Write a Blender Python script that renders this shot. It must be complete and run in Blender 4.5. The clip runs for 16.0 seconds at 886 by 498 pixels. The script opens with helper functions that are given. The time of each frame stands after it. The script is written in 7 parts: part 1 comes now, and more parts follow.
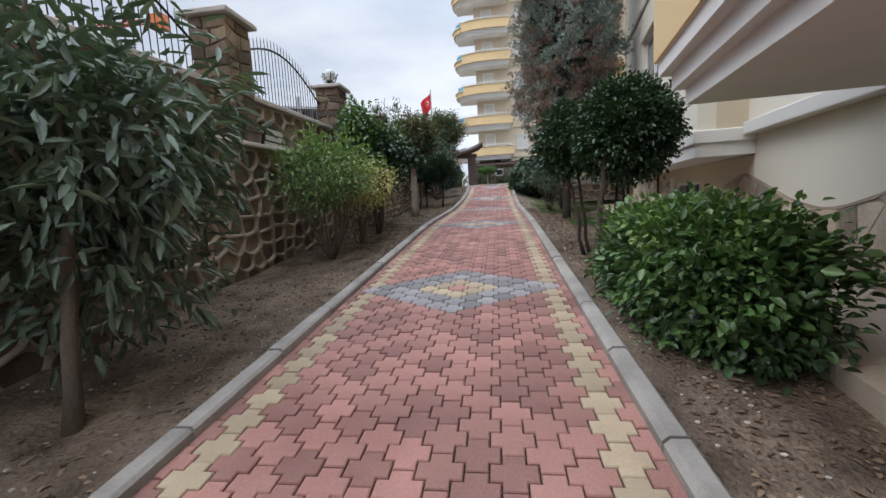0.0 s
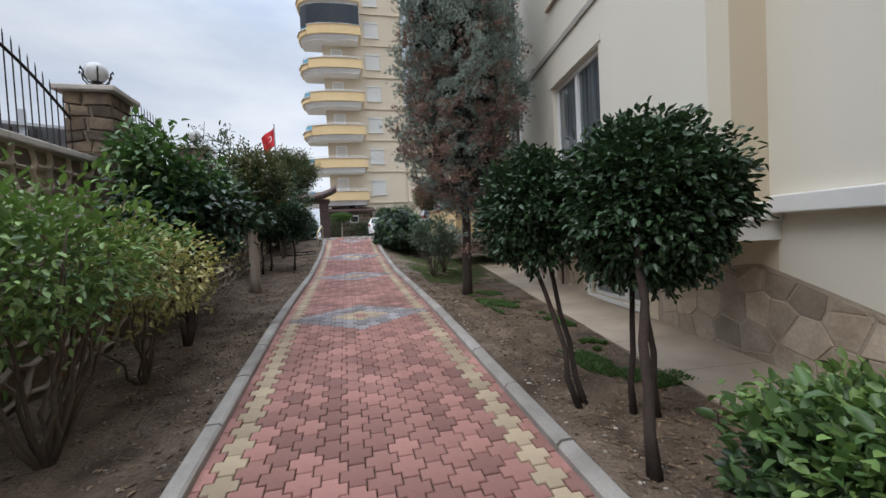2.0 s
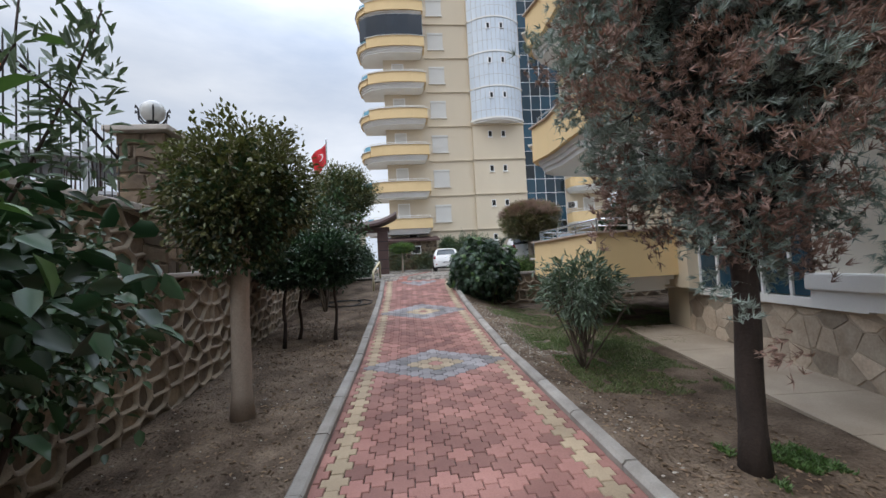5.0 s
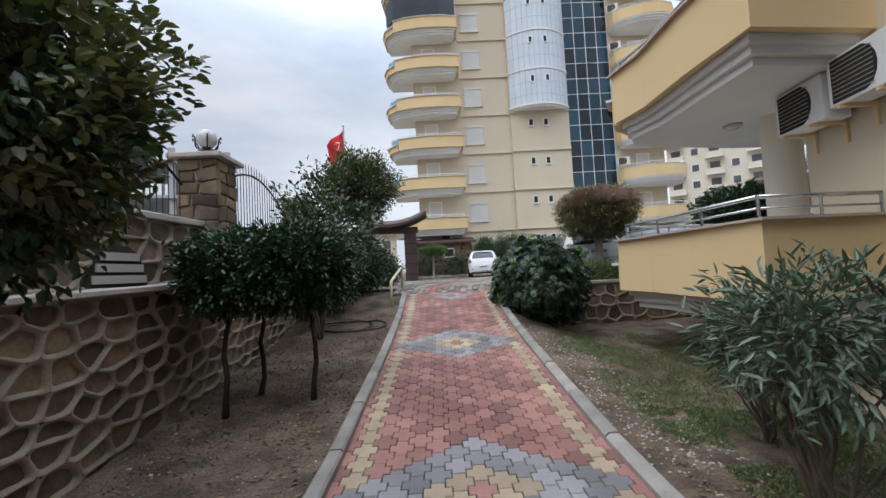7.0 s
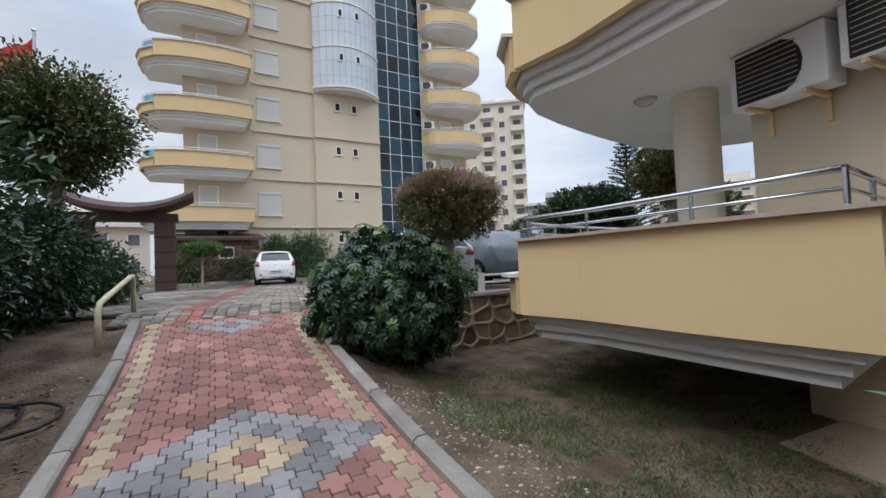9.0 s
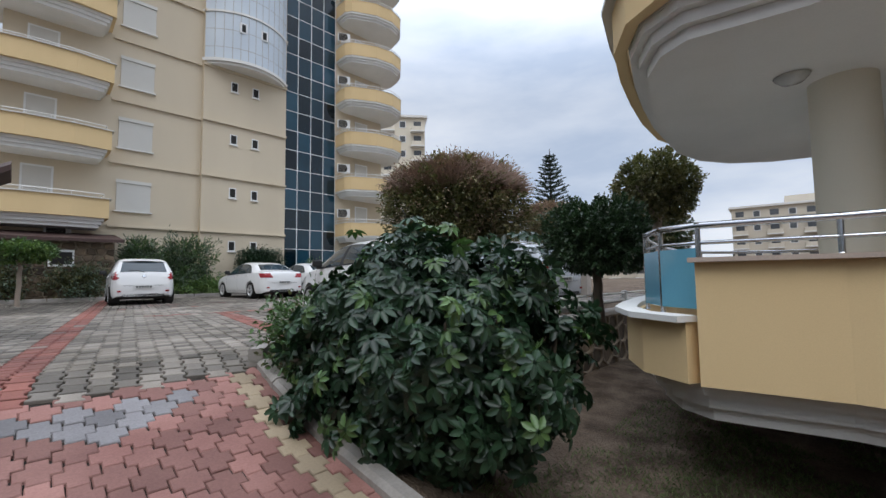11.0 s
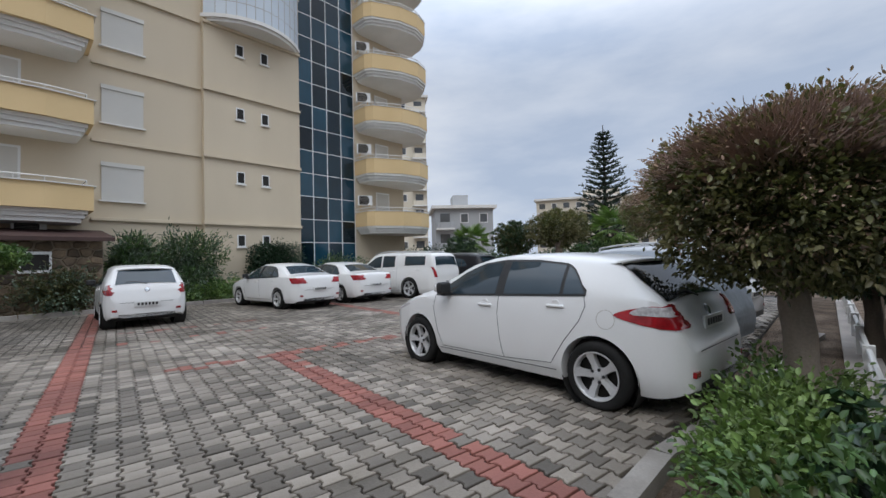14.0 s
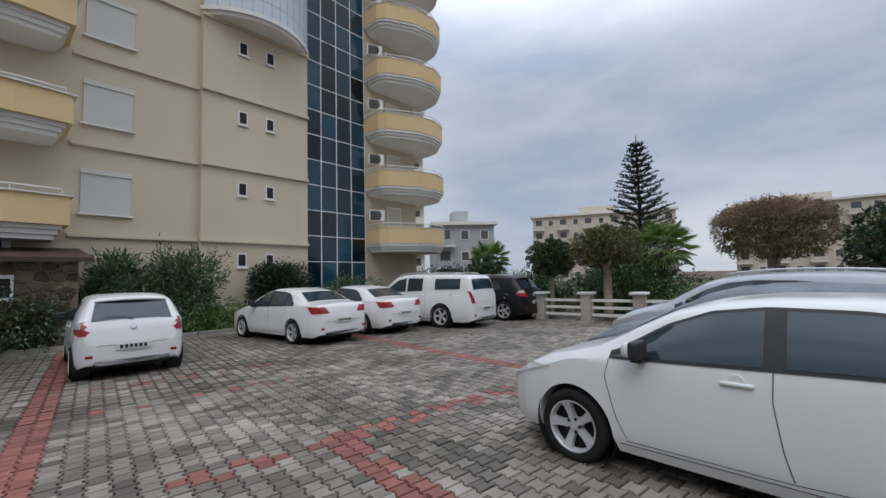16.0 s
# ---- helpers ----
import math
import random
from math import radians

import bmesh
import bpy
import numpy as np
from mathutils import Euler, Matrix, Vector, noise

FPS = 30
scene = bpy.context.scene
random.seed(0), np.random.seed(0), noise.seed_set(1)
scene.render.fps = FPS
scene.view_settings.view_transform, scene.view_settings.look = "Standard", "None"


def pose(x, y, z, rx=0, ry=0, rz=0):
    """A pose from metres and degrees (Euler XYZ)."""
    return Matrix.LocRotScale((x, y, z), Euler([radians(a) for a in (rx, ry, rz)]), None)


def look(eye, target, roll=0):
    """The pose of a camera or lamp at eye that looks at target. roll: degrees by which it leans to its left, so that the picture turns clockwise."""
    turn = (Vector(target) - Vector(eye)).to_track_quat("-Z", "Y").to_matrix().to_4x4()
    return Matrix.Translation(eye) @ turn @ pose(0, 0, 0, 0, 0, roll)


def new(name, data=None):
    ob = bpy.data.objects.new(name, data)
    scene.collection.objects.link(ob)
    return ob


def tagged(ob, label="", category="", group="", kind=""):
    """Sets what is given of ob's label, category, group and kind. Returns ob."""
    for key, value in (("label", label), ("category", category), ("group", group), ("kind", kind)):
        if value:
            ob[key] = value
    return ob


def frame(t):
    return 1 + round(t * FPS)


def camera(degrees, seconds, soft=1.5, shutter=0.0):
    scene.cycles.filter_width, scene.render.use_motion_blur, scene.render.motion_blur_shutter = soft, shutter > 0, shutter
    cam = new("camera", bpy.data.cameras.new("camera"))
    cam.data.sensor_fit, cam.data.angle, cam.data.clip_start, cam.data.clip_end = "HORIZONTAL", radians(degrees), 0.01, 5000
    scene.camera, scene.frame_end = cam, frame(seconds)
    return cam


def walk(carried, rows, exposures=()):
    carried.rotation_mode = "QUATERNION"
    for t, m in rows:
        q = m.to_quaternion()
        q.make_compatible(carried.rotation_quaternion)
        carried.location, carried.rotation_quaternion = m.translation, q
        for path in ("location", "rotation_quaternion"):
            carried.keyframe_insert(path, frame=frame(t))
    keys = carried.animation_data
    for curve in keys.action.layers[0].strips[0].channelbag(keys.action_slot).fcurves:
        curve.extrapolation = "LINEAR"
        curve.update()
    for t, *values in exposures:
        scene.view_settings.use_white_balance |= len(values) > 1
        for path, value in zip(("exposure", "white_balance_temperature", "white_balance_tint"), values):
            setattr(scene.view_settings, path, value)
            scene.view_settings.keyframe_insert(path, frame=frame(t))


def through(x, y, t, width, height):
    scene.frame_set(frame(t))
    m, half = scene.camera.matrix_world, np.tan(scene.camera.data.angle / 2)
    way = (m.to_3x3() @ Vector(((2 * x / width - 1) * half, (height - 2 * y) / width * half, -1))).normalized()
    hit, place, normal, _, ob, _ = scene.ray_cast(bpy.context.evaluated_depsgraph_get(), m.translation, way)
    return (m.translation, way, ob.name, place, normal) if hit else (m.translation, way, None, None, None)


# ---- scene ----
cam = camera(93.8, 16.0)
METRES, EYE, TILT, LEAN, TURN = 26.2, 1.62, 0.0, 0.0, 7.7
ROWS = [
    (0.0, 0.0, 0.0, 0.0, -0.35, -6.6, 3.02),
    (0.5, -0.0058, 0.031, 0.0067, -14.59, -7.61, 2.56),
    (1.0, -0.0065, 0.0608, 0.0133, -20.38, -6.99, 2.58),
    (1.5, -0.0082, 0.0945, 0.0201, -21.06, -4.81, 2.65),
    (2.0, -0.0082, 0.1285, 0.0252, -21.17, -1.89, 2.78),
    (2.5, -0.0051, 0.1615, 0.0284, -21.05, -0.68, 2.84),
    (3.0, -0.003, 0.1974, 0.0322, -20.18, -0.24, 2.86),
    (3.5, 0.0005, 0.233, 0.0359, -20.05, 0.22, 2.88),
    (4.0, 0.0034, 0.2678, 0.0387, -19.9, 1.18, 2.99),
    (4.5, 0.0086, 0.3037, 0.0409, -16.8, 1.94, 2.88),
    (5.0, 0.0118, 0.3395, 0.0434, -13.49, 2.32, 2.91),
    (7.5, 0.042, 0.5009, 0.0495, -8.76, 3.01, 3.02),
    (8.0, 0.0467, 0.5381, 0.0516, -16.44, 2.54, 3.35),
    (8.5, 0.0538, 0.5724, 0.0531, -30.37, 1.91, 2.89),
    (9.0, 0.0578, 0.6078, 0.053, -37.48, 2.1, 2.28),
    (11.5, 0.0728, 0.761, 0.0638, -55.08, 3.74, 0.75),
    (12.0, 0.0765, 0.7876, 0.0691, -55.73, 3.41, 0.93),
    (12.5, 0.079, 0.8131, 0.073, -56.05, 3.17, 1.02),
    (13.0, 0.0866, 0.8387, 0.0774, -56.68, 2.84, 1.15),
    (13.5, 0.0934, 0.8618, 0.0809, -55.82, 2.2, 1.15),
    (14.0, 0.103, 0.8842, 0.0836, -54.8, 1.67, 1.43),
    (14.5, 0.1097, 0.9089, 0.0863, -54.67, 1.37, 1.47),
    (15.0, 0.115, 0.9314, 0.0892, -54.54, 1.28, 1.54),
    (15.5, 0.1231, 0.9552, 0.0919, -54.96, 2.08, 1.6),
    (16.0, 0.1324, 0.9781, 0.0934, -56.38, 3.94, 1.44),
]
walk(cam, [(t, pose(0, 0, EYE, TILT, LEAN, TURN) @ pose(METRES * x, METRES * y, METRES * z, 90 + pitch, roll, yaw)) for t, x, y, z, yaw, pitch, roll in ROWS],
     exposures=[(0.0, 0.14), (0.5, 0.20), (1.0, 0.07), (1.5, -0.03), (2.5, 0.02), (3.5, 0.05), (5.0, 0.0), (8.0, -0.08), (9.0, -0.17), (11.5, -0.36), (12.5, -0.31), (13.0, -0.26), (13.5, -0.34), (14.0, -0.47), (14.5, -0.57), (16.0, -0.71)])

# ---------- world and light ----------
world = bpy.data.worlds.new("overcast_sky")
scene.world = world
world.use_nodes = True
wt = world.node_tree
sky = wt.nodes.new("ShaderNodeTexSky")
sky.sky_type, sky.sun_disc, sky.sun_elevation, sky.sun_rotation = "NISHITA", False, radians(48), radians(200)
coord = wt.nodes.new("ShaderNodeTexCoord")
stretch = wt.nodes.new("ShaderNodeMapping")
stretch.inputs["Scale"].default_value = (1.0, 1.0, 3.2)
clouds = wt.nodes.new("ShaderNodeTexNoise")
clouds.inputs["Scale"].default_value, clouds.inputs["Detail"].default_value, clouds.inputs["Roughness"].default_value = 1.6, 6.0, 0.55
ramp = wt.nodes.new("ShaderNodeValToRGB")
ramp.color_ramp.elements[0].position, ramp.color_ramp.elements[0].color = 0.34, (0.47, 0.56, 0.72, 1)
ramp.color_ramp.elements[1].position, ramp.color_ramp.elements[1].color = 0.68, (0.83, 0.88, 0.97, 1)
dim = wt.nodes.new("ShaderNodeMix")
dim.data_type, dim.blend_type = "RGBA", "MULTIPLY"
dim.inputs[0].default_value = 1.0
dim.inputs[7].default_value = (0.10, 0.10, 0.10, 1)
veil = wt.nodes.new("ShaderNodeMix")
veil.data_type = "RGBA"
veil.inputs[0].default_value = 0.93
wt.links.new(coord.outputs["Generated"], stretch.inputs[0])
wt.links.new(stretch.outputs[0], clouds.inputs["Vector"])
wt.links.new(clouds.outputs["Fac"], ramp.inputs[0])
wt.links.new(sky.outputs[0], dim.inputs[6])
wt.links.new(dim.outputs[2], veil.inputs[6])
wt.links.new(ramp.outputs[0], veil.inputs[7])
# an overcast sky is brighter towards the zenith
height = wt.nodes.new("ShaderNodeSeparateXYZ")
lift = wt.nodes.new("ShaderNodeMapRange")
lift.interpolation_type = "SMOOTHSTEP"
lift.inputs[1].default_value, lift.inputs[2].default_value, lift.inputs[3].default_value, lift.inputs[4].default_value = 0.35, 1.0, 1.0, 4.0
wt.links.new(coord.outputs["Generated"], height.inputs[0])
wt.links.new(height.outputs[2], lift.inputs[0])
side = wt.nodes.new("ShaderNodeMapRange")
side.interpolation_type = "SMOOTHSTEP"
side.inputs[1].default_value, side.inputs[2].default_value, side.inputs[3].default_value, side.inputs[4].default_value = -1.0, 1.0, 0.86, 1.3
both = wt.nodes.new("ShaderNodeMath")
both.operation = "MULTIPLY"
wt.links.new(height.outputs[0], side.inputs[0])
wt.links.new(lift.outputs[0], both.inputs[0])
wt.links.new(side.outputs[0], both.inputs[1])
wt.links.new(both.outputs[0], wt.nodes["Background"].inputs[1])
wt.links.new(veil.outputs[2], wt.nodes["Background"].inputs[0])
sun = new("sun", bpy.data.lights.new("sun", "SUN"))
sun.data.energy, sun.data.angle, sun.data.color = 1.0, radians(35), (1.0, 0.97, 0.92)
sun.matrix_world = look((-14, -8, 20), (0, 0, 0))


# ---------- materials ----------
def mat(name, a, b, scale=3.0, rough=0.8, bump=0.15, metal=0.0, rnd="", amt=0.25, fine=60.0, grain=0.25, squash=(1, 1, 1), spec=0.4, fine_bump=0.3, coat=0.0):
    """Two colours mixed by a broad noise, a fine grain over it, and one random shade for each piece."""
    m = bpy.data.materials.new(name)
    m.use_nodes = True
    t = m.node_tree
    n, l = t.nodes, t.links
    p = n["Principled BSDF"]
    p.inputs["Roughness"].default_value, p.inputs["Metallic"].default_value = rough, metal
    p.inputs["Specular IOR Level"].default_value = spec
    p.inputs["Coat Weight"].default_value = coat
    p.inputs["Coat Roughness"].default_value = 0.05
    co = n.new("ShaderNodeTexCoord")
    mp = n.new("ShaderNodeMapping")
    mp.inputs["Scale"].default_value = squash
    l.new(co.outputs["Object"], mp.inputs[0])
    big, small = n.new("ShaderNodeTexNoise"), n.new("ShaderNodeTexNoise")
    big.inputs["Scale"].default_value, big.inputs["Detail"].default_value = scale, 5.0
    small.inputs["Scale"].default_value, small.inputs["Detail"].default_value = fine, 3.0
    l.new(mp.outputs[0], big.inputs["Vector"])
    l.new(co.outputs["Object"], small.inputs["Vector"])
    sharp = n.new("ShaderNodeMapRange")
    sharp.inputs[1].default_value, sharp.inputs[2].default_value = 0.32, 0.68
    l.new(big.outputs["Fac"], sharp.inputs[0])
    mix = n.new("ShaderNodeMix")
    mix.data_type = "RGBA"
    mix.inputs[6].default_value, mix.inputs[7].default_value = (*a, 1), (*b, 1)
    l.new(sharp.outputs[0], mix.inputs[0])
    g = n.new("ShaderNodeMapRange")
    g.inputs[3].default_value, g.inputs[4].default_value = 1 - grain, 1 + grain
    l.new(small.outputs["Fac"], g.inputs[0])
    shade = g.outputs[0]
    if rnd:
        src = n.new("ShaderNodeObjectInfo").outputs["Random"] if rnd == "object" else n.new("ShaderNodeNewGeometry").outputs["Random Per Island"]
        r = n.new("ShaderNodeMapRange")
        r.inputs[3].default_value, r.inputs[4].default_value = 1 - amt, 1 + amt
        l.new(src, r.inputs[0])
        mul = n.new("ShaderNodeMath")
        mul.operation = "MULTIPLY"
        l.new(shade, mul.inputs[0])
        l.new(r.outputs[0], mul.inputs[1])
        shade = mul.outputs[0]
    sc = n.new("ShaderNodeVectorMath")
    sc.operation = "SCALE"
    l.new(mix.outputs[2], sc.inputs[0])
    l.new(shade, sc.inputs["Scale"])
    l.new(sc.outputs[0], p.inputs["Base Color"])
    if bump:
        add = n.new("ShaderNodeMath")
        add.operation = "MULTIPLY_ADD"
        add.inputs[1].default_value = fine_bump
        l.new(small.outputs["Fac"], add.inputs[0])
        l.new(big.outputs["Fac"], add.inputs[2])
        bp = n.new("ShaderNodeBump")
        bp.inputs["Strength"].default_value, bp.inputs["Distance"].default_value = bump, 0.03
        l.new(add.outputs[0], bp.inputs["Height"])
        l.new(bp.outputs[0], p.inputs["Normal"])
    return m


def leaf_mat(name, a, b, rough=0.42, amt=0.5, through=0.16):
    m = mat(name, a, b, scale=1.3, rough=rough, bump=0, rnd="island", amt=amt, fine=25, grain=0.3, spec=0.45)
    t = m.node_tree
    out, p = t.nodes["Material Output"], t.nodes["Principled BSDF"]
    tr, mx = t.nodes.new("ShaderNodeBsdfTranslucent"), t.nodes.new("ShaderNodeMixShader")
    tr.inputs[0].default_value = (a[0] * 1.6, a[1] * 1.8, a[2] * 1.0, 1)
    mx.inputs[0].default_value = through
    t.links.new(p.outputs[0], mx.inputs[1])
    t.links.new(tr.outputs[0], mx.inputs[2])
    t.links.new(mx.outputs[0], out.inputs[0])
    return m


def glass_mat(name, tint, rough=0.03, alpha=1.0, coat=0.6, rnd=""):
    """Dark reflecting window glass."""
    m = mat(name, tint, tuple(c * 0.7 for c in tint), scale=0.7, rough=rough, bump=0, grain=0.05, spec=0.5, coat=coat, rnd=rnd, amt=0.85)
    if alpha < 1:
        m.node_tree.nodes["Principled BSDF"].inputs["Transmission Weight"].default_value = 1 - alpha
    return m


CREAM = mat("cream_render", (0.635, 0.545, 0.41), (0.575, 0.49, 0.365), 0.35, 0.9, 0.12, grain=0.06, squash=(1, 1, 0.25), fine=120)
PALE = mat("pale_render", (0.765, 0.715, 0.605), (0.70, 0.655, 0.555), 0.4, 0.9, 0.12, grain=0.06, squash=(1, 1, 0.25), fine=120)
YELLOW = mat("yellow_render", (0.74, 0.55, 0.30), (0.68, 0.50, 0.265), 0.5, 0.9, 0.12, grain=0.06, squash=(1, 1, 0.3), fine=120)
WHITE = mat("white_paint", (0.78, 0.765, 0.73), (0.70, 0.685, 0.65), 0.8, 0.7, 0.06, grain=0.05, squash=(1, 1, 0.3))
BAND = mat("grey_band", (0.42, 0.39, 0.34), (0.36, 0.33, 0.29), 1.0, 0.8, 0.05, grain=0.08)
PVC = mat("white_plastic", (0.80, 0.80, 0.79), (0.76, 0.76, 0.75), 1.0, 0.35, 0, grain=0.03)
SHUTTER = mat("grey_shutter", (0.64, 0.62, 0.57), (0.60, 0.58, 0.53), 0.6, 0.5, 0.05, grain=0.05)
STEEL = mat("steel_tube", (0.62, 0.63, 0.65), (0.55, 0.56, 0.58), 2.0, 0.22, 0, metal=1.0, grain=0.06)
GLASS = glass_mat("window_glass", (0.015, 0.02, 0.026), coat=0.2)
CLEAR = bpy.data.materials.new("clear_glass")
CLEAR.use_nodes = True
_n, _l = CLEAR.node_tree.nodes, CLEAR.node_tree.links
_a, _b, _m, _f = _n.new("ShaderNodeBsdfTransparent"), _n.new("ShaderNodeBsdfGlossy"), _n.new("ShaderNodeMixShader"), _n.new("ShaderNodeFresnel")
_a.inputs[0].default_value, _b.inputs["Roughness"].default_value, _f.inputs[0].default_value = (0.72, 0.78, 0.80, 1), 0.02, 1.7
_l.new(_f.outputs[0], _m.inputs[0]), _l.new(_a.outputs[0], _m.inputs[1]), _l.new(_b.outputs[0], _m.inputs[2]), _l.new(_m.outputs[0], _n["Material Output"].inputs[0])
TEAL_GLASS = glass_mat("teal_curtain_glass", (0.009, 0.038, 0.060), 0.06, coat=0.0, rnd="object")
BLUE_GLASS = glass_mat("blue_balcony_glass", (0.16, 0.42, 0.55), 0.05)
CLAD = mat("white_cladding", (0.60, 0.66, 0.71), (0.54, 0.60, 0.66), 0.6, 0.4, 0.03, grain=0.04)
DARK = mat("dark_interior", (0.03, 0.028, 0.026), (0.02, 0.019, 0.018), 1.0, 0.9, 0)
KERB = mat("kerb_concrete", (0.33, 0.305, 0.275), (0.22, 0.20, 0.178), 3.0, 0.85, 0.25, rnd="object", amt=0.16, grain=0.2)
MORTAR = mat("wall_mortar", (0.34, 0.275, 0.205), (0.20, 0.16, 0.12), 2.5, 0.95, 0.4, grain=0.3)
STONE = mat("rubble_stone", (0.20, 0.145, 0.092), (0.08, 0.058, 0.042), 2.2, 0.85, 0.7, rnd="object", amt=0.5, fine=22, grain=0.4)
STONE_MORE = mat("rubble_stone_far", (0.20, 0.145, 0.092), (0.08, 0.058, 0.042), 2.2, 0.85, 0.7, rnd="island", amt=0.5, fine=22, grain=0.4)
CLADSTONE = mat("crazy_paving_stone", (0.50, 0.42, 0.33), (0.32, 0.245, 0.18), 2.4, 0.8, 0.5, rnd="object", amt=0.42, fine=25, grain=0.25)
COPING = mat("coping_stone", (0.50, 0.45, 0.40), (0.36, 0.32, 0.29), 2.0, 0.8, 0.2, grain=0.2)
IRON = mat("black_iron", (0.02, 0.021, 0.024), (0.035, 0.033, 0.032), 4.0, 0.5, 0.1, metal=0.3, grain=0.2)
SOIL = mat("garden_soil", (0.205, 0.155, 0.115), (0.075, 0.055, 0.041), 2.4, 1.0, 1.0, fine=34, grain=0.55, fine_bump=1.2, spec=0.1)
CONCRETE = mat("old_concrete", (0.43, 0.355, 0.275), (0.31, 0.25, 0.19), 1.2, 0.9, 0.3, grain=0.2)
BROWN = mat("brown_paint", (0.075, 0.042, 0.036), (0.055, 0.03, 0.026), 1.5, 0.6, 0.15, grain=0.15)
LAMPGLASS = mat("opal_glass", (0.55, 0.55, 0.53), (0.38, 0.38, 0.37), 6.0, 0.12, 0, grain=0.05)
GRANITE = mat("sill_stone", (0.50, 0.40, 0.33), (0.42, 0.33, 0.27), 3.0, 0.6, 0.1, grain=0.2)


# ---------- helpers ----------
BASE = {}


def thing(name, at=(0, 0, 0), rz=0.0, label="", category="", group="", kind=""):
    ob = new(name)
    ob.empty_display_size = 0.2
    ob.matrix_world = pose(*at, 0, 0, rz)
    BASE[ob] = ob.matrix_world.copy()
    return tagged(ob, label, category, group, kind)


def put(name, me, material, parent=None, label="", local=False):
    """Link a mesh; local: its coordinates are the parent's, otherwise the world's."""
    me.materials.append(material)
    ob = new(name, me)
    BASE[ob] = Matrix.Identity(4)
    if parent is not None:
        ob.parent = parent
        if local:
            BASE[ob] = BASE[parent].copy()
        else:
            ob.matrix_parent_inverse = BASE[parent].inverted()
    if label:
        ob["label"] = label
    return ob


def part(name, bm, material, parent=None, label="", local=False, smooth=False):
    me = bpy.data.meshes.new(name)
    bmesh.ops.recalc_face_normals(bm, faces=bm.faces)
    for f in bm.faces:
        f.smooth = smooth
    bm.to_mesh(me)
    bm.free()
    return put(name, me, material, parent, label, local)


def raw(name, verts, faces, material, parent=None, label="", local=False, smooth=False):
    me = bpy.data.meshes.new(name)
    me.from_pydata([tuple(v) for v in verts], [], [tuple(f) for f in faces])
    if smooth:
        me.polygons.foreach_set("use_smooth", [True] * len(me.polygons))
    return put(name, me, material, parent, label, local)


def cube(bm, x0, x1, y0, y1, z0, z1, m=None, bevel=0.0):
    m = m or Matrix.Identity(4)
    r = bmesh.ops.create_cube(bm, size=1, matrix=m @ Matrix.Translation(((x0 + x1) / 2, (y0 + y1) / 2, (z0 + z1) / 2)) @ Matrix.Diagonal((abs(x1 - x0), abs(y1 - y0), abs(z1 - z0), 1)))
    if bevel:
        bmesh.ops.bevel(bm, geom=list({e for v in r["verts"] for e in v.link_edges}), offset=bevel, segments=2, affect="EDGES", profile=0.5)
    return bm


def prism(bm, outline, z0, z1):
    lo = [bm.verts.new((x, y, z0)) for x, y in outline]
    hi = [bm.verts.new((x, y, z1)) for x, y in outline]
    n = len(outline)
    bm.faces.new(lo[::-1])
    bm.faces.new(hi)
    for i in range(n):
        bm.faces.new((lo[i], lo[(i + 1) % n], hi[(i + 1) % n], hi[i]))
    return bm


def ribbon(bm, line, z0, z1, thick):
    """An upright wall of some thickness along a line, to its left."""
    pts = [Vector((x, y, 0)) for x, y in line]
    nrm = []
    for i in range(len(pts)):
        a, b = pts[max(i - 1, 0)], pts[min(i + 1, len(pts) - 1)]
        d = (b - a).normalized()
        nrm.append(Vector((-d.y, d.x, 0)))
    out = [(p.x, p.y) for p in pts]
    inn = [(p.x + n.x * thick, p.y + n.y * thick) for p, n in zip(pts, nrm)]
    rows = [[bm.verts.new((x, y, z)) for x, y in o] for o, z in ((out, z0), (out, z1), (inn, z1), (inn, z0))]
    for i in range(len(line) - 1):
        for k in range(4):
            a, b = rows[k], rows[(k + 1) % 4]
            bm.faces.new((a[i], a[i + 1], b[i + 1], b[i]))
    for i in (0, -1):
        bm.faces.new([r[i] for r in rows])
    return bm


def tube(bm, pts, r, sides=8, taper=None, caps=True):
    """A round bar along points; taper: a radius for each point."""
    pts = [Vector(p) for p in pts]
    rings, q, last = [], None, None
    for i, p in enumerate(pts):
        d = (pts[min(i + 1, len(pts) - 1)] - pts[max(i - 1, 0)]).normalized()
        q = d.to_track_quat("Z", "Y") if q is None else last.rotation_difference(d) @ q
        last = d
        rr = taper[i] if taper else r
        rings.append([bm.verts.new(p + q @ Vector((rr * math.cos(2 * math.pi * k / sides), rr * math.sin(2 * math.pi * k / sides), 0))) for k in range(sides)])
    for a, b in zip(rings, rings[1:]):
        for k in range(sides):
            bm.faces.new((a[k], a[(k + 1) % sides], b[(k + 1) % sides], b[k]))
    if caps:
        bm.faces.new(rings[0][::-1])
        bm.faces.new(rings[-1])
    return bm


def lathe(bm, profile, at=(0, 0, 0), sides=20, caps=True):
    rings = [[bm.verts.new((at[0] + r * math.cos(2 * math.pi * k / sides), at[1] + r * math.sin(2 * math.pi * k / sides), at[2] + z)) for k in range(sides)] for r, z in profile]
    for a, b in zip(rings, rings[1:]):
        for k in range(sides):
            bm.faces.new((a[k], a[(k + 1) % sides], b[(k + 1) % sides], b[k]))
    if caps:
        bm.faces.new(rings[0][::-1])
        bm.faces.new(rings[-1])
    return bm


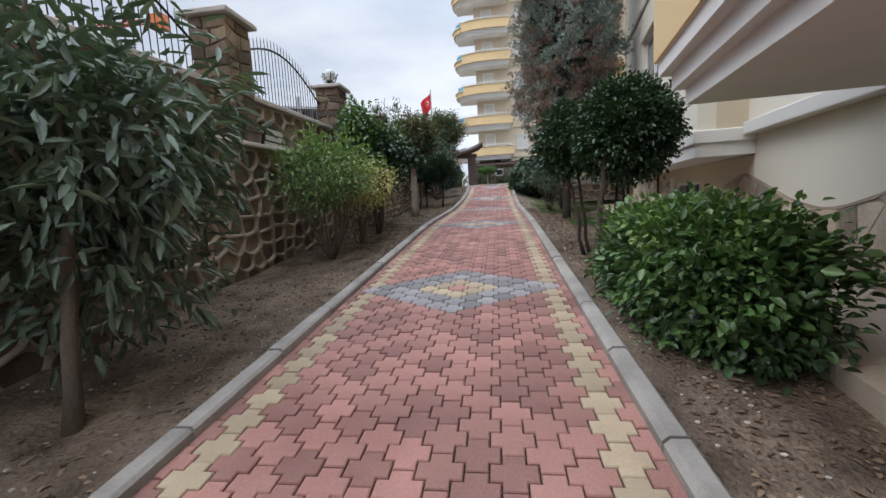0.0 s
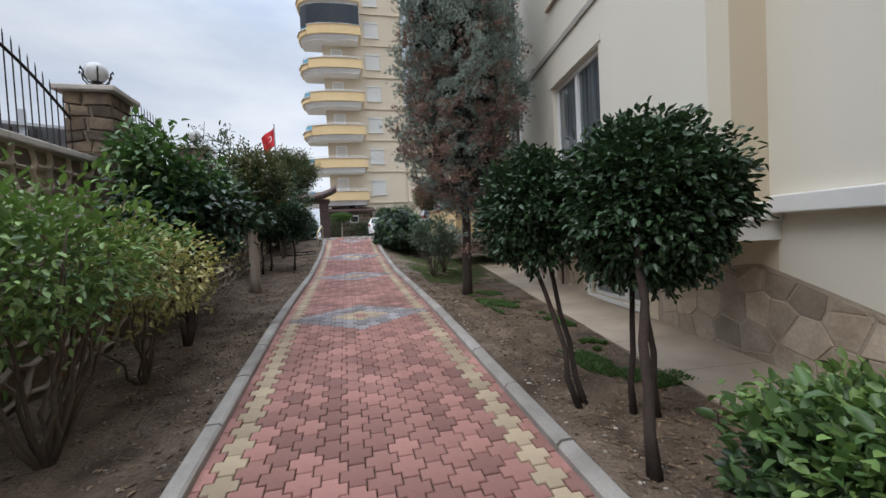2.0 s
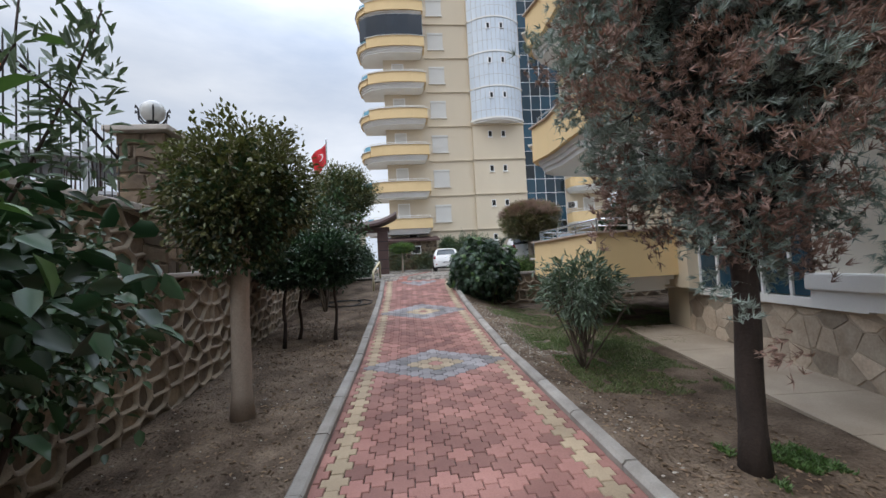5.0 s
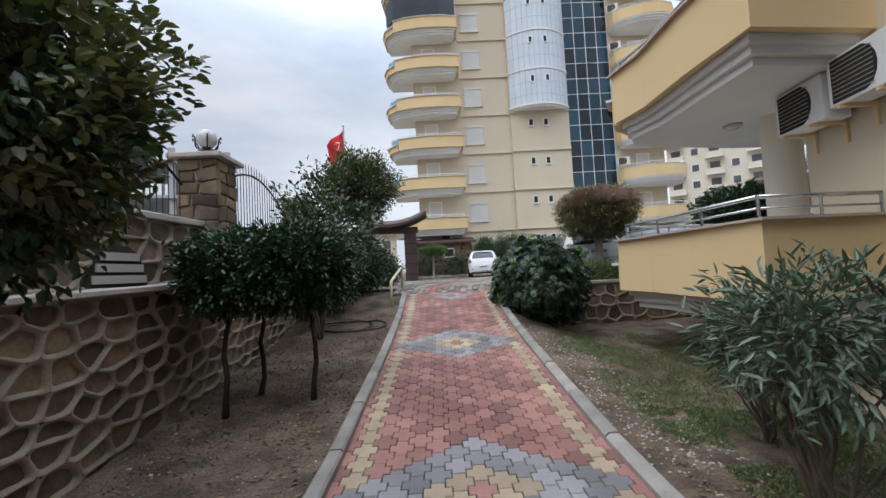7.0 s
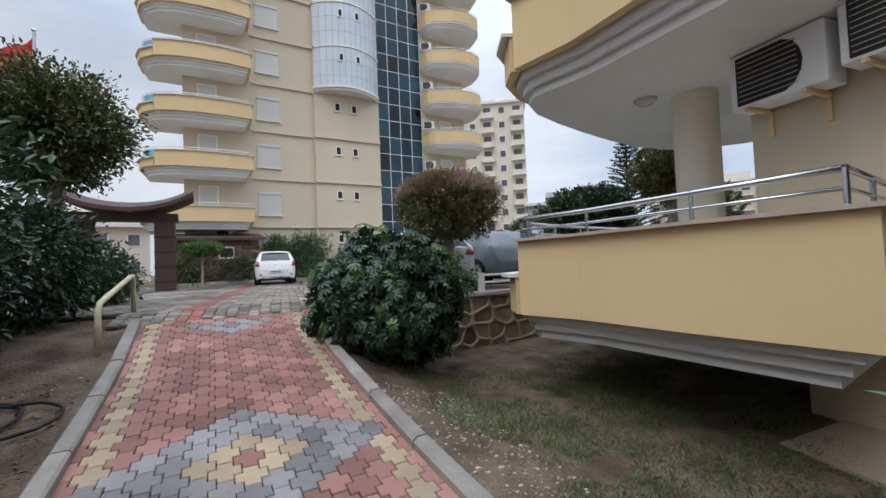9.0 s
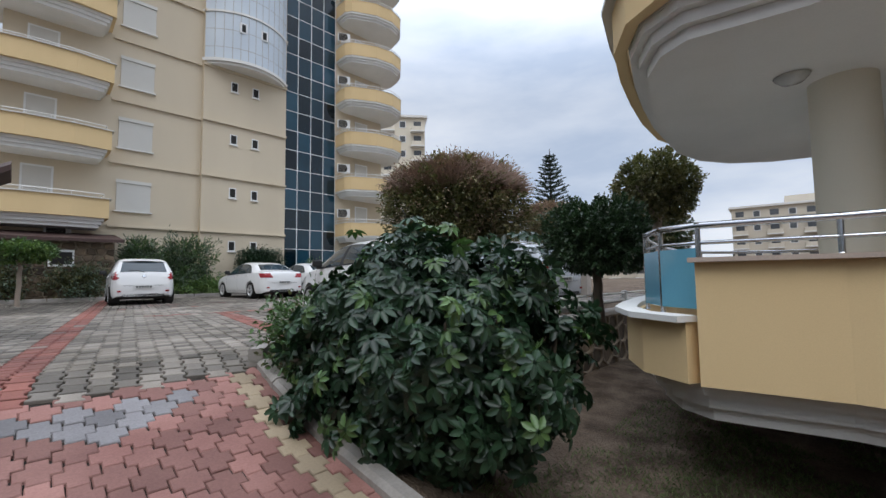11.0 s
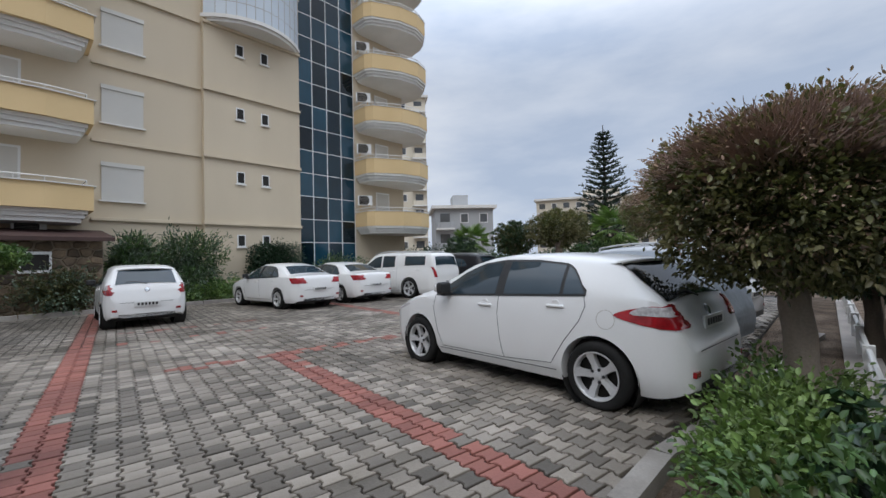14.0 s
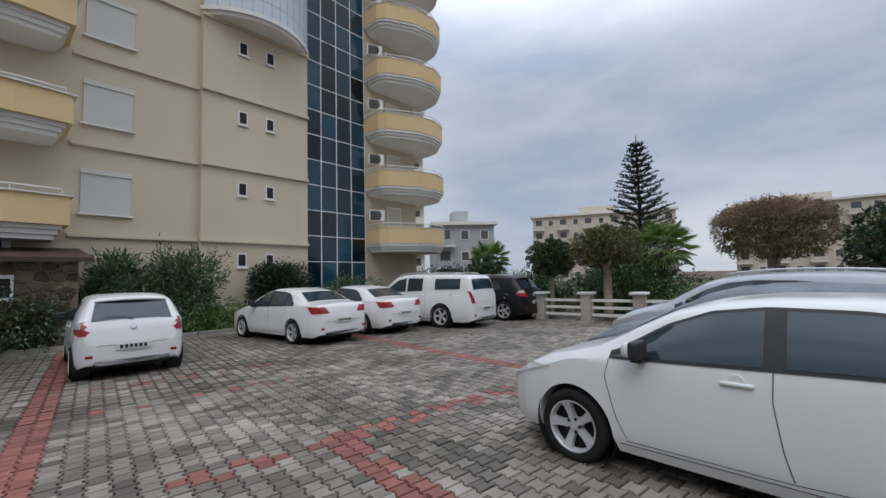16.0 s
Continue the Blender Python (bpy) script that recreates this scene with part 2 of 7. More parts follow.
def inset(outline, d):
    """An outline drawn in by d metres, each corner along its own normal."""
    n, res = len(outline), []
    area = sum(outline[i][0] * outline[(i + 1) % n][1] - outline[(i + 1) % n][0] * outline[i][1] for i in range(n))
    s = 1 if area > 0 else -1
    for i in range(n):
        a, p, b = Vector(outline[i - 1]), Vector(outline[i]), Vector(outline[(i + 1) % n])
        d1, d2 = (p - a).normalized(), (b - p).normalized()
        k = Vector((-(d1.y + d2.y), d1.x + d2.x)).normalized() * s
        c = max(0.4, abs(k.dot(Vector((-d1.y, d1.x)))))
        res.append((p.x + k.x * d / c, p.y + k.y * d / c))
    return res


# ---------- the lie of the land ----------
PROFILE = [(-30, -0.7), (0, 0.2), (5, 0.6), (10, 1.0), (16, 1.28), (19.4, 1.62), (22, 1.99), (23.4, 2.30), (24.0, 2.425), (3000, 2.43)]


def path_z(y):
    return float(np.interp(y, [p[0] for p in PROFILE], [p[1] for p in PROFILE]))


def land(x, y):
    """Height of the soil: it follows the path, lies low in the garden beside the block, and stays under the paved court."""
    z = path_z(y) - 0.06
    if y > 24:
        return 2.36
    if x > 1.2 and y > 23.12:
        return 2.39 + 0.03 * noise.noise(Vector((x * 1.5, y * 1.5, 0.3)))
    if x > 1.0:
        low = min(z, 0.38 + 0.041 * y) if y < 23.5 else z
        k = min(1.0, (x - 1.0) / 1.6)
        z = z * (1 - k) + low * k
    if -3.9 < x < 7:
        z += 0.05 * noise.noise(Vector((x * 0.9, y * 0.9, 0.3))) + 0.018 * noise.noise(Vector((x * 4, y * 4, 2.3)))
    if -1.9 < x < 1.15:
        z = min(z, path_z(y) - 0.06)
    return z


def edges(cuts):
    res = []
    for a, b, s in cuts:
        res += list(np.arange(a, b, s))
    return res + [cuts[-1][1]]


gx = edges([(-3000, -300, 2700), (-300, -40, 130), (-40, -6, 8.5), (-6, 7, 0.13), (7, 30, 2.3), (30, 300, 90), (300, 3000, 2700)])
gy = edges([(-3000, -200, 2800), (-200, -10, 47.5), (-10, -1, 1.0), (-1, 24.2, 0.13), (24.2, 60, 7.16), (60, 400, 85), (400, 3000, 2600)])
gv = [(x, y, land(x, y)) for y in gy for x in gx]
nx = len(gx)
gf = [(j * nx + i, j * nx + i + 1, (j + 1) * nx + i + 1, (j + 1) * nx + i) for j in range(len(gy) - 1) for i in range(nx - 1)]
ground = tagged(raw("ground", gv, gf, SOIL, smooth=True), "bare brown garden soil with scattered dry leaves", "ground", kind="structure")

# ---------- garden wall, piers, fence ----------
def cells(length, height, step, rise, seed, top=None):
    """Irregular stones of a rubble wall, as outlines in (u, z): courses with broken joints, every corner shared."""
    rng = random.Random(seed)
    rows = max(1, round(height / rise))
    rz = [height * r / rows for r in range(rows + 1)]
    cuts = []
    for r in range(rows):
        u, c = 0.0, [0.0]
        while u < length - step * 0.8:
            u += step * rng.uniform(0.65, 1.4)
            c.append(min(u, length))
        c[-1] = length
        cuts.append(c)

    def bend(u, z, r):
        du = 0.10 * noise.noise(Vector((u * 2.3 + seed, z * 3.1, 0))) * step / 0.3
        dz = 0.13 * noise.noise(Vector((u * 2.1, z * 2.7 + seed, 7))) * rise / 0.3
        dz += 0.10 * noise.noise(Vector((u * 5.1, z * 1.7 + seed, 3))) * rise / 0.3
        if r in (0, rows):
            dz = 0
        if u <= 0 or u >= length:
            du = 0
        z2 = z + dz
        return (u + du, min(z2, top(u)) if top else z2)
    res = []
    for r in range(rows):
        c = cuts[r]
        below = cuts[r - 1] if r else c
        above = cuts[r + 1] if r + 1 < rows else c
        for a, b in zip(c, c[1:]):
            lo = [a] + [x for x in below if a + 0.02 < x < b - 0.02] + [b]
            hi = [a] + [x for x in above if a + 0.02 < x < b - 0.02] + [b]
            o = [bend(u, rz[r], r) for u in lo] + [bend(u, rz[r + 1], r + 1) for u in reversed(hi)]
            if max(p[1] for p in o) - min(p[1] for p in o) > 0.05:
                res.append(o)
    return res


def stone_mesh(o, place, gap, depth, seed):
    """One stone: its outline drawn in from the joint, with a rounded, uneven face. place(u, z, out) gives the world."""
    rng = random.Random(seed)
    cu, cz = sum(p[0] for p in o) / len(o), sum(p[1] for p in o) / len(o)
    span = min(max(p[0] for p in o) - min(p[0] for p in o), max(p[1] for p in o) - min(p[1] for p in o))
    k0, k1 = max(0.3, 1 - 2.0 * gap / max(span, 0.05)), max(0.2, 1 - 4.2 * gap / max(span, 0.05))
    n, vs = len(o), []
    lean = rng.uniform(-0.3, 0.3)
    for k, d in ((k0, -0.06), (k0, depth * 0.45), (k1, depth)):
        for u, z in o:
            uu, zz = cu + (u - cu) * k, cz + (z - cz) * k
            vs.append(place(uu, zz, d + (lean * (z - cz) * 0.1 + rng.uniform(-0.006, 0.006) if d > 0 else 0)))
    fs = [(r * n + i, r * n + (i + 1) % n, (r + 1) * n + (i + 1) % n, (r + 1) * n + i) for r in range(2) for i in range(n)]
    c = len(vs)
    vs.append(place(cu, cz, depth * 1.12))
    fs += [(2 * n + i, 2 * n + (i + 1) % n, c) for i in range(n)]
    return vs, fs


def rubble(length, height, step, rise, seed, top=None, loose=0.30):
    """Irregular stones as cells round scattered points, nearly in courses; outlines in (u, z), edges shared."""
    rng = random.Random(seed)
    k = step / rise
    rows = max(1, round(height / rise))
    pts = []
    for r in range(-1, rows + 1):
        u = -step * (1.0 + rng.random())
        while u < length + step:
            u += step * rng.uniform(0.6, 1.45)
            pts.append((u, ((r + 0.5) / rows * height + rise * rng.uniform(-loose, loose)) * k))
    res = []
    for i, (u, v) in enumerate(pts):
        if not (0 < u < length and 0 < v < height * k):
            continue
        o = [(max(0, u - 2 * step), max(0, v - 2 * step)), (min(length, u + 2 * step), max(0, v - 2 * step)), (min(length, u + 2 * step), min(height * k, v + 2 * step)), (max(0, u - 2 * step), min(height * k, v + 2 * step))]
        for j, (a, b) in enumerate(pts):
            if j == i or abs(a - u) > 3 * step or abs(b - v) > 3 * step:
                continue
            mx, my, dx, dy = (a + u) / 2, (b + v) / 2, a - u, b - v
            side = [(p[0] - mx) * dx + (p[1] - my) * dy for p in o]
            new_o = []
            for q in range(len(o)):
                s0, s1 = side[q], side[(q + 1) % len(o)]
                p0, p1 = o[q], o[(q + 1) % len(o)]
                if s0 <= 0:
                    new_o.append(p0)
                if (s0 < 0) != (s1 < 0) and s0 != s1:
                    f = s0 / (s0 - s1)
                    new_o.append((p0[0] + (p1[0] - p0[0]) * f, p0[1] + (p1[1] - p0[1]) * f))
            o = new_o
            if len(o) < 3:
                break
        if len(o) < 3:
            continue
        o = [(p, q / k) for p, q in o]
        if top:
            o = [(p, min(q, top(p))) for p, q in o]
        if max(p[1] for p in o) - min(p[1] for p in o) > 0.05:
            res.append(o)
    return res


def even(o, n=22):
    """An outline with n evenly spaced points."""
    ln = [math.dist(o[i], o[(i + 1) % len(o)]) for i in range(len(o))]
    total, res = sum(ln), []
    for k in range(n):
        d, i = total * k / n, 0
        while d > ln[i] and i < len(o) - 1:
            d -= ln[i]
            i += 1
        f = d / ln[i] if ln[i] else 0
        a, b = o[i], o[(i + 1) % len(o)]
        res.append((a[0] + (b[0] - a[0]) * f, a[1] + (b[1] - a[1]) * f))
    return res


def pocket(o, d, n=22):
    """The outline drawn in by about d metres, with well rounded corners."""
    q = even(o, n)
    cu, cz = sum(p[0] for p in q) / n, sum(p[1] for p in q) / n
    for _ in range(2):
        q = [((q[i - 1][0] + 2 * q[i][0] + q[(i + 1) % n][0]) / 4, (q[i - 1][1] + 2 * q[i][1] + q[(i + 1) % n][1]) / 4) for i in range(n)]
    return [(cu + (u - cu) * max(0.25, 1 - d / max(math.hypot(u - cu, z - cz), 0.02)), cz + (z - cz) * max(0.25, 1 - d / max(math.hypot(u - cu, z - cz), 0.02))) for u, z in q]


def ribs(name, outlines, place, width, proud, parent, material):
    """Raised rounded pointing along the joints: a collar round every stone."""
    V, F = [], []
    for o in outlines:
        n, n0 = 22, len(V)
        w = width / 2 * (1 + 0.5 * noise.noise(Vector((o[0][0] * 3, o[0][1] * 3, 1))))
        for ring, out in ((even(o), proud * 1.05), (pocket(o, w * 0.35), proud * 0.97), (pocket(o, w * 0.8), proud * 0.6), (pocket(o, w * 1.05), -0.02)):
            V += [place(u, z, out + (0.010 * noise.noise(Vector((u * 7, z * 7, 5))) if out > 0 else 0)) for u, z in ring]
        F += [(n0 + r * n + i, n0 + r * n + (i + 1) % n, n0 + (r + 1) * n + (i + 1) % n, n0 + (r + 1) * n + i) for r in range(3) for i in range(n)]
    return raw(name, V, F, material, parent, smooth=True)


LATER = []      # stones and pavers, laid last


def cope(y):
    return 2.50 + 0.019 * y


def upper(y):
    return cope(y) + 0.93


WX = -3.80      # face of the garden wall
PIERS = [1.9, 6.2, 10.55, 14.7, 18.6, 22.8]
wall = thing("wall_garden", (WX, 12, 0.4), label="brown rubble stone garden wall with raised pale mortar joints", category="wall", kind="structure")
ya, yb = -4.0, 23.1
bm = bmesh.new()
for y0 in np.arange(ya, yb, 1.0):
    y1 = min(y0 + 1.0, yb)
    for x0, x1, za, zb, off in ((WX - 0.75, WX - 0.05, None, 0, 0), (WX - 0.75, WX - 0.30, 0, 1, 0)):
        lo = [-1.2, -1.2] if za is None else [cope(y0) + 0.07, cope(y1) + 0.07]
        hi = [cope(y0), cope(y1)] if za is None else [upper(y0) - 0.09, upper(y1) - 0.09]
        v = [bm.verts.new(p) for p in ((x0, y0, lo[0]), (x1, y0, lo[0]), (x1, y1, lo[1]), (x0, y1, lo[1]), (x0, y0, hi[0]), (x1, y0, hi[0]), (x1, y1, hi[1]), (x0, y1, hi[1]))]
        for f in ((0, 1, 5, 4), (1, 2, 6, 5), (2, 3, 7, 6), (3, 0, 4, 7), (4, 5, 6, 7), (3, 2, 1, 0)):
            bm.faces.new([v[i] for i in f])
core = part("wall_core", bm, MORTAR, wall)


def slope_strip(name, x0, x1, f, z0, z1, material, label):
    bm = bmesh.new()
    for y0 in np.arange(ya, yb, 1.4):
        y1 = min(y0 + 1.392, yb)
        v = [bm.verts.new(p) for p in ((x0, y0, f(y0) + z0), (x1, y0, f(y0) + z0), (x1, y1, f(y1) + z0), (x0, y1, f(y1) + z0), (x0, y0, f(y0) + z1), (x1, y0, f(y0) + z1), (x1, y1, f(y1) + z1), (x0, y1, f(y1) + z1))]
        for q in ((0, 1, 5, 4), (1, 2, 6, 5), (2, 3, 7, 6), (3, 0, 4, 7), (4, 5, 6, 7), (3, 2, 1, 0)):
            bm.faces.new([v[i] for i in q])
    bmesh.ops.bevel(bm, geom=bm.edges[:], offset=0.012, segments=1, affect="EDGES")
    return part(name, bm, material, wall, label)


slope_strip("ledge", WX - 0.32, WX + 0.09, cope, 0.0, 0.065, COPING, "pale stone ledge slab")
slope_strip("coping", WX - 0.80, WX - 0.19, upper, -0.085, 0.0, COPING, "pale stone coping slab")


def wall_face(y0, y1, x, f0, f1, seed, step, rise, gap, depth, rib, nears):
    ln = y1 - y0
    ht = f1(y0) - f0(y0)
    o = rubble(ln, ht, step, rise, seed)
    place = lambda u, z, out: (x + out, y0 + u, f0(y0 + u) + z * (f1(y0 + u) - f0(y0 + u)) / ht)
    ribs("pointing", o, place, rib, 0.055, wall, MORTAR)
    LATER.append((o, place, gap, depth, seed, nears, wall, STONE, STONE_MORE))


low = lambda y: path_z(y) - 0.45
wall_face(1.0, 23.0, WX - 0.05, low, lambda y: cope(y) - 0.01, 3, 0.36, 0.30, 0.012, 0.016, 0.085, (1.5, 21.0))
wall_face(1.0, 23.0, WX - 0.30, lambda y: cope(y) + 0.075, lambda y: upper(y) - 0.09, 8, 0.38, 0.26, 0.012, 0.02, 0.07, (40, 41))
# vent openings in the upper wall, with white slats
for i, y in enumerate((7.4, 16.7)):
    v = thing("wall_vent", (WX - 0.28, y, cope(y) + 0.06), label="grey slatted vent in the stone garden wall", category="vent", group="wall vents", kind="structure")
    bm = bmesh.new()
    z = cope(y) + 0.066
    o = [(-0.42, 0), (0.42, 0), (0.30, 0.34), (0.12, 0.44), (-0.12, 0.44), (-0.30, 0.34)]
    a = [bm.verts.new((WX - 0.225, y + p, z + q)) for p, q in o]
    b = [bm.verts.new((WX - 0.38, y + p, z + q)) for p, q in o]
    bm.faces.new(a)
    for k in range(len(o)):
        bm.faces.new((a[k], a[(k + 1) % 6], b[(k + 1) % 6], b[k]))
    part("recess", bm, DARK, v)
    for k, (h, w) in enumerate(((0.04, 0.38), (0.16, 0.33), (0.28, 0.27))):
        part("slat", cube(bmesh.new(), WX - 0.222, WX - 0.205, y - w, y + w, z + h, z + h + 0.085), BAND, v)


def pier(y, lamp):
    zb, zt = cope(y) + 0.03, upper(y) + 0.93
    p = thing("pier", (WX - 0.27, y, zb), label="square brown stone pier with a pale cap on the garden wall", category="pier", group="wall piers", kind="structure")
    x0, x1, y0, y1 = WX - 0.60, WX + 0.0, y - 0.31, y + 0.31
    part("pier_core", cube(bmesh.new(), x0 + 0.03, x1 - 0.03, y0 + 0.03, y1 - 0.03, zb, zt), MORTAR, p)
    cap = cube(bmesh.new(), x0 - 0.09, x1 + 0.09, y0 - 0.09, y1 + 0.09, zt, zt + 0.075, bevel=0.015)
    cube(cap, x0 + 0.05, x1 - 0.05, y0 + 0.05, y1 - 0.05, zt + 0.0755, zt + 0.11)
    part("cap", cap, COPING, p, "pale stone cap")
    o = cells(0.62, zt - zb, 0.27, 0.19, int(y * 7))
    for place in ((lambda u, z, out: (x1 - 0.03 + out, y0 + u, zb + z)), (lambda u, z, out: (x0 + u, y0 + 0.03 - out, zb + z)), (lambda u, z, out: (x1 - u, y1 - 0.03 + out, zb + z))):
        LATER.append((o, place, 0.012, 0.035, int(y * 11), (1, 1), p, STONE, STONE_MORE))
    if not lamp:
        return
    lz = zt + 0.11
    g = thing("globe_lamp", ((x0 + x1) / 2, y, lz), label="pale glass globe lamp in black iron arms on a stone pier", category="lamp", group="wall lamps")
    part("base", lathe(bmesh.new(), [(0.001, 0), (0.07, 0), (0.055, 0.03), (0.03, 0.05), (0.03, 0.10), (0.075, 0.13), (0.001, 0.13)], sides=14), IRON, g, local=True)
    part("globe", lathe(bmesh.new(), [(0.001, 0.125)] + [(0.15 * math.sin(a), 0.27 - 0.15 * math.cos(a)) for a in np.linspace(0.3, 2.85, 11)] + [(0.001, 0.42)], sides=20), LAMPGLASS, g, "pale glass globe", True, True)
    for k in range(6):
        c = k * math.pi / 3
        pts = [(r * math.cos(c), r * math.sin(c), z) for r, z in ((0.03, 0.09), (0.12, 0.10), (0.175, 0.17), (0.185, 0.25), (0.215, 0.29), (0.22, 0.25))]
        part("arm", tube(bmesh.new(), pts, 0.011, 6), IRON, g, local=True)


for y in PIERS:
    pier(y, y in (10.55, 14.7, 18.6))

for ya2, yb2 in zip([-2.4] + PIERS[:-1], PIERS):
    a, b = ya2 + 0.33, yb2 - 0.33
    f = thing("iron_fence", (WX - 0.5, (a + b) / 2, upper((a + b) / 2)), label="black wrought iron fence panel with an arched top rail", category="fence", group="iron fence panels")
    top = lambda y: upper(y) + 0.55 + 0.62 * math.sin(math.pi * (y - a) / (b - a))
    part("rail", tube(bmesh.new(), [(WX - 0.5, y, top(y)) for y in np.linspace(a, b, 21)], 0.02, 6), IRON, f)
    part("rail", tube(bmesh.new(), [(WX - 0.5, y, upper(y) + 0.07) for y in (a, b)], 0.014, 6), IRON, f)
    for y in np.arange(a + 0.06, b, 0.125):
        part("bar", tube(bmesh.new(), [(WX - 0.5, y, upper(y) - 0.02), (WX - 0.5, y, top(y) + 0.15), (WX - 0.5, y, top(y) + 0.22)], 0.008, 5, [0.008, 0.008, 0.001]), IRON, f)


# ---------- balconies ----------
def balcony(parent, line, close, z0, tall, drop=0.36, rail=True, name="balcony", local=False, low_from=None, steps=3):
    """A slab with a stepped white cornice; a yellow parapet along line; the slab closes over the points of close."""
    outline = list(line) + list(close)
    bm = bmesh.new()
    prism(bm, inset(outline, 0.02), z0 - 0.02, z0 + 0.08)
    slab = part(name, bm, WHITE, parent, "white balcony slab", local)
    for k in range(steps):
        part("cornice_step", prism(bmesh.new(), inset(outline, 0.03 + 0.08 * k), z0 - drop * (k + 1) / steps, z0 - drop * k / steps - 0.0205 * (k == 0) - 0.0005), WHITE, slab, "white cornice step", local)
    hi = line if low_from is None else line[:low_from + 1]
    part("parapet", ribbon(bmesh.new(), hi, z0 - 0.015, z0 + tall, 0.13), YELLOW, slab, "yellow rendered parapet", local)
    if low_from is not None:
        part("parapet", ribbon(bmesh.new(), line[low_from:], z0 - 0.015, z0 + tall * 0.5, 0.13), YELLOW, slab, "yellow rendered parapet", local)
        part("ledge", ribbon(bmesh.new(), inset(list(line[low_from:]) + list(close), -0.04)[:len(line) - low_from], z0 + tall * 0.5 + 0.001, z0 + tall * 0.5 + 0.05, 0.2), WHITE, slab, local=local)
        inner = inset(list(line[low_from:]) + list(close), 0.06)[:len(line) - low_from]
        part("glass_panel", ribbon(bmesh.new(), inner, z0 + tall * 0.5 + 0.09, z0 + tall + 0.12, 0.012), BLUE_GLASS, slab, "blue tinted glass panel", local)
    part("cap", ribbon(bmesh.new(), inset(list(hi) + list(close), -0.025)[:len(hi)], z0 + tall + 0.001, z0 + tall + 0.035, 0.18), GRANITE if rail else WHITE, slab, local=local)
    c = inset(outline, 0.065)[:len(line)]
    if rail:
        for h, r in ((0.30, 0.028), (0.16, 0.016)):
            part("rail", tube(bmesh.new(), [(x, y, z0 + tall + h) for x, y in c], r, 8), STEEL, slab, "steel tube rail", local, True)
        for i, ((xa, ya3), (xb, yb3)) in enumerate(zip(c, c[1:])):
            n = max(1, round(math.hypot(xb - xa, yb3 - ya3) / 0.85))
            for k in range(n):
                x, y = xa + (xb - xa) * k / n, ya3 + (yb3 - ya3) * k / n
                foot = z0 + tall * (0.5 if low_from is not None and i >= low_from else 1.0)
                part("post", lathe(bmesh.new(), [(0.028, 0), (0.02, 0.02), (0.02, z0 + tall - foot + 0.27), (0.026, z0 + tall - foot + 0.29)], (x, y, foot + 0.03), 10), STEEL, slab, local=local)
    else:
        part("rail", tube(bmesh.new(), [(x, y, z0 + tall + 0.22) for x, y in c], 0.022, 6), WHITE, slab, local=local)
        for (xa, ya3), (xb, yb3) in zip(c, c[1:]):
            n = max(1, round(math.hypot(xb - xa, yb3 - ya3) / 0.9))
            for k in range(n):
                x, y = xa + (xb - xa) * k / n, ya3 + (yb3 - ya3) * k / n
                part("post", tube(bmesh.new(), [(x, y, z0 + tall), (x, y, z0 + tall + 0.21)], 0.014, 5), WHITE, slab, local=local)
    return slab


# ---------- the block beside the path ----------
BLK = (3.33, 9.09, 0.0)
block = thing("apartment_block", BLK, -8.0, label="cream rendered apartment block with yellow balconies beside the path", category="building")
# local frame: x into the building, y along the path
TOP = 16.0


def wall_with_hole(bm, x0, x1, y0, y1, z0, z1, holes):
    """A wall slab along y, with rectangular openings (ya, yb, za, zb) from bottom to top order."""
    ys = sorted({y0, y1, *[h[0] for h in holes], *[h[1] for h in holes]})
    for a, b in zip(ys, ys[1:]):
        hs = sorted((h[2], h[3]) for h in holes if h[0] <= a and h[1] >= b)
        z = z0
        for za, zb in hs:
            if za > z:
                cube(bm, x0, x1, a, b, z, za)
            z = zb
        cube(bm, x0, x1, a, b, z, z1)
    bmesh.ops.remove_doubles(bm, verts=bm.verts, dist=0.0005)


bm = bmesh.new()
WIN = (-0.03, 1.95, 3.52, 5.12)
wall_with_hole(bm, 0.0, 0.25, -2.3, 4.2, 2.46, TOP, [WIN, (WIN[0], WIN[1], WIN[2] + 3.2, WIN[3] + 3.2)])
part("wall", bm, PALE, block, "pale cream rendered wall", True)
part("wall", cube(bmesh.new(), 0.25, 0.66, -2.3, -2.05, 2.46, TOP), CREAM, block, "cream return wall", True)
part("wall", cube(bmesh.new(), 0.25, 1.1, 3.95, 4.2, 2.46, TOP), PALE, block, "pale return wall", True)
bm = bmesh.new()
wall_with_hole(bm, 0.75, 1.0, -2.3, 9.2, -1.0, 2.06, [(0.15, 2.05, 0.93, 1.75)])
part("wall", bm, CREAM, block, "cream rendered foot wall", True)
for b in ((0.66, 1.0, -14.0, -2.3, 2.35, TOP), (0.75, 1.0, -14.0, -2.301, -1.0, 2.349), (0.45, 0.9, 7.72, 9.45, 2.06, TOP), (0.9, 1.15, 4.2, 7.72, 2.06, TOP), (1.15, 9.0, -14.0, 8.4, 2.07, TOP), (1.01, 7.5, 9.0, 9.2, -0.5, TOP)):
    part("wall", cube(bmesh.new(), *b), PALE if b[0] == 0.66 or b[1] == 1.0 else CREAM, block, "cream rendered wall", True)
part("basement_floor", cube(bmesh.new(), 1.01, 9.0, -14, 8.9, -0.4, -0.2), CONCRETE, block, local=True)
bm = bmesh.new()
cube(bm, -0.07, 0.75, -2.38, 4.28, 2.26, 2.459, bevel=0.02)
cube(bm, -0.03, 0.749, -2.34, 4.24, 2.07, 2.258)
cube(bm, 0.56, 0.66, -14, -2.39, 2.34, 2.52, bevel=0.015)
part("ledge", bm, WHITE, block, "white moulded ledge", True)
bm = bmesh.new()
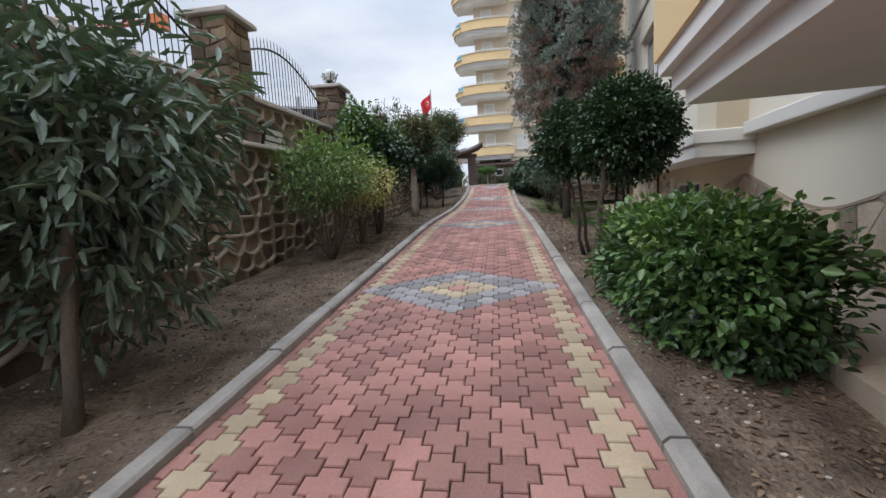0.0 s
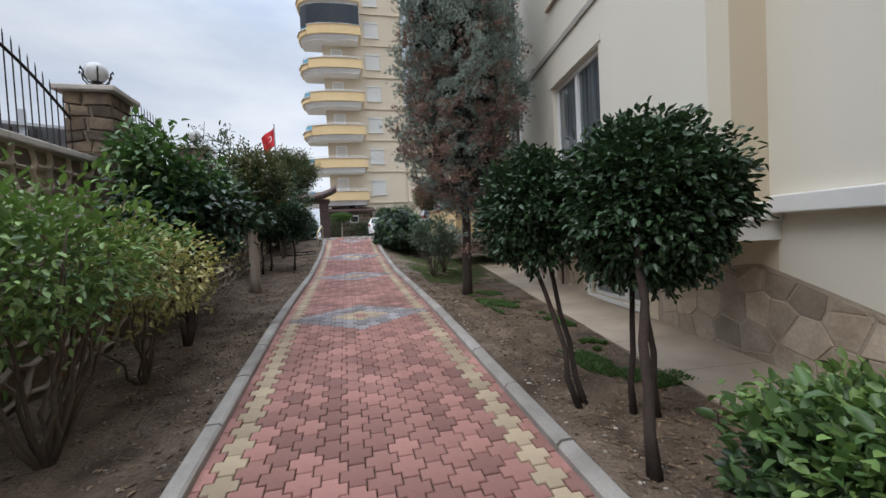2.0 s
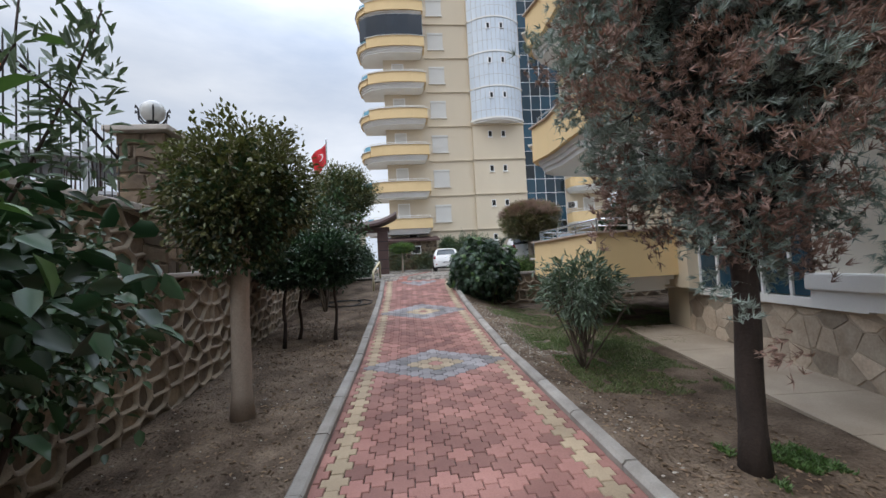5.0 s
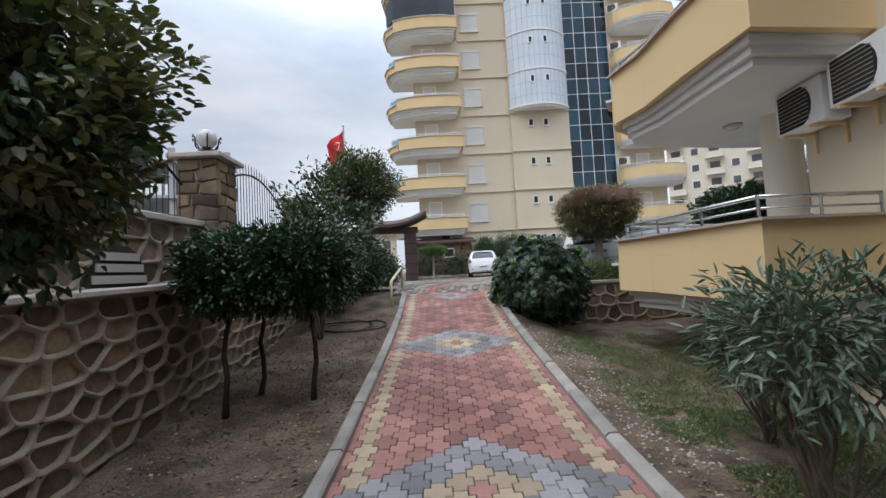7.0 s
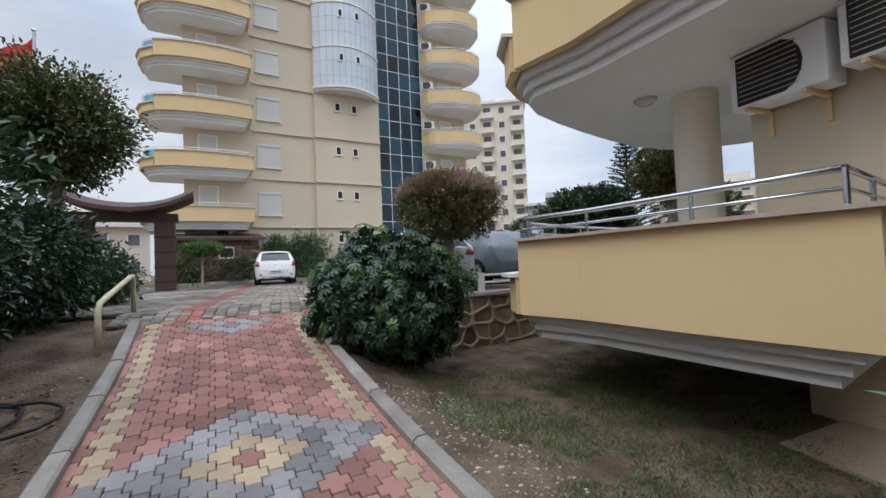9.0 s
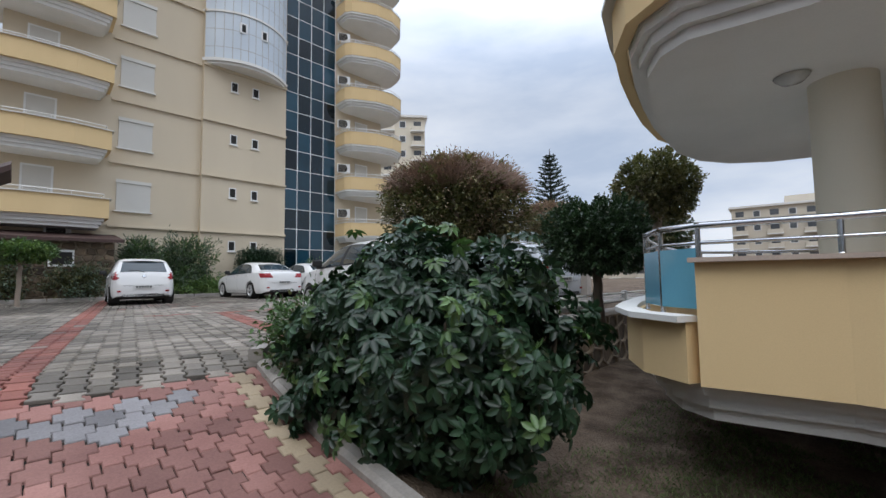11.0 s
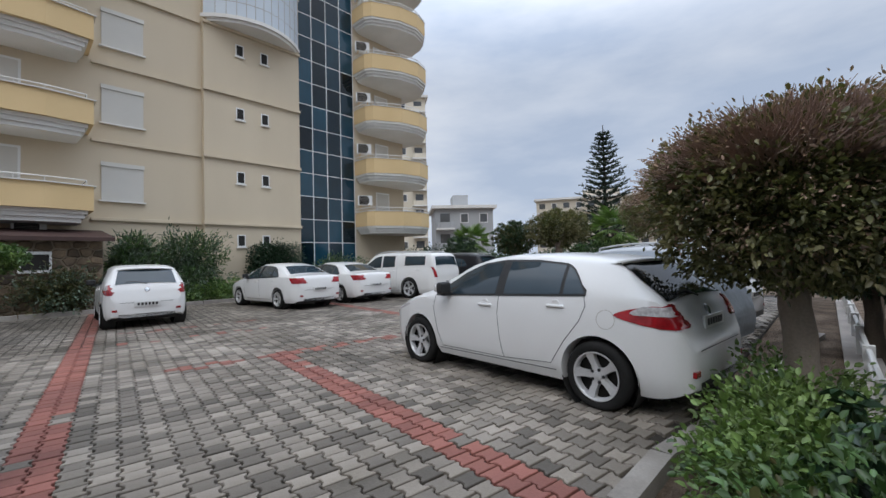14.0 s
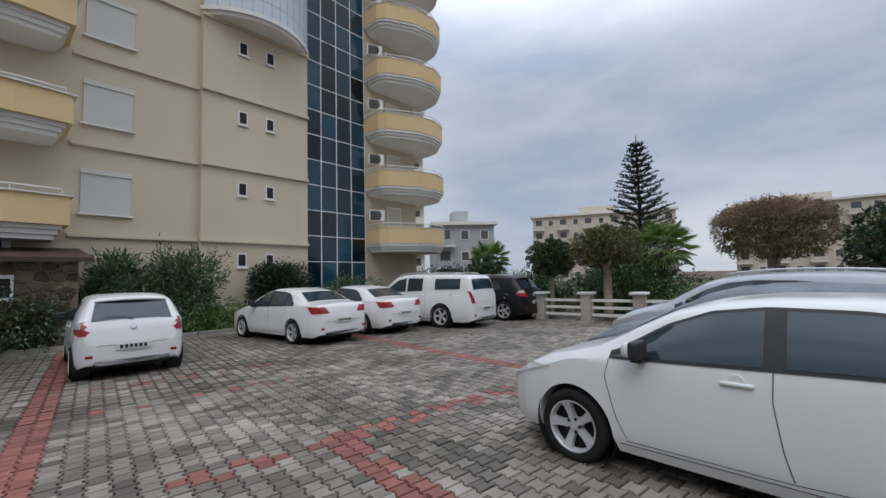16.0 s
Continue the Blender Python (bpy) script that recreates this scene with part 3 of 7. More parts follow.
cube(bm, -0.035, 0.0, -2.33, 4.23, 5.80, 5.90)
part("string_course", bm, BAND, block, local=True)


WINGLASS = mat("curtained_window_glass", (0.15, 0.17, 0.18), (0.05, 0.06, 0.07), 1.6, 0.04, 0, squash=(1, 9, 0.25), grain=0.1, spec=0.6, coat=0.3)


def window(parent, y0, y1, z0, z1, x, split, local=True, depth=0.12, label="white framed casement window"):
    bm = bmesh.new()
    t = 0.065
    for a, b, c, d in ((y0, y1, z0, z0 + t), (y0, y1, z1 - t, z1), (y0, y0 + t, z0 + t, z1 - t), (y1 - t, y1, z0 + t, z1 - t)):
        cube(bm, x + depth - 0.03, x + depth + 0.05, a, b, c, d, bevel=0.006)
    for s in split:
        cube(bm, x + depth - 0.04, x + depth + 0.045, s - 0.05, s + 0.05, z0 + t, z1 - t, bevel=0.006)
    fr = part("window", bm, PVC, parent, label, local)
    ss = [y0] + list(split) + [y1]
    for a, b in zip(ss, ss[1:]):
        xx = x + depth + 0.008
        part("pane", ribbon(bmesh.new(), [(xx, a + 0.05), (xx, b - 0.05)], z0 + t - 0.01, z1 - t + 0.01, 0.004), WINGLASS, fr, "clear reflecting pane", local)
    return fr


for dz in (0, 3.2):
    w = window(block, WIN[0], WIN[1], WIN[2] + dz, WIN[3] + dz, 0.0, (1.0,))
    part("sill", cube(bmesh.new(), -0.07, 0.1, WIN[0] - 0.07, WIN[1] + 0.07, WIN[2] + dz - 0.05, WIN[2] + dz - 0.001, bevel=0.008), GRANITE, w, "stone sill", True)
    part("surround", cube(bmesh.new(), -0.025, -0.001, WIN[0] - 0.1, WIN[1] + 0.1, WIN[3] + dz + 0.02, WIN[3] + dz + 0.12), PALE, w, local=True)
    part("roller_box", cube(bmesh.new(), 0.13, 0.2, WIN[0] + 0.01, WIN[1] - 0.01, WIN[3] + dz - 0.06, WIN[3] + dz - 0.001), PVC, w, local=True)
bw = window(block, 0.15, 2.05, 0.93, 1.75, 0.75, (0.85,), depth=0.1, label="low white framed basement window")
part("sill", cube(bmesh.new(), 0.68, 0.86, 0.05, 2.15, 0.85, 0.928, bevel=0.01), WHITE, bw, "white sill", True)
bm = bmesh.new()
cube(bm, 0.70, 0.749, 2.06, 2.20, 0.5, 1.9)
part("window_surround", bm, WHITE, bw, local=True)
part("downpipe", tube(bmesh.new(), [(0.70, 3.56, 0.55), (0.70, 3.56, 2.07)], 0.03, 8), BROWN, block, "thin brown downpipe", True)
# stair glazing
part("glazing_base", cube(bmesh.new(), 0.66, 0.76, 4.29, 7.72, 1.93, 2.06), WHITE, block, "white base rail", True)
for k in range(6):
    for j in range(7):
        z = 2.06 + 1.35 * j
        y = 4.29 + 0.57 * k
        part("glazing_pane", cube(bmesh.new(), 0.70, 0.715, y + 0.02, y + 0.55, z + 0.02, z + 1.33), TEAL_GLASS, block, "dark teal glass pane", True)
bm = bmesh.new()
for k in range(7):
    cube(bm, 0.665, 0.75, 4.29 + 0.57 * k - 0.025, 4.29 + 0.57 * k + 0.025, 2.06, 11.5)
for j in range(1, 8):
    cube(bm, 0.67, 0.745, 4.29, 7.72, 2.06 + 1.35 * j - 0.025, 2.06 + 1.35 * j + 0.025)
part("glazing_mullions", bm, PVC, block, "white glazing bars", True)


def w2l(x, y):
    p = BASE[block].inverted() @ Vector((x, y, 0))
    return (p.x, p.y)


NOSE = [(3.10, 17.08), (3.10, 18.2), (3.12, 19.4), (2.96, 20.25), (3.16, 20.62), (3.6, 20.9), (4.3, 21.1), (5.1, 21.27), (6.0, 21.42), (7.0, 21.5), (7.9, 21.35), (8.6, 20.95), (9.1, 20.3), (9.3, 19.6)]
back = [(9.2, 17.9), (5.0, 17.6)]


def shifted(pts, dx, dy):
    return [w2l(x + dx, y + dy) for x, y in pts]


for z0, dx, dy in ((2.34, 0.02, -0.1), (5.60, 0.17, -0.02), (8.9, 0.17, -0.02)):
    balcony(block, shifted([(4.9, 17.25)] + NOSE, dx, dy), shifted(back, dx, dy), z0, 0.92, drop=0.34, low_from=4, local=True)
# first balcony over the path's edge
near = [(0.62, -5.55), (-1.25, -5.55), (-1.25, -14.0)]
balcony(block, [p for p in near], [(0.62, -14.0)], 2.66, 1.05, drop=0.40, local=True)
balcony(block, [p for p in near], [(0.62, -14.0)], 5.96, 1.05, drop=0.40, local=True)
for x, y in ((5.45, 19.22),):
    part("column", lathe(bmesh.new(), [(0.29, 0), (0.29, 6.1)], (*w2l(x, y), 2.4), 24), PALE, block, "round rendered column", True, True)
part("ceiling_lamp", lathe(bmesh.new(), [(0.001, -0.09), (0.1, -0.07), (0.15, -0.02), (0.16, 0)], (*w2l(4.9, 19.6), 5.255), 18), LAMPGLASS, block, "round opal ceiling lamp", True, True)


def air_unit(at, rz, w=0.82, h=0.56, d=0.30, grp="air conditioner units", label="white air conditioner unit with a round grille on brackets"):
    """Local: front faces -x, back on the wall at x = 0."""
    a = thing("air_conditioner", at, rz, label, "air conditioner", grp)
    part("casing", cube(bmesh.new(), -d - 0.08, -0.08, -w / 2, w / 2, 0, h, bevel=0.015), PVC, a, local=True)
    o = [(-0.42 * w, 0.06 * h), (0.10 * w, 0.06 * h), (0.2 * w, 0.14 * h), (0.27 * w, 0.32 * h), (0.29 * w, 0.5 * h), (0.27 * w, 0.68 * h), (0.2 * w, 0.86 * h), (0.10 * w, 0.94 * h), (-0.42 * w, 0.94 * h)]
    bm = bmesh.new()
    fa = [bm.verts.new((-d - 0.088, -p, q)) for p, q in o]
    fb = [bm.verts.new((-d - 0.0795, -p, q)) for p, q in o]
    bm.faces.new(fa)
    for k in range(len(o)):
        bm.faces.new((fa[k], fa[(k + 1) % len(o)], fb[(k + 1) % len(o)], fb[k]))
    part("fan_grille", bm, DARK, a, "dark fan grille", True)
    bm = bmesh.new()
    for k in range(9):
        cube(bm, -d - 0.094, -d - 0.0885, -0.24 * w, 0.40 * w, h * (0.13 + 0.09 * k), h * (0.13 + 0.09 * k) + 0.008)
    part("grille", bm, BAND, a, local=True)
    for s in (-0.3, 0.3):
        bm = cube(bmesh.new(), -d - 0.12, 0, s * w - 0.02, s * w + 0.02, -0.05, -0.005)
        cube(bm, -0.04, 0, s * w - 0.02, s * w + 0.02, -0.3, -0.05)
        part("bracket", bm, YELLOW, a, "painted bracket", True)
    return a


def on_block(x, y, z):
    p = BASE[block] @ Vector((x, y, z))
    return tuple(p)


air_unit(on_block(0.45, 8.95, 4.62), -8, 0.9, 0.62, 0.34)
air_unit(on_block(0.45, 7.95, 4.70), -8, 0.9, 0.62, 0.34)


# concrete strip along the block
strip = thing("pavement_block", on_block(0, 0, 0.0), -8, label="worn tan concrete strip along the block", category="pavement", kind="structure")
for k in range(-7, 14):
    y0, y1 = -6.5 + k * 1.1, -6.5 + k * 1.1 + 1.09
    za, zb = [0.41 + 0.041 * (9.09 + y) for y in (y0, y1)]
    bm = bmesh.new()
    hi = [bm.verts.new(p) for p in ((-0.42, y0, za), (0.74, y0, za + 0.02), (0.74, y1, zb + 0.02), (-0.42, y1, zb))]
    lo = [bm.verts.new((v.co.x, v.co.y, v.co.z - 0.3)) for v in hi]
    bm.faces.new(hi)
    bm.faces.new(lo[::-1])
    for i in range(4):
        bm.faces.new((hi[i], hi[(i + 1) % 4], lo[(i + 1) % 4], lo[i]))
    part("concrete_slab", bm, CONCRETE, strip, local=True)


def clad(y0, y1, tops, seed):
    """Crazy-paving stones on the foot of the block, with a wavy top edge."""
    top = lambda u: float(np.interp(y0 + u, [t[0] for t in tops], [t[1] for t in tops])) - 0.35
    o = rubble(y1 - y0, 1.7, 0.36, 0.33, seed, top, 0.45)
    M = BASE[block]
    place = lambda u, z, out: tuple(M @ Vector((0.75 - out, y0 + u, 0.35 + z)))
    LATER.append((o, place, 0.008, 0.016, seed, (-1, 1), block, CLADSTONE, CLADSTONE))
    bm = bmesh.new()
    n = 40
    lo = [bm.verts.new((0.742, y0 + (y1 - y0) * i / n, 0.3)) for i in range(n + 1)]
    hi = [bm.verts.new((0.742, y0 + (y1 - y0) * i / n, 0.35 + top((y1 - y0) * i / n) + 0.035)) for i in range(n + 1)]
    for i in range(n):
        bm.faces.new((lo[i], lo[i + 1], hi[i + 1], hi[i]))
    part("joint_mortar", bm, CONCRETE, block, local=True)


clad(2.25, 3.5, [(2.25, 1.7), (2.6, 1.78), (3.0, 1.62), (3.5, 1.85)], 21)
clad(3.62, 8.3, [(3.6, 1.9), (4.0, 1.7), (4.3, 1.9), (8.4, 1.9)], 22)
clad(-8.6, -0.2, [(-8.6, 1.70), (-7.0, 1.76), (-5.6, 1.67), (-5.3, 1.61), (-4.8, 1.44), (-4.3, 1.32), (-3.95, 1.30), (-3.4, 1.38), (-2.84, 1.55), (-2.04, 1.78), (-1.44, 1.67), (-0.9, 1.48), (-0.2, 1.58)], 23)

# ---------- the tower across the court ----------
tower = thing("apartment_tower", (6, 46, 2.4), label="tall cream apartment tower with rounded yellow balconies and teal glazing", category="building")
FLOORS, RISE, TY = 9, 2.92, 43.0
ROOF = 5.68 + RISE * FLOORS
for b in ((-1.6, 5.6, TY, 56), (5.6, 10.0, TY - 0.28, 55.9), (13.45, 17.2, TY, 55.8), (10.0, 13.45, TY + 0.35, 55.7)):
    part("wall", cube(bmesh.new(), *b, 2.2, ROOF), CREAM, tower, "cream rendered wall")
part("roof", cube(bmesh.new(), -2.2, 17.8, TY - 0.8, 56.5, ROOF + 0.001, ROOF + 0.35), WHITE, tower, "flat white roof edge")
for f in range(FLOORS):
    z = 5.68 + RISE * f
    bm = cube(bmesh.new(), 1.9, 5.54, TY - 0.11, TY, z - 0.06, z + 0.06, bevel=0.012)
    cube(bm, 5.55, 10.02, TY - 0.40, TY - 0.28, z - 0.06, z + 0.06, bevel=0.012)
    part("string_course", bm, CREAM, tower)
    if f < FLOORS - 1:
        w = part("shutter_window", cube(bmesh.new(), 2.2, 3.5, TY - 0.05, TY + 0.0, z + 0.72, z + 2.14, bevel=0.01), SHUTTER, tower, "closed grey roller shutter")
        bm = bmesh.new()
        for k in range(13):
            cube(bm, 2.25, 3.45, TY - 0.056, TY - 0.0505, z + 0.75 + 0.095 * k, z + 0.835 + 0.095 * k)
        part("slats", bm, SHUTTER, w)
        part("box", cube(bmesh.new(), 2.18, 3.52, TY - 0.10, TY - 0.051, z + 1.99, z + 2.15), SHUTTER, w)
        part("sill", cube(bmesh.new(), 2.13, 3.57, TY - 0.12, TY - 0.0, z + 0.66, z + 0.715), WHITE, w)
    for x in (6.92, 8.05):
        if f >= 4:
            continue
        zz = z - 1.0 if f == 0 else z + 1.85 - RISE
        yf = TY - 0.28
        w = part("small_window", cube(bmesh.new(), x, x + 0.36, yf - 0.03, yf + 0.0, zz, zz + 0.55), PVC, tower, "small white framed window")
        part("pane", cube(bmesh.new(), x + 0.045, x + 0.315, yf - 0.04, yf - 0.031, zz + 0.05, zz + 0.50), DARK, w)
        part("sill", cube(bmesh.new(), x - 0.05, x + 0.41, yf - 0.08, yf - 0.0305, zz - 0.06, zz - 0.001), WHITE, w)
# the clad drum in the middle
arc = [(5.6 + 4.38 * k / 12, TY - 0.28 - 1.05 * math.sin(math.pi * k / 12) ** 0.8) for k in range(13)]
zd = 5.68 + RISE * 3 + 0.35
drum = part("drum", prism(bmesh.new(), arc, zd, ROOF), CLAD, tower, "pale blue-grey panelled drum")
bm = bmesh.new()
prism(bm, inset(arc, -0.05), zd - 0.16, zd - 0.001)
prism(bm, inset(arc, 0.05), zd - 0.30, zd - 0.161)
part("drum_base", bm, WHITE, tower)
bm = bmesh.new()
for f in range(3, FLOORS):
    for h in (0.97, 1.94):
        prism(bm, inset(arc, -0.006), 5.68 + RISE * f + h - 0.01, 5.68 + RISE * f + h + 0.01)
for k in range(1, 12):
    x, y = arc[k]
    cube(bm, x - 0.01, x + 0.01, y - 0.008, y + 0.01, zd, ROOF)
part("panel_joints", bm, BAND, drum)
for f in range(4, FLOORS):
    part("drum_band", prism(bmesh.new(), inset(arc, -0.05), 5.68 + RISE * f - 0.06, 5.68 + RISE * f + 0.05), WHITE, tower)
for f in range(4, FLOORS):
    for k in (4.3, 7.3):
        i = int(k)
        x = arc[i][0] + (arc[i + 1][0] - arc[i][0]) * (k - i)
        y = arc[i][1] + (arc[i + 1][1] - arc[i][1]) * (k - i)
        zz = 5.68 + RISE * f - 1.05
        w = part("small_window", cube(bmesh.new(), x - 0.18, x + 0.18, y - 0.05, y + 0.1, zz, zz + 0.55), PVC, tower, "small white framed window")
        part("pane", cube(bmesh.new(), x - 0.1, x + 0.1, y - 0.06, y - 0.0505, zz + 0.07, zz + 0.48), DARK, w)
# stair glazing: panes in white bars
px, pz = (13.45 - 10.0) / 4, 1.2
for r in range(int((ROOF - 2.5) / pz)):
    for c in range(4):
        part("glazing_pane", cube(bmesh.new(), 10.0 + c * px + 0.02, 10.0 + (c + 1) * px - 0.02, TY - 0.03, TY + 0.0, 2.55 + r * pz + 0.02, 2.55 + (r + 1) * pz - 0.02), TEAL_GLASS, tower, "teal glass pane")
for c in range(5):
    bm = cube(bmesh.new(), 10.0 + c * px - 0.02, 10.0 + c * px + 0.02, TY - 0.05, TY + 0.34, 2.4, ROOF)
    part("glazing_bar", bm, PVC, tower, "white glazing bar")
for r in range(int((ROOF - 2.5) / pz) + 1):
    bm = cube(bmesh.new(), 10.03, 13.42, TY - 0.045, TY + 0.05, 2.55 + r * pz - 0.018, 2.55 + r * pz + 0.018)
    part("glazing_bar", bm, PVC, tower, "white glazing bar")

LEFT = [(1.7, TY + 0.0), (1.7, 41.55), (0.6, 41.42), (-0.8, 41.45), (-1.9, 41.62), (-2.8, 42.0), (-3.35, 42.6), (-3.55, 43.4), (-3.45, 44.7)]
RIGHT = [(13.5, TY), (13.5, 41.9), (13.75, 41.5), (15.2, 40.75), (16.4, 40.6), (17.4, 40.95), (18.0, 41.7), (18.2, 42.8), (17.9, 44.2)]
for f in range(FLOORS - 1):
    z = 5.82 + 2.94 * f
    b = balcony(tower, LEFT, [(-1.5, 44.7)], z, 0.80, drop=0.42, rail=False, low_from=5)
    balcony(tower, RIGHT, [(17.0, 44.2)], z + 0.05, 0.80, drop=0.42, rail=False)
    # shuttered doors at the back of the balconies
    for x0, x1, yw in ((-0.9, 0.1, TY), (15.0, 16.0, TY)):
        d = part("balcony_door", cube(bmesh.new(), x0, x1, yw - 0.04, yw - 0.001, z + 0.09, z + 2.2), PVC, tower, "white framed balcony door")
        part("shutter", cube(bmesh.new(), x0 + 0.07, x1 - 0.07, yw - 0.05, yw - 0.041, z + 0.2, z + 2.12), SHUTTER, d, "closed pale roller shutter")
    if f < 7:
        air_unit((13.9, TY - 0.35, z + 1.25), 60, 0.8, 0.55, 0.3)
    part("light_fitting", lathe(bmesh.new(), [(0.08, 0), (0.1, 0.05)], (-0.6, 42.2, z - 0.395), 10), STEEL, tower)
# one glazed-in balcony
z = 5.82 + 2.94 * 5 + 0.84
cage = part("balcony_enclosure", ribbon(bmesh.new(), LEFT[1:7], z, z + 1.75, 0.05), GLASS, tower, "dark glazed balcony enclosure")
bm = bmesh.new()
for (xa, ya3), (xb, yb3) in zip(LEFT[1:6], LEFT[2:7]):
    for k in range(4):
        x, y = xa + (xb - xa) * k / 4, ya3 + (yb3 - ya3) * k / 4
        cube(bm, x - 0.03, x + 0.03, y - 0.035, y - 0.005, z, z + 1.75)
part("bars", bm, PVC, cage)

# ---------- plants ----------
BARK = mat("grey_brown_bark", (0.15, 0.115, 0.085), (0.075, 0.058, 0.045), 6.0, 0.95, 0.6, fine=50, grain=0.3, squash=(1, 1, 0.3))
DARKBARK = mat("dark_bark", (0.060, 0.042, 0.034), (0.03, 0.022, 0.018), 6.0, 0.95, 0.8, fine=40, grain=0.35, squash=(1, 1, 0.3))
LIMED = mat("limewashed_bark", (0.40, 0.33, 0.27), (0.29, 0.23, 0.185), 3.0, 0.9, 0.4, fine=50, grain=0.25, squash=(1, 1, 0.4))
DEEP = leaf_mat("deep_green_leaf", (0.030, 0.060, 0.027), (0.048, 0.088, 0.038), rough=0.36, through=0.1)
SCHEF = leaf_mat("schefflera_leaf", (0.015, 0.038, 0.018), (0.026, 0.058, 0.026), rough=0.35, through=0.08)
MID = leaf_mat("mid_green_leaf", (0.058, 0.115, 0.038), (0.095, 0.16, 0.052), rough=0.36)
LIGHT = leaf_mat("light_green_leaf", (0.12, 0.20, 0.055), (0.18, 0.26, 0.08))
STRAW = leaf_mat("yellowed_leaf", (0.38, 0.34, 0.15), (0.26, 0.26, 0.10))
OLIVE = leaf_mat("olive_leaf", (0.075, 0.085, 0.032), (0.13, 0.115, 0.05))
GREYGREEN = leaf_mat("grey_green_leaf", (0.085, 0.125, 0.085), (0.125, 0.165, 0.115), rough=0.36, through=0.12)
NEEDLE = leaf_mat("blue_grey_needles", (0.33, 0.385, 0.35), (0.21, 0.26, 0.235), rough=0.8, through=0.06)
# near-black: the shade inside the cedar's crown is put into this colour
SHADENEEDLE = leaf_mat("inner_shade_needles", (0.05, 0.05, 0.045), (0.035, 0.035, 0.03), rough=0.9, through=0.02)
RUST = leaf_mat("dead_brown_needles", (0.32, 0.21, 0.175), (0.22, 0.145, 0.12), rough=0.9, through=0.06)
DOME = leaf_mat("bronze_olive_leaf", (0.125, 0.13, 0.05), (0.20, 0.165, 0.085))
DRYLEAF = leaf_mat("dry_brown_twig_leaf", (0.36, 0.25, 0.185), (0.25, 0.17, 0.12), rough=0.8, through=0.1)
TWIG = mat("bare_twigs", (0.42, 0.30, 0.245), (0.30, 0.21, 0.165), 4.0, 0.9, 0)
WEED = leaf_mat("green_weed", (0.075, 0.14, 0.04), (0.11, 0.18, 0.055), through=0.15)
GRASS = leaf_mat("grass_blade", (0.095, 0.15, 0.045), (0.15, 0.18, 0.075), through=0.15)


def unit(v):
    return v / np.maximum(np.linalg.norm(v, axis=-1, keepdims=True), 1e-6)


def leaf_arrays(p, d, side, length, width, fold=0.22, bend=0.15):
    """Leaves as two folded blades each: base points p, directions d, lengths."""
    n = len(p)
    d = unit(d)
    s = unit(np.cross(d, side))
    u = np.cross(s, d)
    L, W = np.broadcast_to(length, n)[:, None], np.broadcast_to(width, n)[:, None]
    v = np.empty((n, 6, 3))
    v[:, 0] = p
    v[:, 1] = p + d * L * 0.33 + s * W * 0.5 + u * W * fold
    v[:, 2] = p + d * L * 0.72 + s * W * 0.42 + u * (W * fold - L * bend * 0.5)
    v[:, 3] = p + d * L - u * L * bend
    v[:, 4] = p + d * L * 0.72 - s * W * 0.42 + u * (W * fold - L * bend * 0.5)
    v[:, 5] = p + d * L * 0.33 - s * W * 0.5 + u * W * fold
    return v.reshape(-1, 3)


def leaf_mesh(name, verts, material, parent, label=""):
    n = len(verts) // 6
    me = bpy.data.meshes.new(name)
    i = np.arange(n)[:, None] * 6
    loops = np.concatenate([i + np.array([[0, 1, 2, 3]]), i + np.array([[0, 3, 4, 5]])], axis=1).reshape(-1)
    me.vertices.add(n * 6)
    me.vertices.foreach_set("co", verts.astype(np.float32).reshape(-1))
    me.loops.add(len(loops))
    me.loops.foreach_set("vertex_index", loops.astype(np.int32))
    me.polygons.add(n * 2)
    me.polygons.foreach_set("loop_start", (np.arange(n * 2) * 4).astype(np.int32))
    me.update(calc_edges=True)
    me.validate()
    return put(name, me, material, parent, label)


def crown_points(rng, centre, radii, clumps, per, spread, power=2.0, lump=0.18, hollow=0.55, seed=0.0):
    """Clumps in an uneven, superelliptic crown; returns leaf bases and outward directions."""
    d = unit(rng.normal(size=(clumps, 3)))
    k = (np.abs(d) ** power).sum(1) ** (-1.0 / power)
    wob = np.array([1 + lump * noise.noise(Vector(q * 2.2) + Vector((seed, seed * 2, 0))) * 2 for q in d])
    f = hollow + (1 - hollow) * rng.random(clumps) ** 0.45
    c = d * (k * wob * f)[:, None] * np.array(radii)
    c = np.repeat(c, per, axis=0)
    q = c + rng.normal(size=c.shape) * spread
    out = unit(c / np.array(radii)) * 0.9 + rng.normal(size=c.shape) * 0.55
    return q + np.array(centre), out


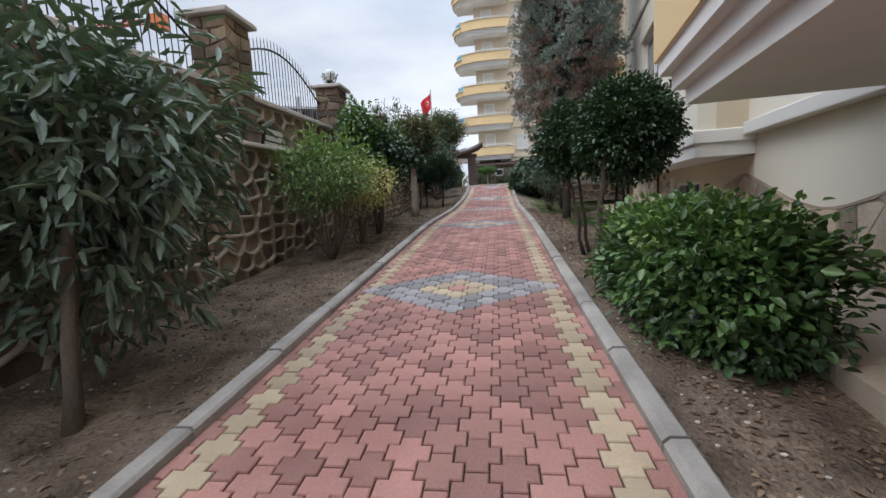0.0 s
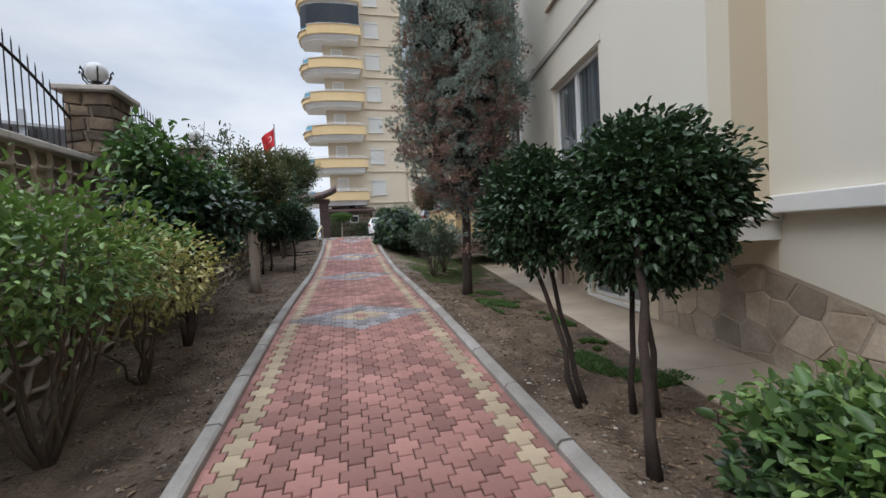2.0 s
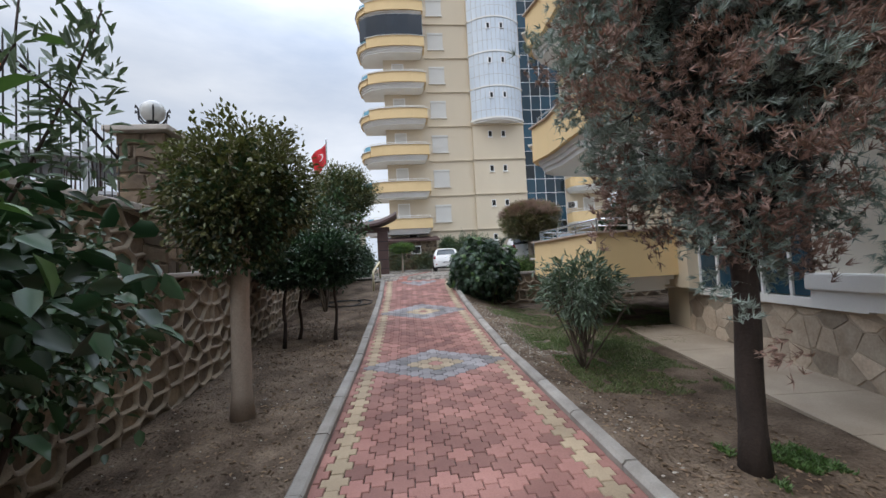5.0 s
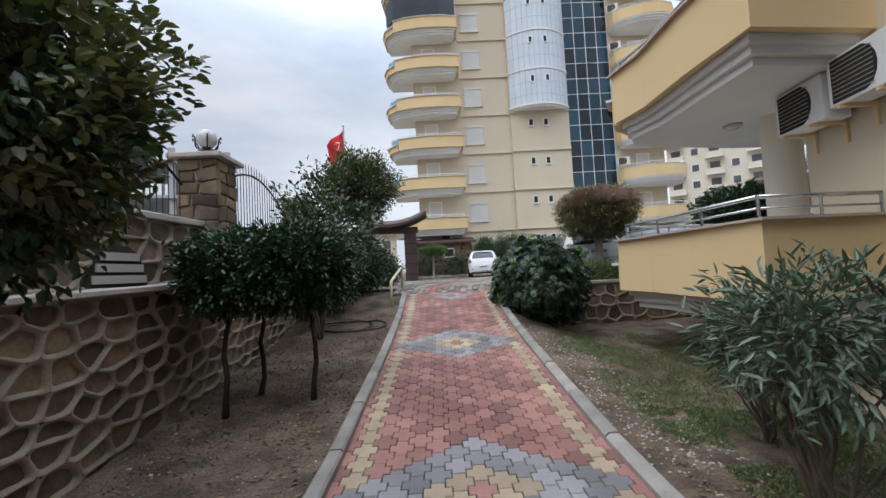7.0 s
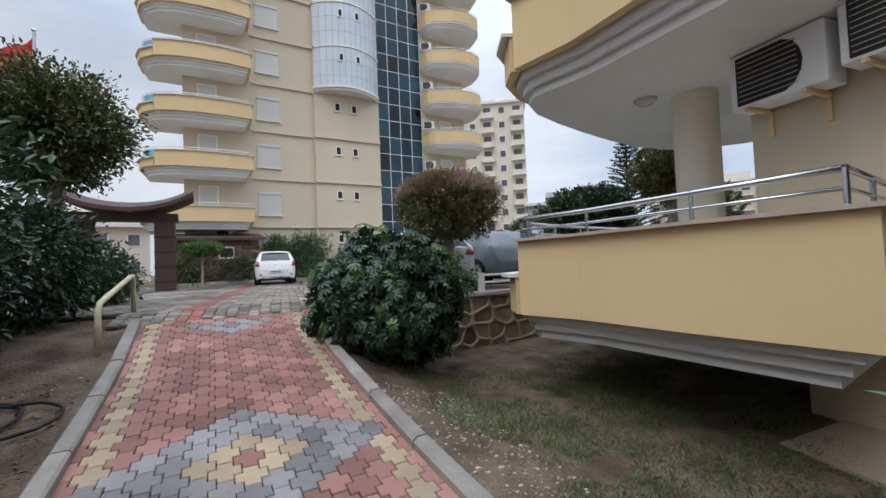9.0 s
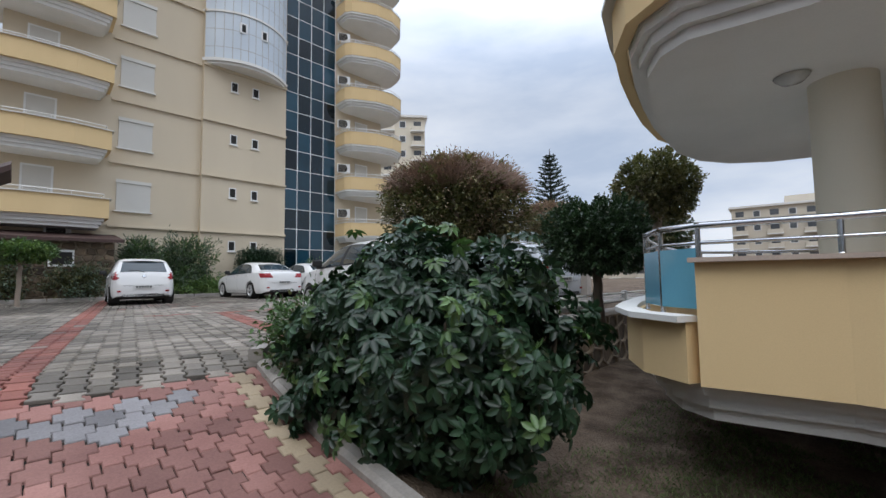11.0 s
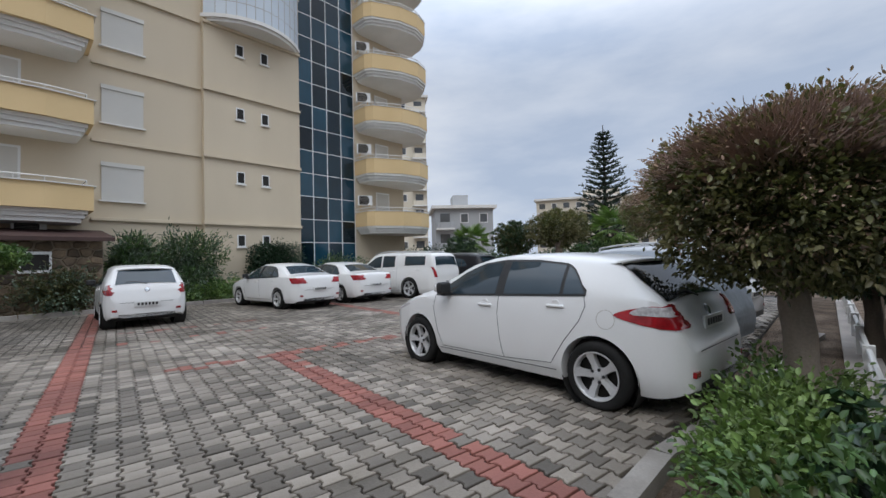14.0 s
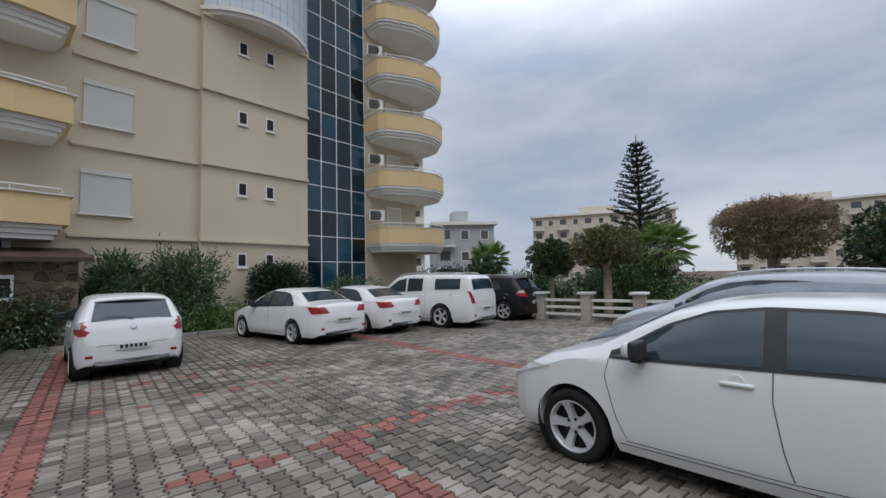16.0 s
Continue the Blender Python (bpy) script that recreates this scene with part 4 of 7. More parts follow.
def crown(name, rng, centre, radii, clumps, per, spread, length, width, material, parent, droop=-0.1, label="", power=2.0, lump=0.18, hollow=0.55, fold=0.22, bend=0.15, seed=0.0):
    p, d = crown_points(rng, centre, radii, clumps, per, spread, power, lump, hollow, seed)
    d = unit(d) + np.array([0, 0, droop])
    side = np.array([0, 0, 1.0]) + rng.normal(size=d.shape) * 0.5
    ln = length * rng.uniform(0.65, 1.25, len(p))
    if hollow >= 0.4:       # the crown is filled with leaves up to its middle
        m = int(clumps * per * 0.35)
        q = unit(rng.normal(size=(m, 3))) * (rng.random(m) ** 0.4 * 0.72)[:, None]
        q *= ((np.abs(unit(q)) ** power).sum(1) ** (-1.0 / power))[:, None]
        p = np.concatenate([p, q * np.array(radii) + np.array(centre)])
        d = np.concatenate([d, rng.normal(size=(m, 3))])
        side = np.concatenate([side, rng.normal(size=(m, 3))])
        ln = np.concatenate([ln, length * rng.uniform(1.0, 1.5, m)])
    return leaf_mesh(name, leaf_arrays(p, d, side, ln, ln * (width / length), fold, bend), material, parent, label)


def limbs(parent, base, tips, r0, r1, material, wob=0.06, name="trunk", rng=None):
    """A stem or limb from base to each tip, tapered and a little crooked."""
    rng = rng or random.Random(3)
    for tip in tips:
        b, t = Vector(base), Vector(tip)
        pts = [b.lerp(t, k / 6) + Vector((rng.uniform(-wob, wob), rng.uniform(-wob, wob), 0)) * (1 if 0 < k < 6 else 0) for k in range(7)]
        part(name, tube(bmesh.new(), pts, r0, 8, [r0 * 1.25] + [r0 + (r1 - r0) * k / 6 for k in range(1, 7)]), material, parent, smooth=True)


def soil_at(x, y):
    return land(x, y) - 0.02


def tree(name, at, label, category="tree", group=""):
    return thing(name, (at[0], at[1], soil_at(*at)), label=label, category=category, group=group)


R = np.random.default_rng(11)
rr = random.Random(4)

# tree with long leaves close to the wall
t = tree("tree", (-2.72, 2.15), "young evergreen tree with long drooping grey-green leaves by the wall")
limbs(t, (-2.72, 2.15, 0.25), [(-2.85, 2.5, 2.0)], 0.055, 0.035, BARK, 0.03)
limbs(t, (-2.83, 2.45, 1.7), [(-3.2, 3.3, 2.7), (-2.4, 2.9, 2.5), (-2.6, 2.2, 3.0), (-3.2, 2.0, 2.6)], 0.025, 0.01, BARK, 0.05, "limb")
crown("crown", R, (-2.95, 2.75, 2.15), (0.95, 0.95, 1.0), 190, 12, 0.10, 0.19, 0.045, GREYGREEN, t, -0.5, lump=0.3)
crown("crown", R, (-3.0, 2.9, 1.2), (0.75, 0.8, 0.6), 45, 9, 0.10, 0.17, 0.045, GREYGREEN, t, -0.5, lump=0.3)

# loose light shrubs by the wall
t = tree("shrub", (-2.95, 7.0), "loose light green shrub with many thin stems", "shrub")
tips = [(-2.95 + rr.uniform(-0.7, 0.7), 7.1 + rr.uniform(-0.7, 0.7), rr.uniform(1.9, 2.8)) for _ in range(15)]
limbs(t, (-2.93, 7.0, 0.62), tips, 0.018, 0.006, BARK, 0.05, "stem", rr)
crown("crown", R, (-2.95, 7.1, 2.25), (0.78, 0.85, 0.62), 190, 16, 0.10, 0.085, 0.036, LIGHT, t, 0.1, lump=0.3, hollow=0.25)
crown("crown", R, (-3.1, 6.8, 2.0), (0.72, 0.8, 0.55), 80, 12, 0.10, 0.08, 0.034, MID, t, 0.0, lump=0.3, hollow=0.25)
t = tree("shrub", (-2.9, 8.5), "shrub with pale yellowed leaves and thin stems", "shrub")
tips = [(-2.85 + rr.uniform(-0.6, 0.6), 8.4 + rr.uniform(-0.6, 0.6), rr.uniform(1.6, 2.3)) for _ in range(8)]
limbs(t, (-2.9, 8.5, 0.75), tips, 0.016, 0.006, BARK, 0.05, "stem", rr)
crown("crown", R, (-2.70, 8.3, 2.05), (0.60, 0.70, 0.48), 170, 14, 0.09, 0.075, 0.034, STRAW, t, 0.0, lump=0.3, hollow=0.3)
crown("crown", R, (-2.95, 8.6, 2.25), (0.55, 0.6, 0.4), 28, 12, 0.09, 0.08, 0.034, LIGHT, t, 0.0, lump=0.3, hollow=0.3)

# broad-leaved small trees
for x, y, cz, sd in ((-2.85, 9.7, 2.78, 1.0), (-3.3, 11.2, 2.55, 2.0)):
    t = tree("tree", (x, y), "small tree with broad dark green leaves and thin dark stems", group="small garden trees")
    limbs(t, (x, y, soil_at(x, y)), [(x + 0.1, y + 0.3, cz - 0.4), (x - 0.25, y + 0.1, cz), (x + 0.3, y + 0.5, cz + 0.1)], 0.042, 0.015, DARKBARK, 0.05, rng=rr)
    crown("crown", R, (x + 0.05, y + 0.3, cz), (0.82, 0.88, 0.50) if sd == 1 else (0.72, 0.8, 0.62), 250 if sd == 1 else 230, 12, 0.12, 0.11 if sd == 1 else 0.075, 0.062 if sd == 1 else 0.042, SCHEF if sd == 1 else DEEP, t, -0.25, lump=0.3, hollow=0.45, seed=sd)
    crown("crown", R, (x + 0.05, y + 0.3, cz + 0.32), (0.55, 0.65, 0.50) if sd == 1 else (0.4, 0.5, 0.8), 90 if sd == 1 else 22, 9, 0.10, 0.12 if sd == 1 else 0.08, 0.066 if sd == 1 else 0.042, MID if sd == 1 else DEEP, t, 0.0, lump=0.4, hollow=0.6, seed=sd)

    if sd == 1:
        limbs(t, (x - 0.2, y, cz), [(x - 0.45, y + 0.1, cz + 1.0)], 0.02, 0.006, DARKBARK, 0.04, "limb", rr)
        crown("crown", R, (x - 0.42, y + 0.05, cz + 0.72), (0.36, 0.4, 0.42), 60, 9, 0.10, 0.12, 0.066, MID, t, 0.0, lump=0.4, hollow=0.5, seed=4.0)
    if sd == 2:
        limbs(t, (x, y, cz - 0.3), [(x + 0.4, y + 0.1, cz + 1.9), (x + 0.75, y + 0.2, cz + 1.8)], 0.014, 0.005, DARKBARK, 0.04, "limb", rr)
        for dx, dy in ((0.36, 0.08), (0.68, 0.18)):
            crown("crown", R, (x + dx, y + dy, cz + 1.15), (0.2, 0.2, 0.8), 34, 8, 0.06, 0.10, 0.028, GREYGREEN, t, 0.3, lump=0.2, hollow=0.1, seed=dx)

# lollipop tree with a pale trunk
t = tree("tree", (-2.75, 13.85), "clipped round tree on a straight pale limewashed trunk")
limbs(t, (-2.75, 13.85, 1.1), [(-2.72, 13.85, 3.3)], 0.115, 0.095, LIMED, 0.012)
limbs(t, (-2.72, 13.85, 2.9), [(-3.1, 13.6, 3.9), (-2.3, 14.2, 3.9), (-2.6, 13.4, 4.2)], 0.05, 0.02, LIMED, 0.04, "limb")
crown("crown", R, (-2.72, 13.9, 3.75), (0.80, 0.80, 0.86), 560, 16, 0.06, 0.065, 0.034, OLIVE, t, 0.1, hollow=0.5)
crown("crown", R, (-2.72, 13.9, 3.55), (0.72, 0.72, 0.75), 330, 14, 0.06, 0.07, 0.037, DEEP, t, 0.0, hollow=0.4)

# clipped box-shaped trees
t = tree("clipped_tree", (-2.75, 17.5), "three thin-stemmed trees clipped into one flat dark hedge", "tree")
for x, y in ((-3.16, 17.1), (-3.03, 17.75), (-2.26, 17.46)):
    limbs(t, (x, y, soil_at(x, y)), [(x + 0.05, y + 0.05, 2.75)], 0.035, 0.025, DARKBARK, 0.035, rng=rr)
crown("crown", R, (-2.72, 17.5, 2.98), (0.90, 0.78, 0.46), 1000, 15, 0.04, 0.065, 0.036, SCHEF, t, 0.0, power=5.0, lump=0.06, hollow=0.6)
# top layer in a lighter green, painting the sheen on the clipped top
crown("crown", R, (-2.72, 17.5, 3.15), (0.90, 0.78, 0.33), 300, 10, 0.04, 0.07, 0.036, DEEP, t, 0.3, power=5.0, lump=0.06, hollow=0.85)

# sapling and the large round tree behind it
t = tree("sapling", (-2.95, 20.3), "tall thin sapling with sparse grey-green leaves", "tree")
limbs(t, (-2.95, 20.3, 1.65), [(-2.85, 20.4, 5.0), (-3.3, 20.5, 4.3), (-2.5, 20.2, 4.1), (-3.1, 20.0, 3.9), (-2.6, 20.7, 3.7)], 0.03, 0.006, BARK, 0.06, rng=rr)
crown("crown", R, (-2.9, 20.35, 3.75), (0.8, 0.8, 1.25), 220, 11, 0.10, 0.12, 0.05, DEEP, t, 0.1, lump=0.4, hollow=0.2)
t = tree("tree", (-3.1, 26.5), "large round-clipped olive green tree with a pale trunk")
limbs(t, (-3.1, 26.5, 2.3), [(-3.1, 26.5, 5.2)], 0.17, 0.13, LIMED, 0.02)
crown("crown", R, (-3.2, 26.5, 5.95), (1.25, 1.25, 1.12), 620, 16, 0.15, 0.10, 0.045, OLIVE, t, 0.1, hollow=0.5)
crown("crown", R, (-3.2, 26.5, 5.8), (1.15, 1.15, 1.0), 420, 14, 0.15, 0.11, 0.05, DEEP, t, 0.0, hollow=0.4)
for x, y, cz, rx, ry, rz, mt in ((-3.3, 22.3, 3.25, 0.85, 0.95, 0.95, SCHEF), (-2.95, 24.2, 3.25, 0.8, 1.0, 0.9, SCHEF), (-4.6, 25.0, 3.3, 0.9, 1.0, 1.0, SCHEF), (-2.75, 27.6, 2.95, 0.7, 1.2, 0.65, DEEP)):
    t = tree("shrub", (x, y), "dense dark green garden shrub beside the railing", "shrub", "dark garden shrubs")
    limbs(t, (x, y, soil_at(x, y)), [(x + rr.uniform(-0.4, 0.4), y + rr.uniform(-0.3, 0.3), cz) for _ in range(4)], 0.035, 0.012, DARKBARK, 0.05, "stem", rr)
    crown("crown", R, (x, y, cz), (rx, ry, rz), 430, 14, 0.11, 0.10, 0.05, mt, t, 0.0, lump=0.25, hollow=0.35, seed=x)

# hedge and round trees on the block's side
t = tree("hedge", (1.95, 4.1), "low clipped hedge of small glossy green leaves beside the path", "hedge")
for k in range(9):
    x, y = 1.4 + 0.35 * rr.random() * 2, 3.15 + 0.28 * k
    limbs(t, (x, y, soil_at(x, y)), [(x + rr.uniform(-0.2, 0.2), y + rr.uniform(-0.2, 0.2), 1.15)], 0.02, 0.008, BARK, 0.04, "stem", rr)
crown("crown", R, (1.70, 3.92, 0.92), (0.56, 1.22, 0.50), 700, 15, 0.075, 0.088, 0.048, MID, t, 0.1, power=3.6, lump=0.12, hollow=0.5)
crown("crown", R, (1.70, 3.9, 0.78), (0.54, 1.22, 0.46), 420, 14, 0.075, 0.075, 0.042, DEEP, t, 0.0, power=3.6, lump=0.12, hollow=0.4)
# lighter leaves on top: the light falling there is put into their colour
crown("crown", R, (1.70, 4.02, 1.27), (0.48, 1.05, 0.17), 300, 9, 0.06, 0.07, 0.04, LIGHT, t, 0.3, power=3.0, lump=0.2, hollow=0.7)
t = tree("clipped_tree", (1.36, 6.65), "small clipped round tree on two thin dark stems", "tree", "clipped round trees")
limbs(t, (1.32, 6.62, soil_at(1.3, 6.6)), [(1.12, 7.1, 2.2)], 0.028, 0.02, DARKBARK, 0.03, rng=rr)
limbs(t, (1.42, 6.7, soil_at(1.4, 6.7)), [(1.28, 7.2, 2.3)], 0.028, 0.02, DARKBARK, 0.03, rng=rr)
crown("crown", R, (1.2, 7.15, 2.48), (0.52, 0.54, 0.56), 480, 15, 0.045, 0.066, 0.035, DEEP, t, -0.1, lump=0.06, hollow=0.45)
crown("crown", R, (1.2, 7.15, 2.48), (0.40, 0.42, 0.45), 120, 15, 0.055, 0.08, 0.042, DEEP, t, -0.1, lump=0.06, hollow=0.3)
t = tree("clipped_tree", (1.85, 6.2), "clipped round evergreen tree with glossy dark leaves on several stems", "tree", "clipped round trees")
for x, y, r in ((1.28, 5.65, 0.045), (1.86, 6.3, 0.03), (1.98, 6.45, 0.028), (1.72, 6.42, 0.028)):
    limbs(t, (x, y, soil_at(x, y)), [(x * 0.5 + 0.88, y * 0.5 + 3.2, 2.3)], r, r * 0.6, DARKBARK, 0.03, rng=rr)
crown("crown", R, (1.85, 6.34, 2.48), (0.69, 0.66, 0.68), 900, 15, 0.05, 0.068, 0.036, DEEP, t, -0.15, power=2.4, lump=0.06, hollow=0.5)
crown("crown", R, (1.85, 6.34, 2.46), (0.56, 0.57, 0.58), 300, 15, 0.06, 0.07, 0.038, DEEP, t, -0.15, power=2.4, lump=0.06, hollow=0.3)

# cedar
t = tree("cedar_tree", (1.92, 12.05), "tall cedar with grey-green and dead rusty brown foliage")
limbs(t, (1.92, 12.05, 0.85), [(1.98, 12.1, 3.4), ], 0.105, 0.09, DARKBARK, 0.02, rng=rr)
limbs(t, (1.98, 12.1, 3.3), [(1.98, 12.15, 9.6)], 0.088, 0.02, DARKBARK, 0.03, rng=rr)
for k in range(26):
    z, a = 3.0 + 0.22 * k, k * 2.4
    w = 1.1 * math.sin(math.pi * min(1, (z - 1.9) / 8.2)) ** 0.6
    limbs(t, (1.98, 12.1, z), [(1.98 + w * math.cos(a), 12.1 + w * math.sin(a), z + 0.55)], 0.03, 0.008, DARKBARK, 0.03, "limb", rr)


def needle_mesh(name, p, d, length, width, material, parent):
    """Fine needles, one slim blade each."""
    n = len(p)
    s = unit(np.cross(d, R.normal(size=d.shape))) * width * 0.5
    v = np.empty((n, 3, 3))
    v[:, 0], v[:, 1], v[:, 2] = p - s, p + s, p + unit(d) * np.broadcast_to(length, n)[:, None]
    me = bpy.data.meshes.new(name)
    me.vertices.add(n * 3)
    me.vertices.foreach_set("co", v.astype(np.float32).reshape(-1))
    me.loops.add(n * 3)
    me.loops.foreach_set("vertex_index", np.arange(n * 3, dtype=np.int32))
    me.polygons.add(n)
    me.polygons.foreach_set("loop_start", (np.arange(n) * 3).astype(np.int32))
    me.update(calc_edges=True)
    return put(name, me, material, parent)


def tufts(centre, radii, clumps, per, material, parent, seed, thin=0.0085, ln=0.075):
    p, d = crown_points(R, centre, radii, clumps, per, 0.075, 2.2, 0.3, 0.45, seed)
    base = np.repeat(unit(R.normal(size=(clumps, 3)) * 0.5 + np.array([0, 0, 0.55])), per, axis=0)
    d = unit(unit(d) * 0.8 + base)
    k = 11
    p2 = np.repeat(p, k, axis=0)
    d2 = np.repeat(d, k, axis=0) + R.normal(size=(len(p) * k, 3)) * 0.45
    return needle_mesh("crown", p2, d2, ln * R.uniform(0.6, 1.3, len(p2)), thin, material, parent)


tufts((1.98, 12.1, 6.3), (1.30, 1.30, 3.55), 1500, 22, NEEDLE, t, 1.0, 0.012, 0.085)
tufts((1.98, 12.1, 4.9), (1.26, 1.26, 2.15), 420, 20, RUST, t, 3.0, 0.012, 0.08)
tufts((1.98, 12.1, 6.1), (1.15, 1.15, 3.2), 200, 20, RUST, t, 5.0, 0.012, 0.08)
# core of near-black needles, painting the crown's inner shade
tufts((1.98, 12.1, 6.2), (0.75, 0.75, 3.1), 420, 18, SHADENEEDLE, t, 7.0, 0.022, 0.11)

# oleanders
for x, y, h, r, n in ((1.82, 15.0, 1.5, 0.60, 150), (2.4, 16.2, 1.12, 0.42, 46)):
    g = soil_at(x, y)
    t = tree("oleander", (x, y), "oleander bush with narrow grey-green leaves on many stems", "shrub", "oleander bushes")
    tips = [(x + rr.uniform(-r, r), y + rr.uniform(-r, r), g + h * rr.uniform(0.7, 1.0)) for _ in range(12)]
    limbs(t, (x, y, g), tips, 0.016, 0.007, BARK, 0.04, "stem", rr)
    crown("crown", R, (x, y, g + h * 0.84), (r * 0.9, r * 0.9, h * 0.3), n, 14, 0.08, 0.13 if n > 100 else 0.19, 0.026 if n > 100 else 0.036, GREYGREEN, t, 0.05, lump=0.3, hollow=0.3)


def palmate(name, centre, radii, clumps, material, parent, size, seed, power=2.3, lump=0.2, hollow=0.8):
    """Rosettes of broad leaflets, spread like fingers."""
    p, d = crown_points(R, centre, radii, clumps, 1, 0.04, power, lump, hollow, seed)
    d = unit(unit(d) * 0.8 + np.array([0, 0, 0.45]))
    a = unit(np.cross(d, R.normal(size=d.shape)))
    b = np.cross(d, a)
    k = 8
    P, D = [], []
    ph = R.uniform(0, 6.28, clumps)
    for i in range(k):
        c = (ph + i * 2 * math.pi / k)[:, None]
        w = a * np.cos(c) + b * np.sin(c)
        P.append(p + w * size * 0.12)
        D.append(w - d * 0.10)
    P, D = np.concatenate(P), np.concatenate(D)
    up = np.tile(d, (k, 1))
    ln = size * R.uniform(0.75, 1.15, len(P))
    return leaf_mesh(name, leaf_arrays(P, D, up, ln, ln * 0.5, 0.12, 0.3), material, parent)


t = tree("schefflera_bush", (1.75, 21.9), "large dense bush of glossy finger-shaped dark green leaves", "shrub")
for k in range(14):
    limbs(t, (1.75 + rr.uniform(-0.4, 0.4), 21.9 + rr.uniform(-0.5, 0.5), 1.5), [(1.75 + rr.uniform(-1, 1), 21.9 + rr.uniform(-1.1, 1.1), rr.uniform(2.3, 3.1))], 0.028, 0.012, BARK, 0.06, "stem", rr)
palmate("crown", (1.75, 21.95, 2.55), (1.02, 1.28, 0.93), 1700, SCHEF, t, 0.095, 1.0)
palmate("crown", (1.75, 21.95, 2.50), (0.85, 1.1, 0.8), 900, SCHEF, t, 0.10, 2.0, hollow=0.6)
palmate("crown", (1.68, 21.88, 2.60), (0.97, 1.2, 0.85), 160, MID, t, 0.09, 3.0, hollow=0.96)
t = tree("hedge", (1.35, 23.1), "small-leaved clipped hedge at the corner of the bed", "hedge")
crown("crown", R, (1.42, 23.05, 2.62), (0.50, 0.62, 0.42), 260, 14, 0.06, 0.055, 0.03, MID, t, 0.1, power=3.2, lump=0.15, hollow=0.5)
crown("crown", R, (1.42, 23.05, 2.55), (0.46, 0.58, 0.38), 130, 12, 0.06, 0.055, 0.03, OLIVE, t, 0.1, power=3.2, lump=0.15, hollow=0.4)
t = tree("hedge", (3.2, 23.3), "low light green hedge along the bed's kerb", "hedge")
crown("crown", R, (3.15, 23.55, 2.56), (1.25, 0.45, 0.36), 420, 14, 0.06, 0.055, 0.03, LIGHT, t, 0.2, power=3.0, lump=0.25, hollow=0.5)
crown("crown", R, (3.15, 23.52, 2.48), (1.2, 0.42, 0.36), 300, 12, 0.06, 0.055, 0.03, MID, t, 0.1, power=3.0, lump=0.25, hollow=0.4)


def lollipop(x, y, z0, cz, rx, rz, mats, label, trunk, r, n=300, leaf=0.07, power=2.4, twigs=0, forks=4):
    t = thing("clipped_tree", (x, y, z0), label=label, category="tree", group="clipped court trees")
    mid = cz - rz * 0.75
    limbs(t, (x, y, z0 - 0.1), [(x, y + 0.02, mid)], r, r * 0.85, trunk, 0.02, rng=rr)
    for k in range(forks):
        a = k * 6.28 / forks + x
        limbs(t, (x, y, mid - 0.12), [(x + rx * 0.6 * math.cos(a), y + rx * 0.6 * math.sin(a), cz)], r * 0.55, r * 0.2, trunk, 0.04, "limb", rr)
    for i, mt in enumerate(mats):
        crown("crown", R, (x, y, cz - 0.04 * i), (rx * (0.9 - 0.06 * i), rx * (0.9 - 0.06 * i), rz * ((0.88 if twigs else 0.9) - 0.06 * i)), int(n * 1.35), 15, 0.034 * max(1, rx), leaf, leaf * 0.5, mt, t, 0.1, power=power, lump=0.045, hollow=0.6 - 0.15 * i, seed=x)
    if twigs:
        crown("crown", R, (x, y, cz + rz * 0.16), (rx * 0.88, rx * 0.88, rz * 0.76), int(n * 1.1), 13, 0.05, leaf * 0.75, leaf * 0.3, DRYLEAF, t, 0.3, label="dry brown leaves", power=power, lump=0.05, hollow=0.8, seed=x)
        bm = bmesh.new()
        for k in range(twigs):
            a, e = rr.uniform(0, 6.28), math.asin(rr.uniform(0.30, 1.0))
            q = Vector((rx * math.cos(e) * math.cos(a), rx * math.cos(e) * math.sin(a), rz * math.sin(e)))
            b = Vector((x, y, cz)) + q * rr.uniform(0.60, 0.82)
            e1 = Vector((x, y, cz)) + q * rr.uniform(0.90, 1.04) + Vector((rr.uniform(-0.11, 0.11), rr.uniform(-0.11, 0.11), rr.uniform(-0.06, 0.04)))
            tube(bm, [b, b.lerp(e1, 0.5) + Vector((rr.uniform(-0.03, 0.03), rr.uniform(-0.03, 0.03), 0)), e1], 0.004, 3, [0.0055, 0.004, 0.0025], False)
        tagged(part("brushwood", bm, TWIG, t, "bare brown clipped twigs"), "bare brown clipped twigs", kind="stuff")
    return t


lollipop(3.85, 23.5, 2.3, 4.22, 1.16, 0.77, (DOME, OLIVE), "dome-clipped tree with bare brown twigs on top and limewashed trunk", LIMED, 0.12, 380, 0.055, 2.6, 6500)
lollipop(7.4, 22.9, 2.3, 3.95, 1.05, 0.78, (DEEP, DEEP), "dark box-clipped tree on a short trunk", BARK, 0.1, 330, 0.08, 4.5)
lollipop(10.6, 22.7, 2.3, 5.4, 1.15, 1.0, (DOME, OLIVE), "round-clipped olive green tree on a tall trunk", LIMED, 0.13, 300, 0.08, 2.2)
lollipop(11.6, 26.4, 2.4, 4.93, 1.22, 0.72, (DOME,), "wide dome-clipped tree with a forked pale trunk", LIMED, 0.13, 330, 0.06, 2.4, 2500, 6)
lollipop(15.0, 33.4, 2.4, 4.75, 0.95, 0.75, (DEEP, OLIVE), "clipped round dark tree by the white fence", LIMED, 0.1, 200, 0.08, 3.0)
lollipop(14.9, 31.2, 2.4, 5.0, 1.3, 0.8, (DOME, OLIVE), "clipped flat-round tree with a thick pale trunk", LIMED, 0.16, 240, 0.08, 2.6)
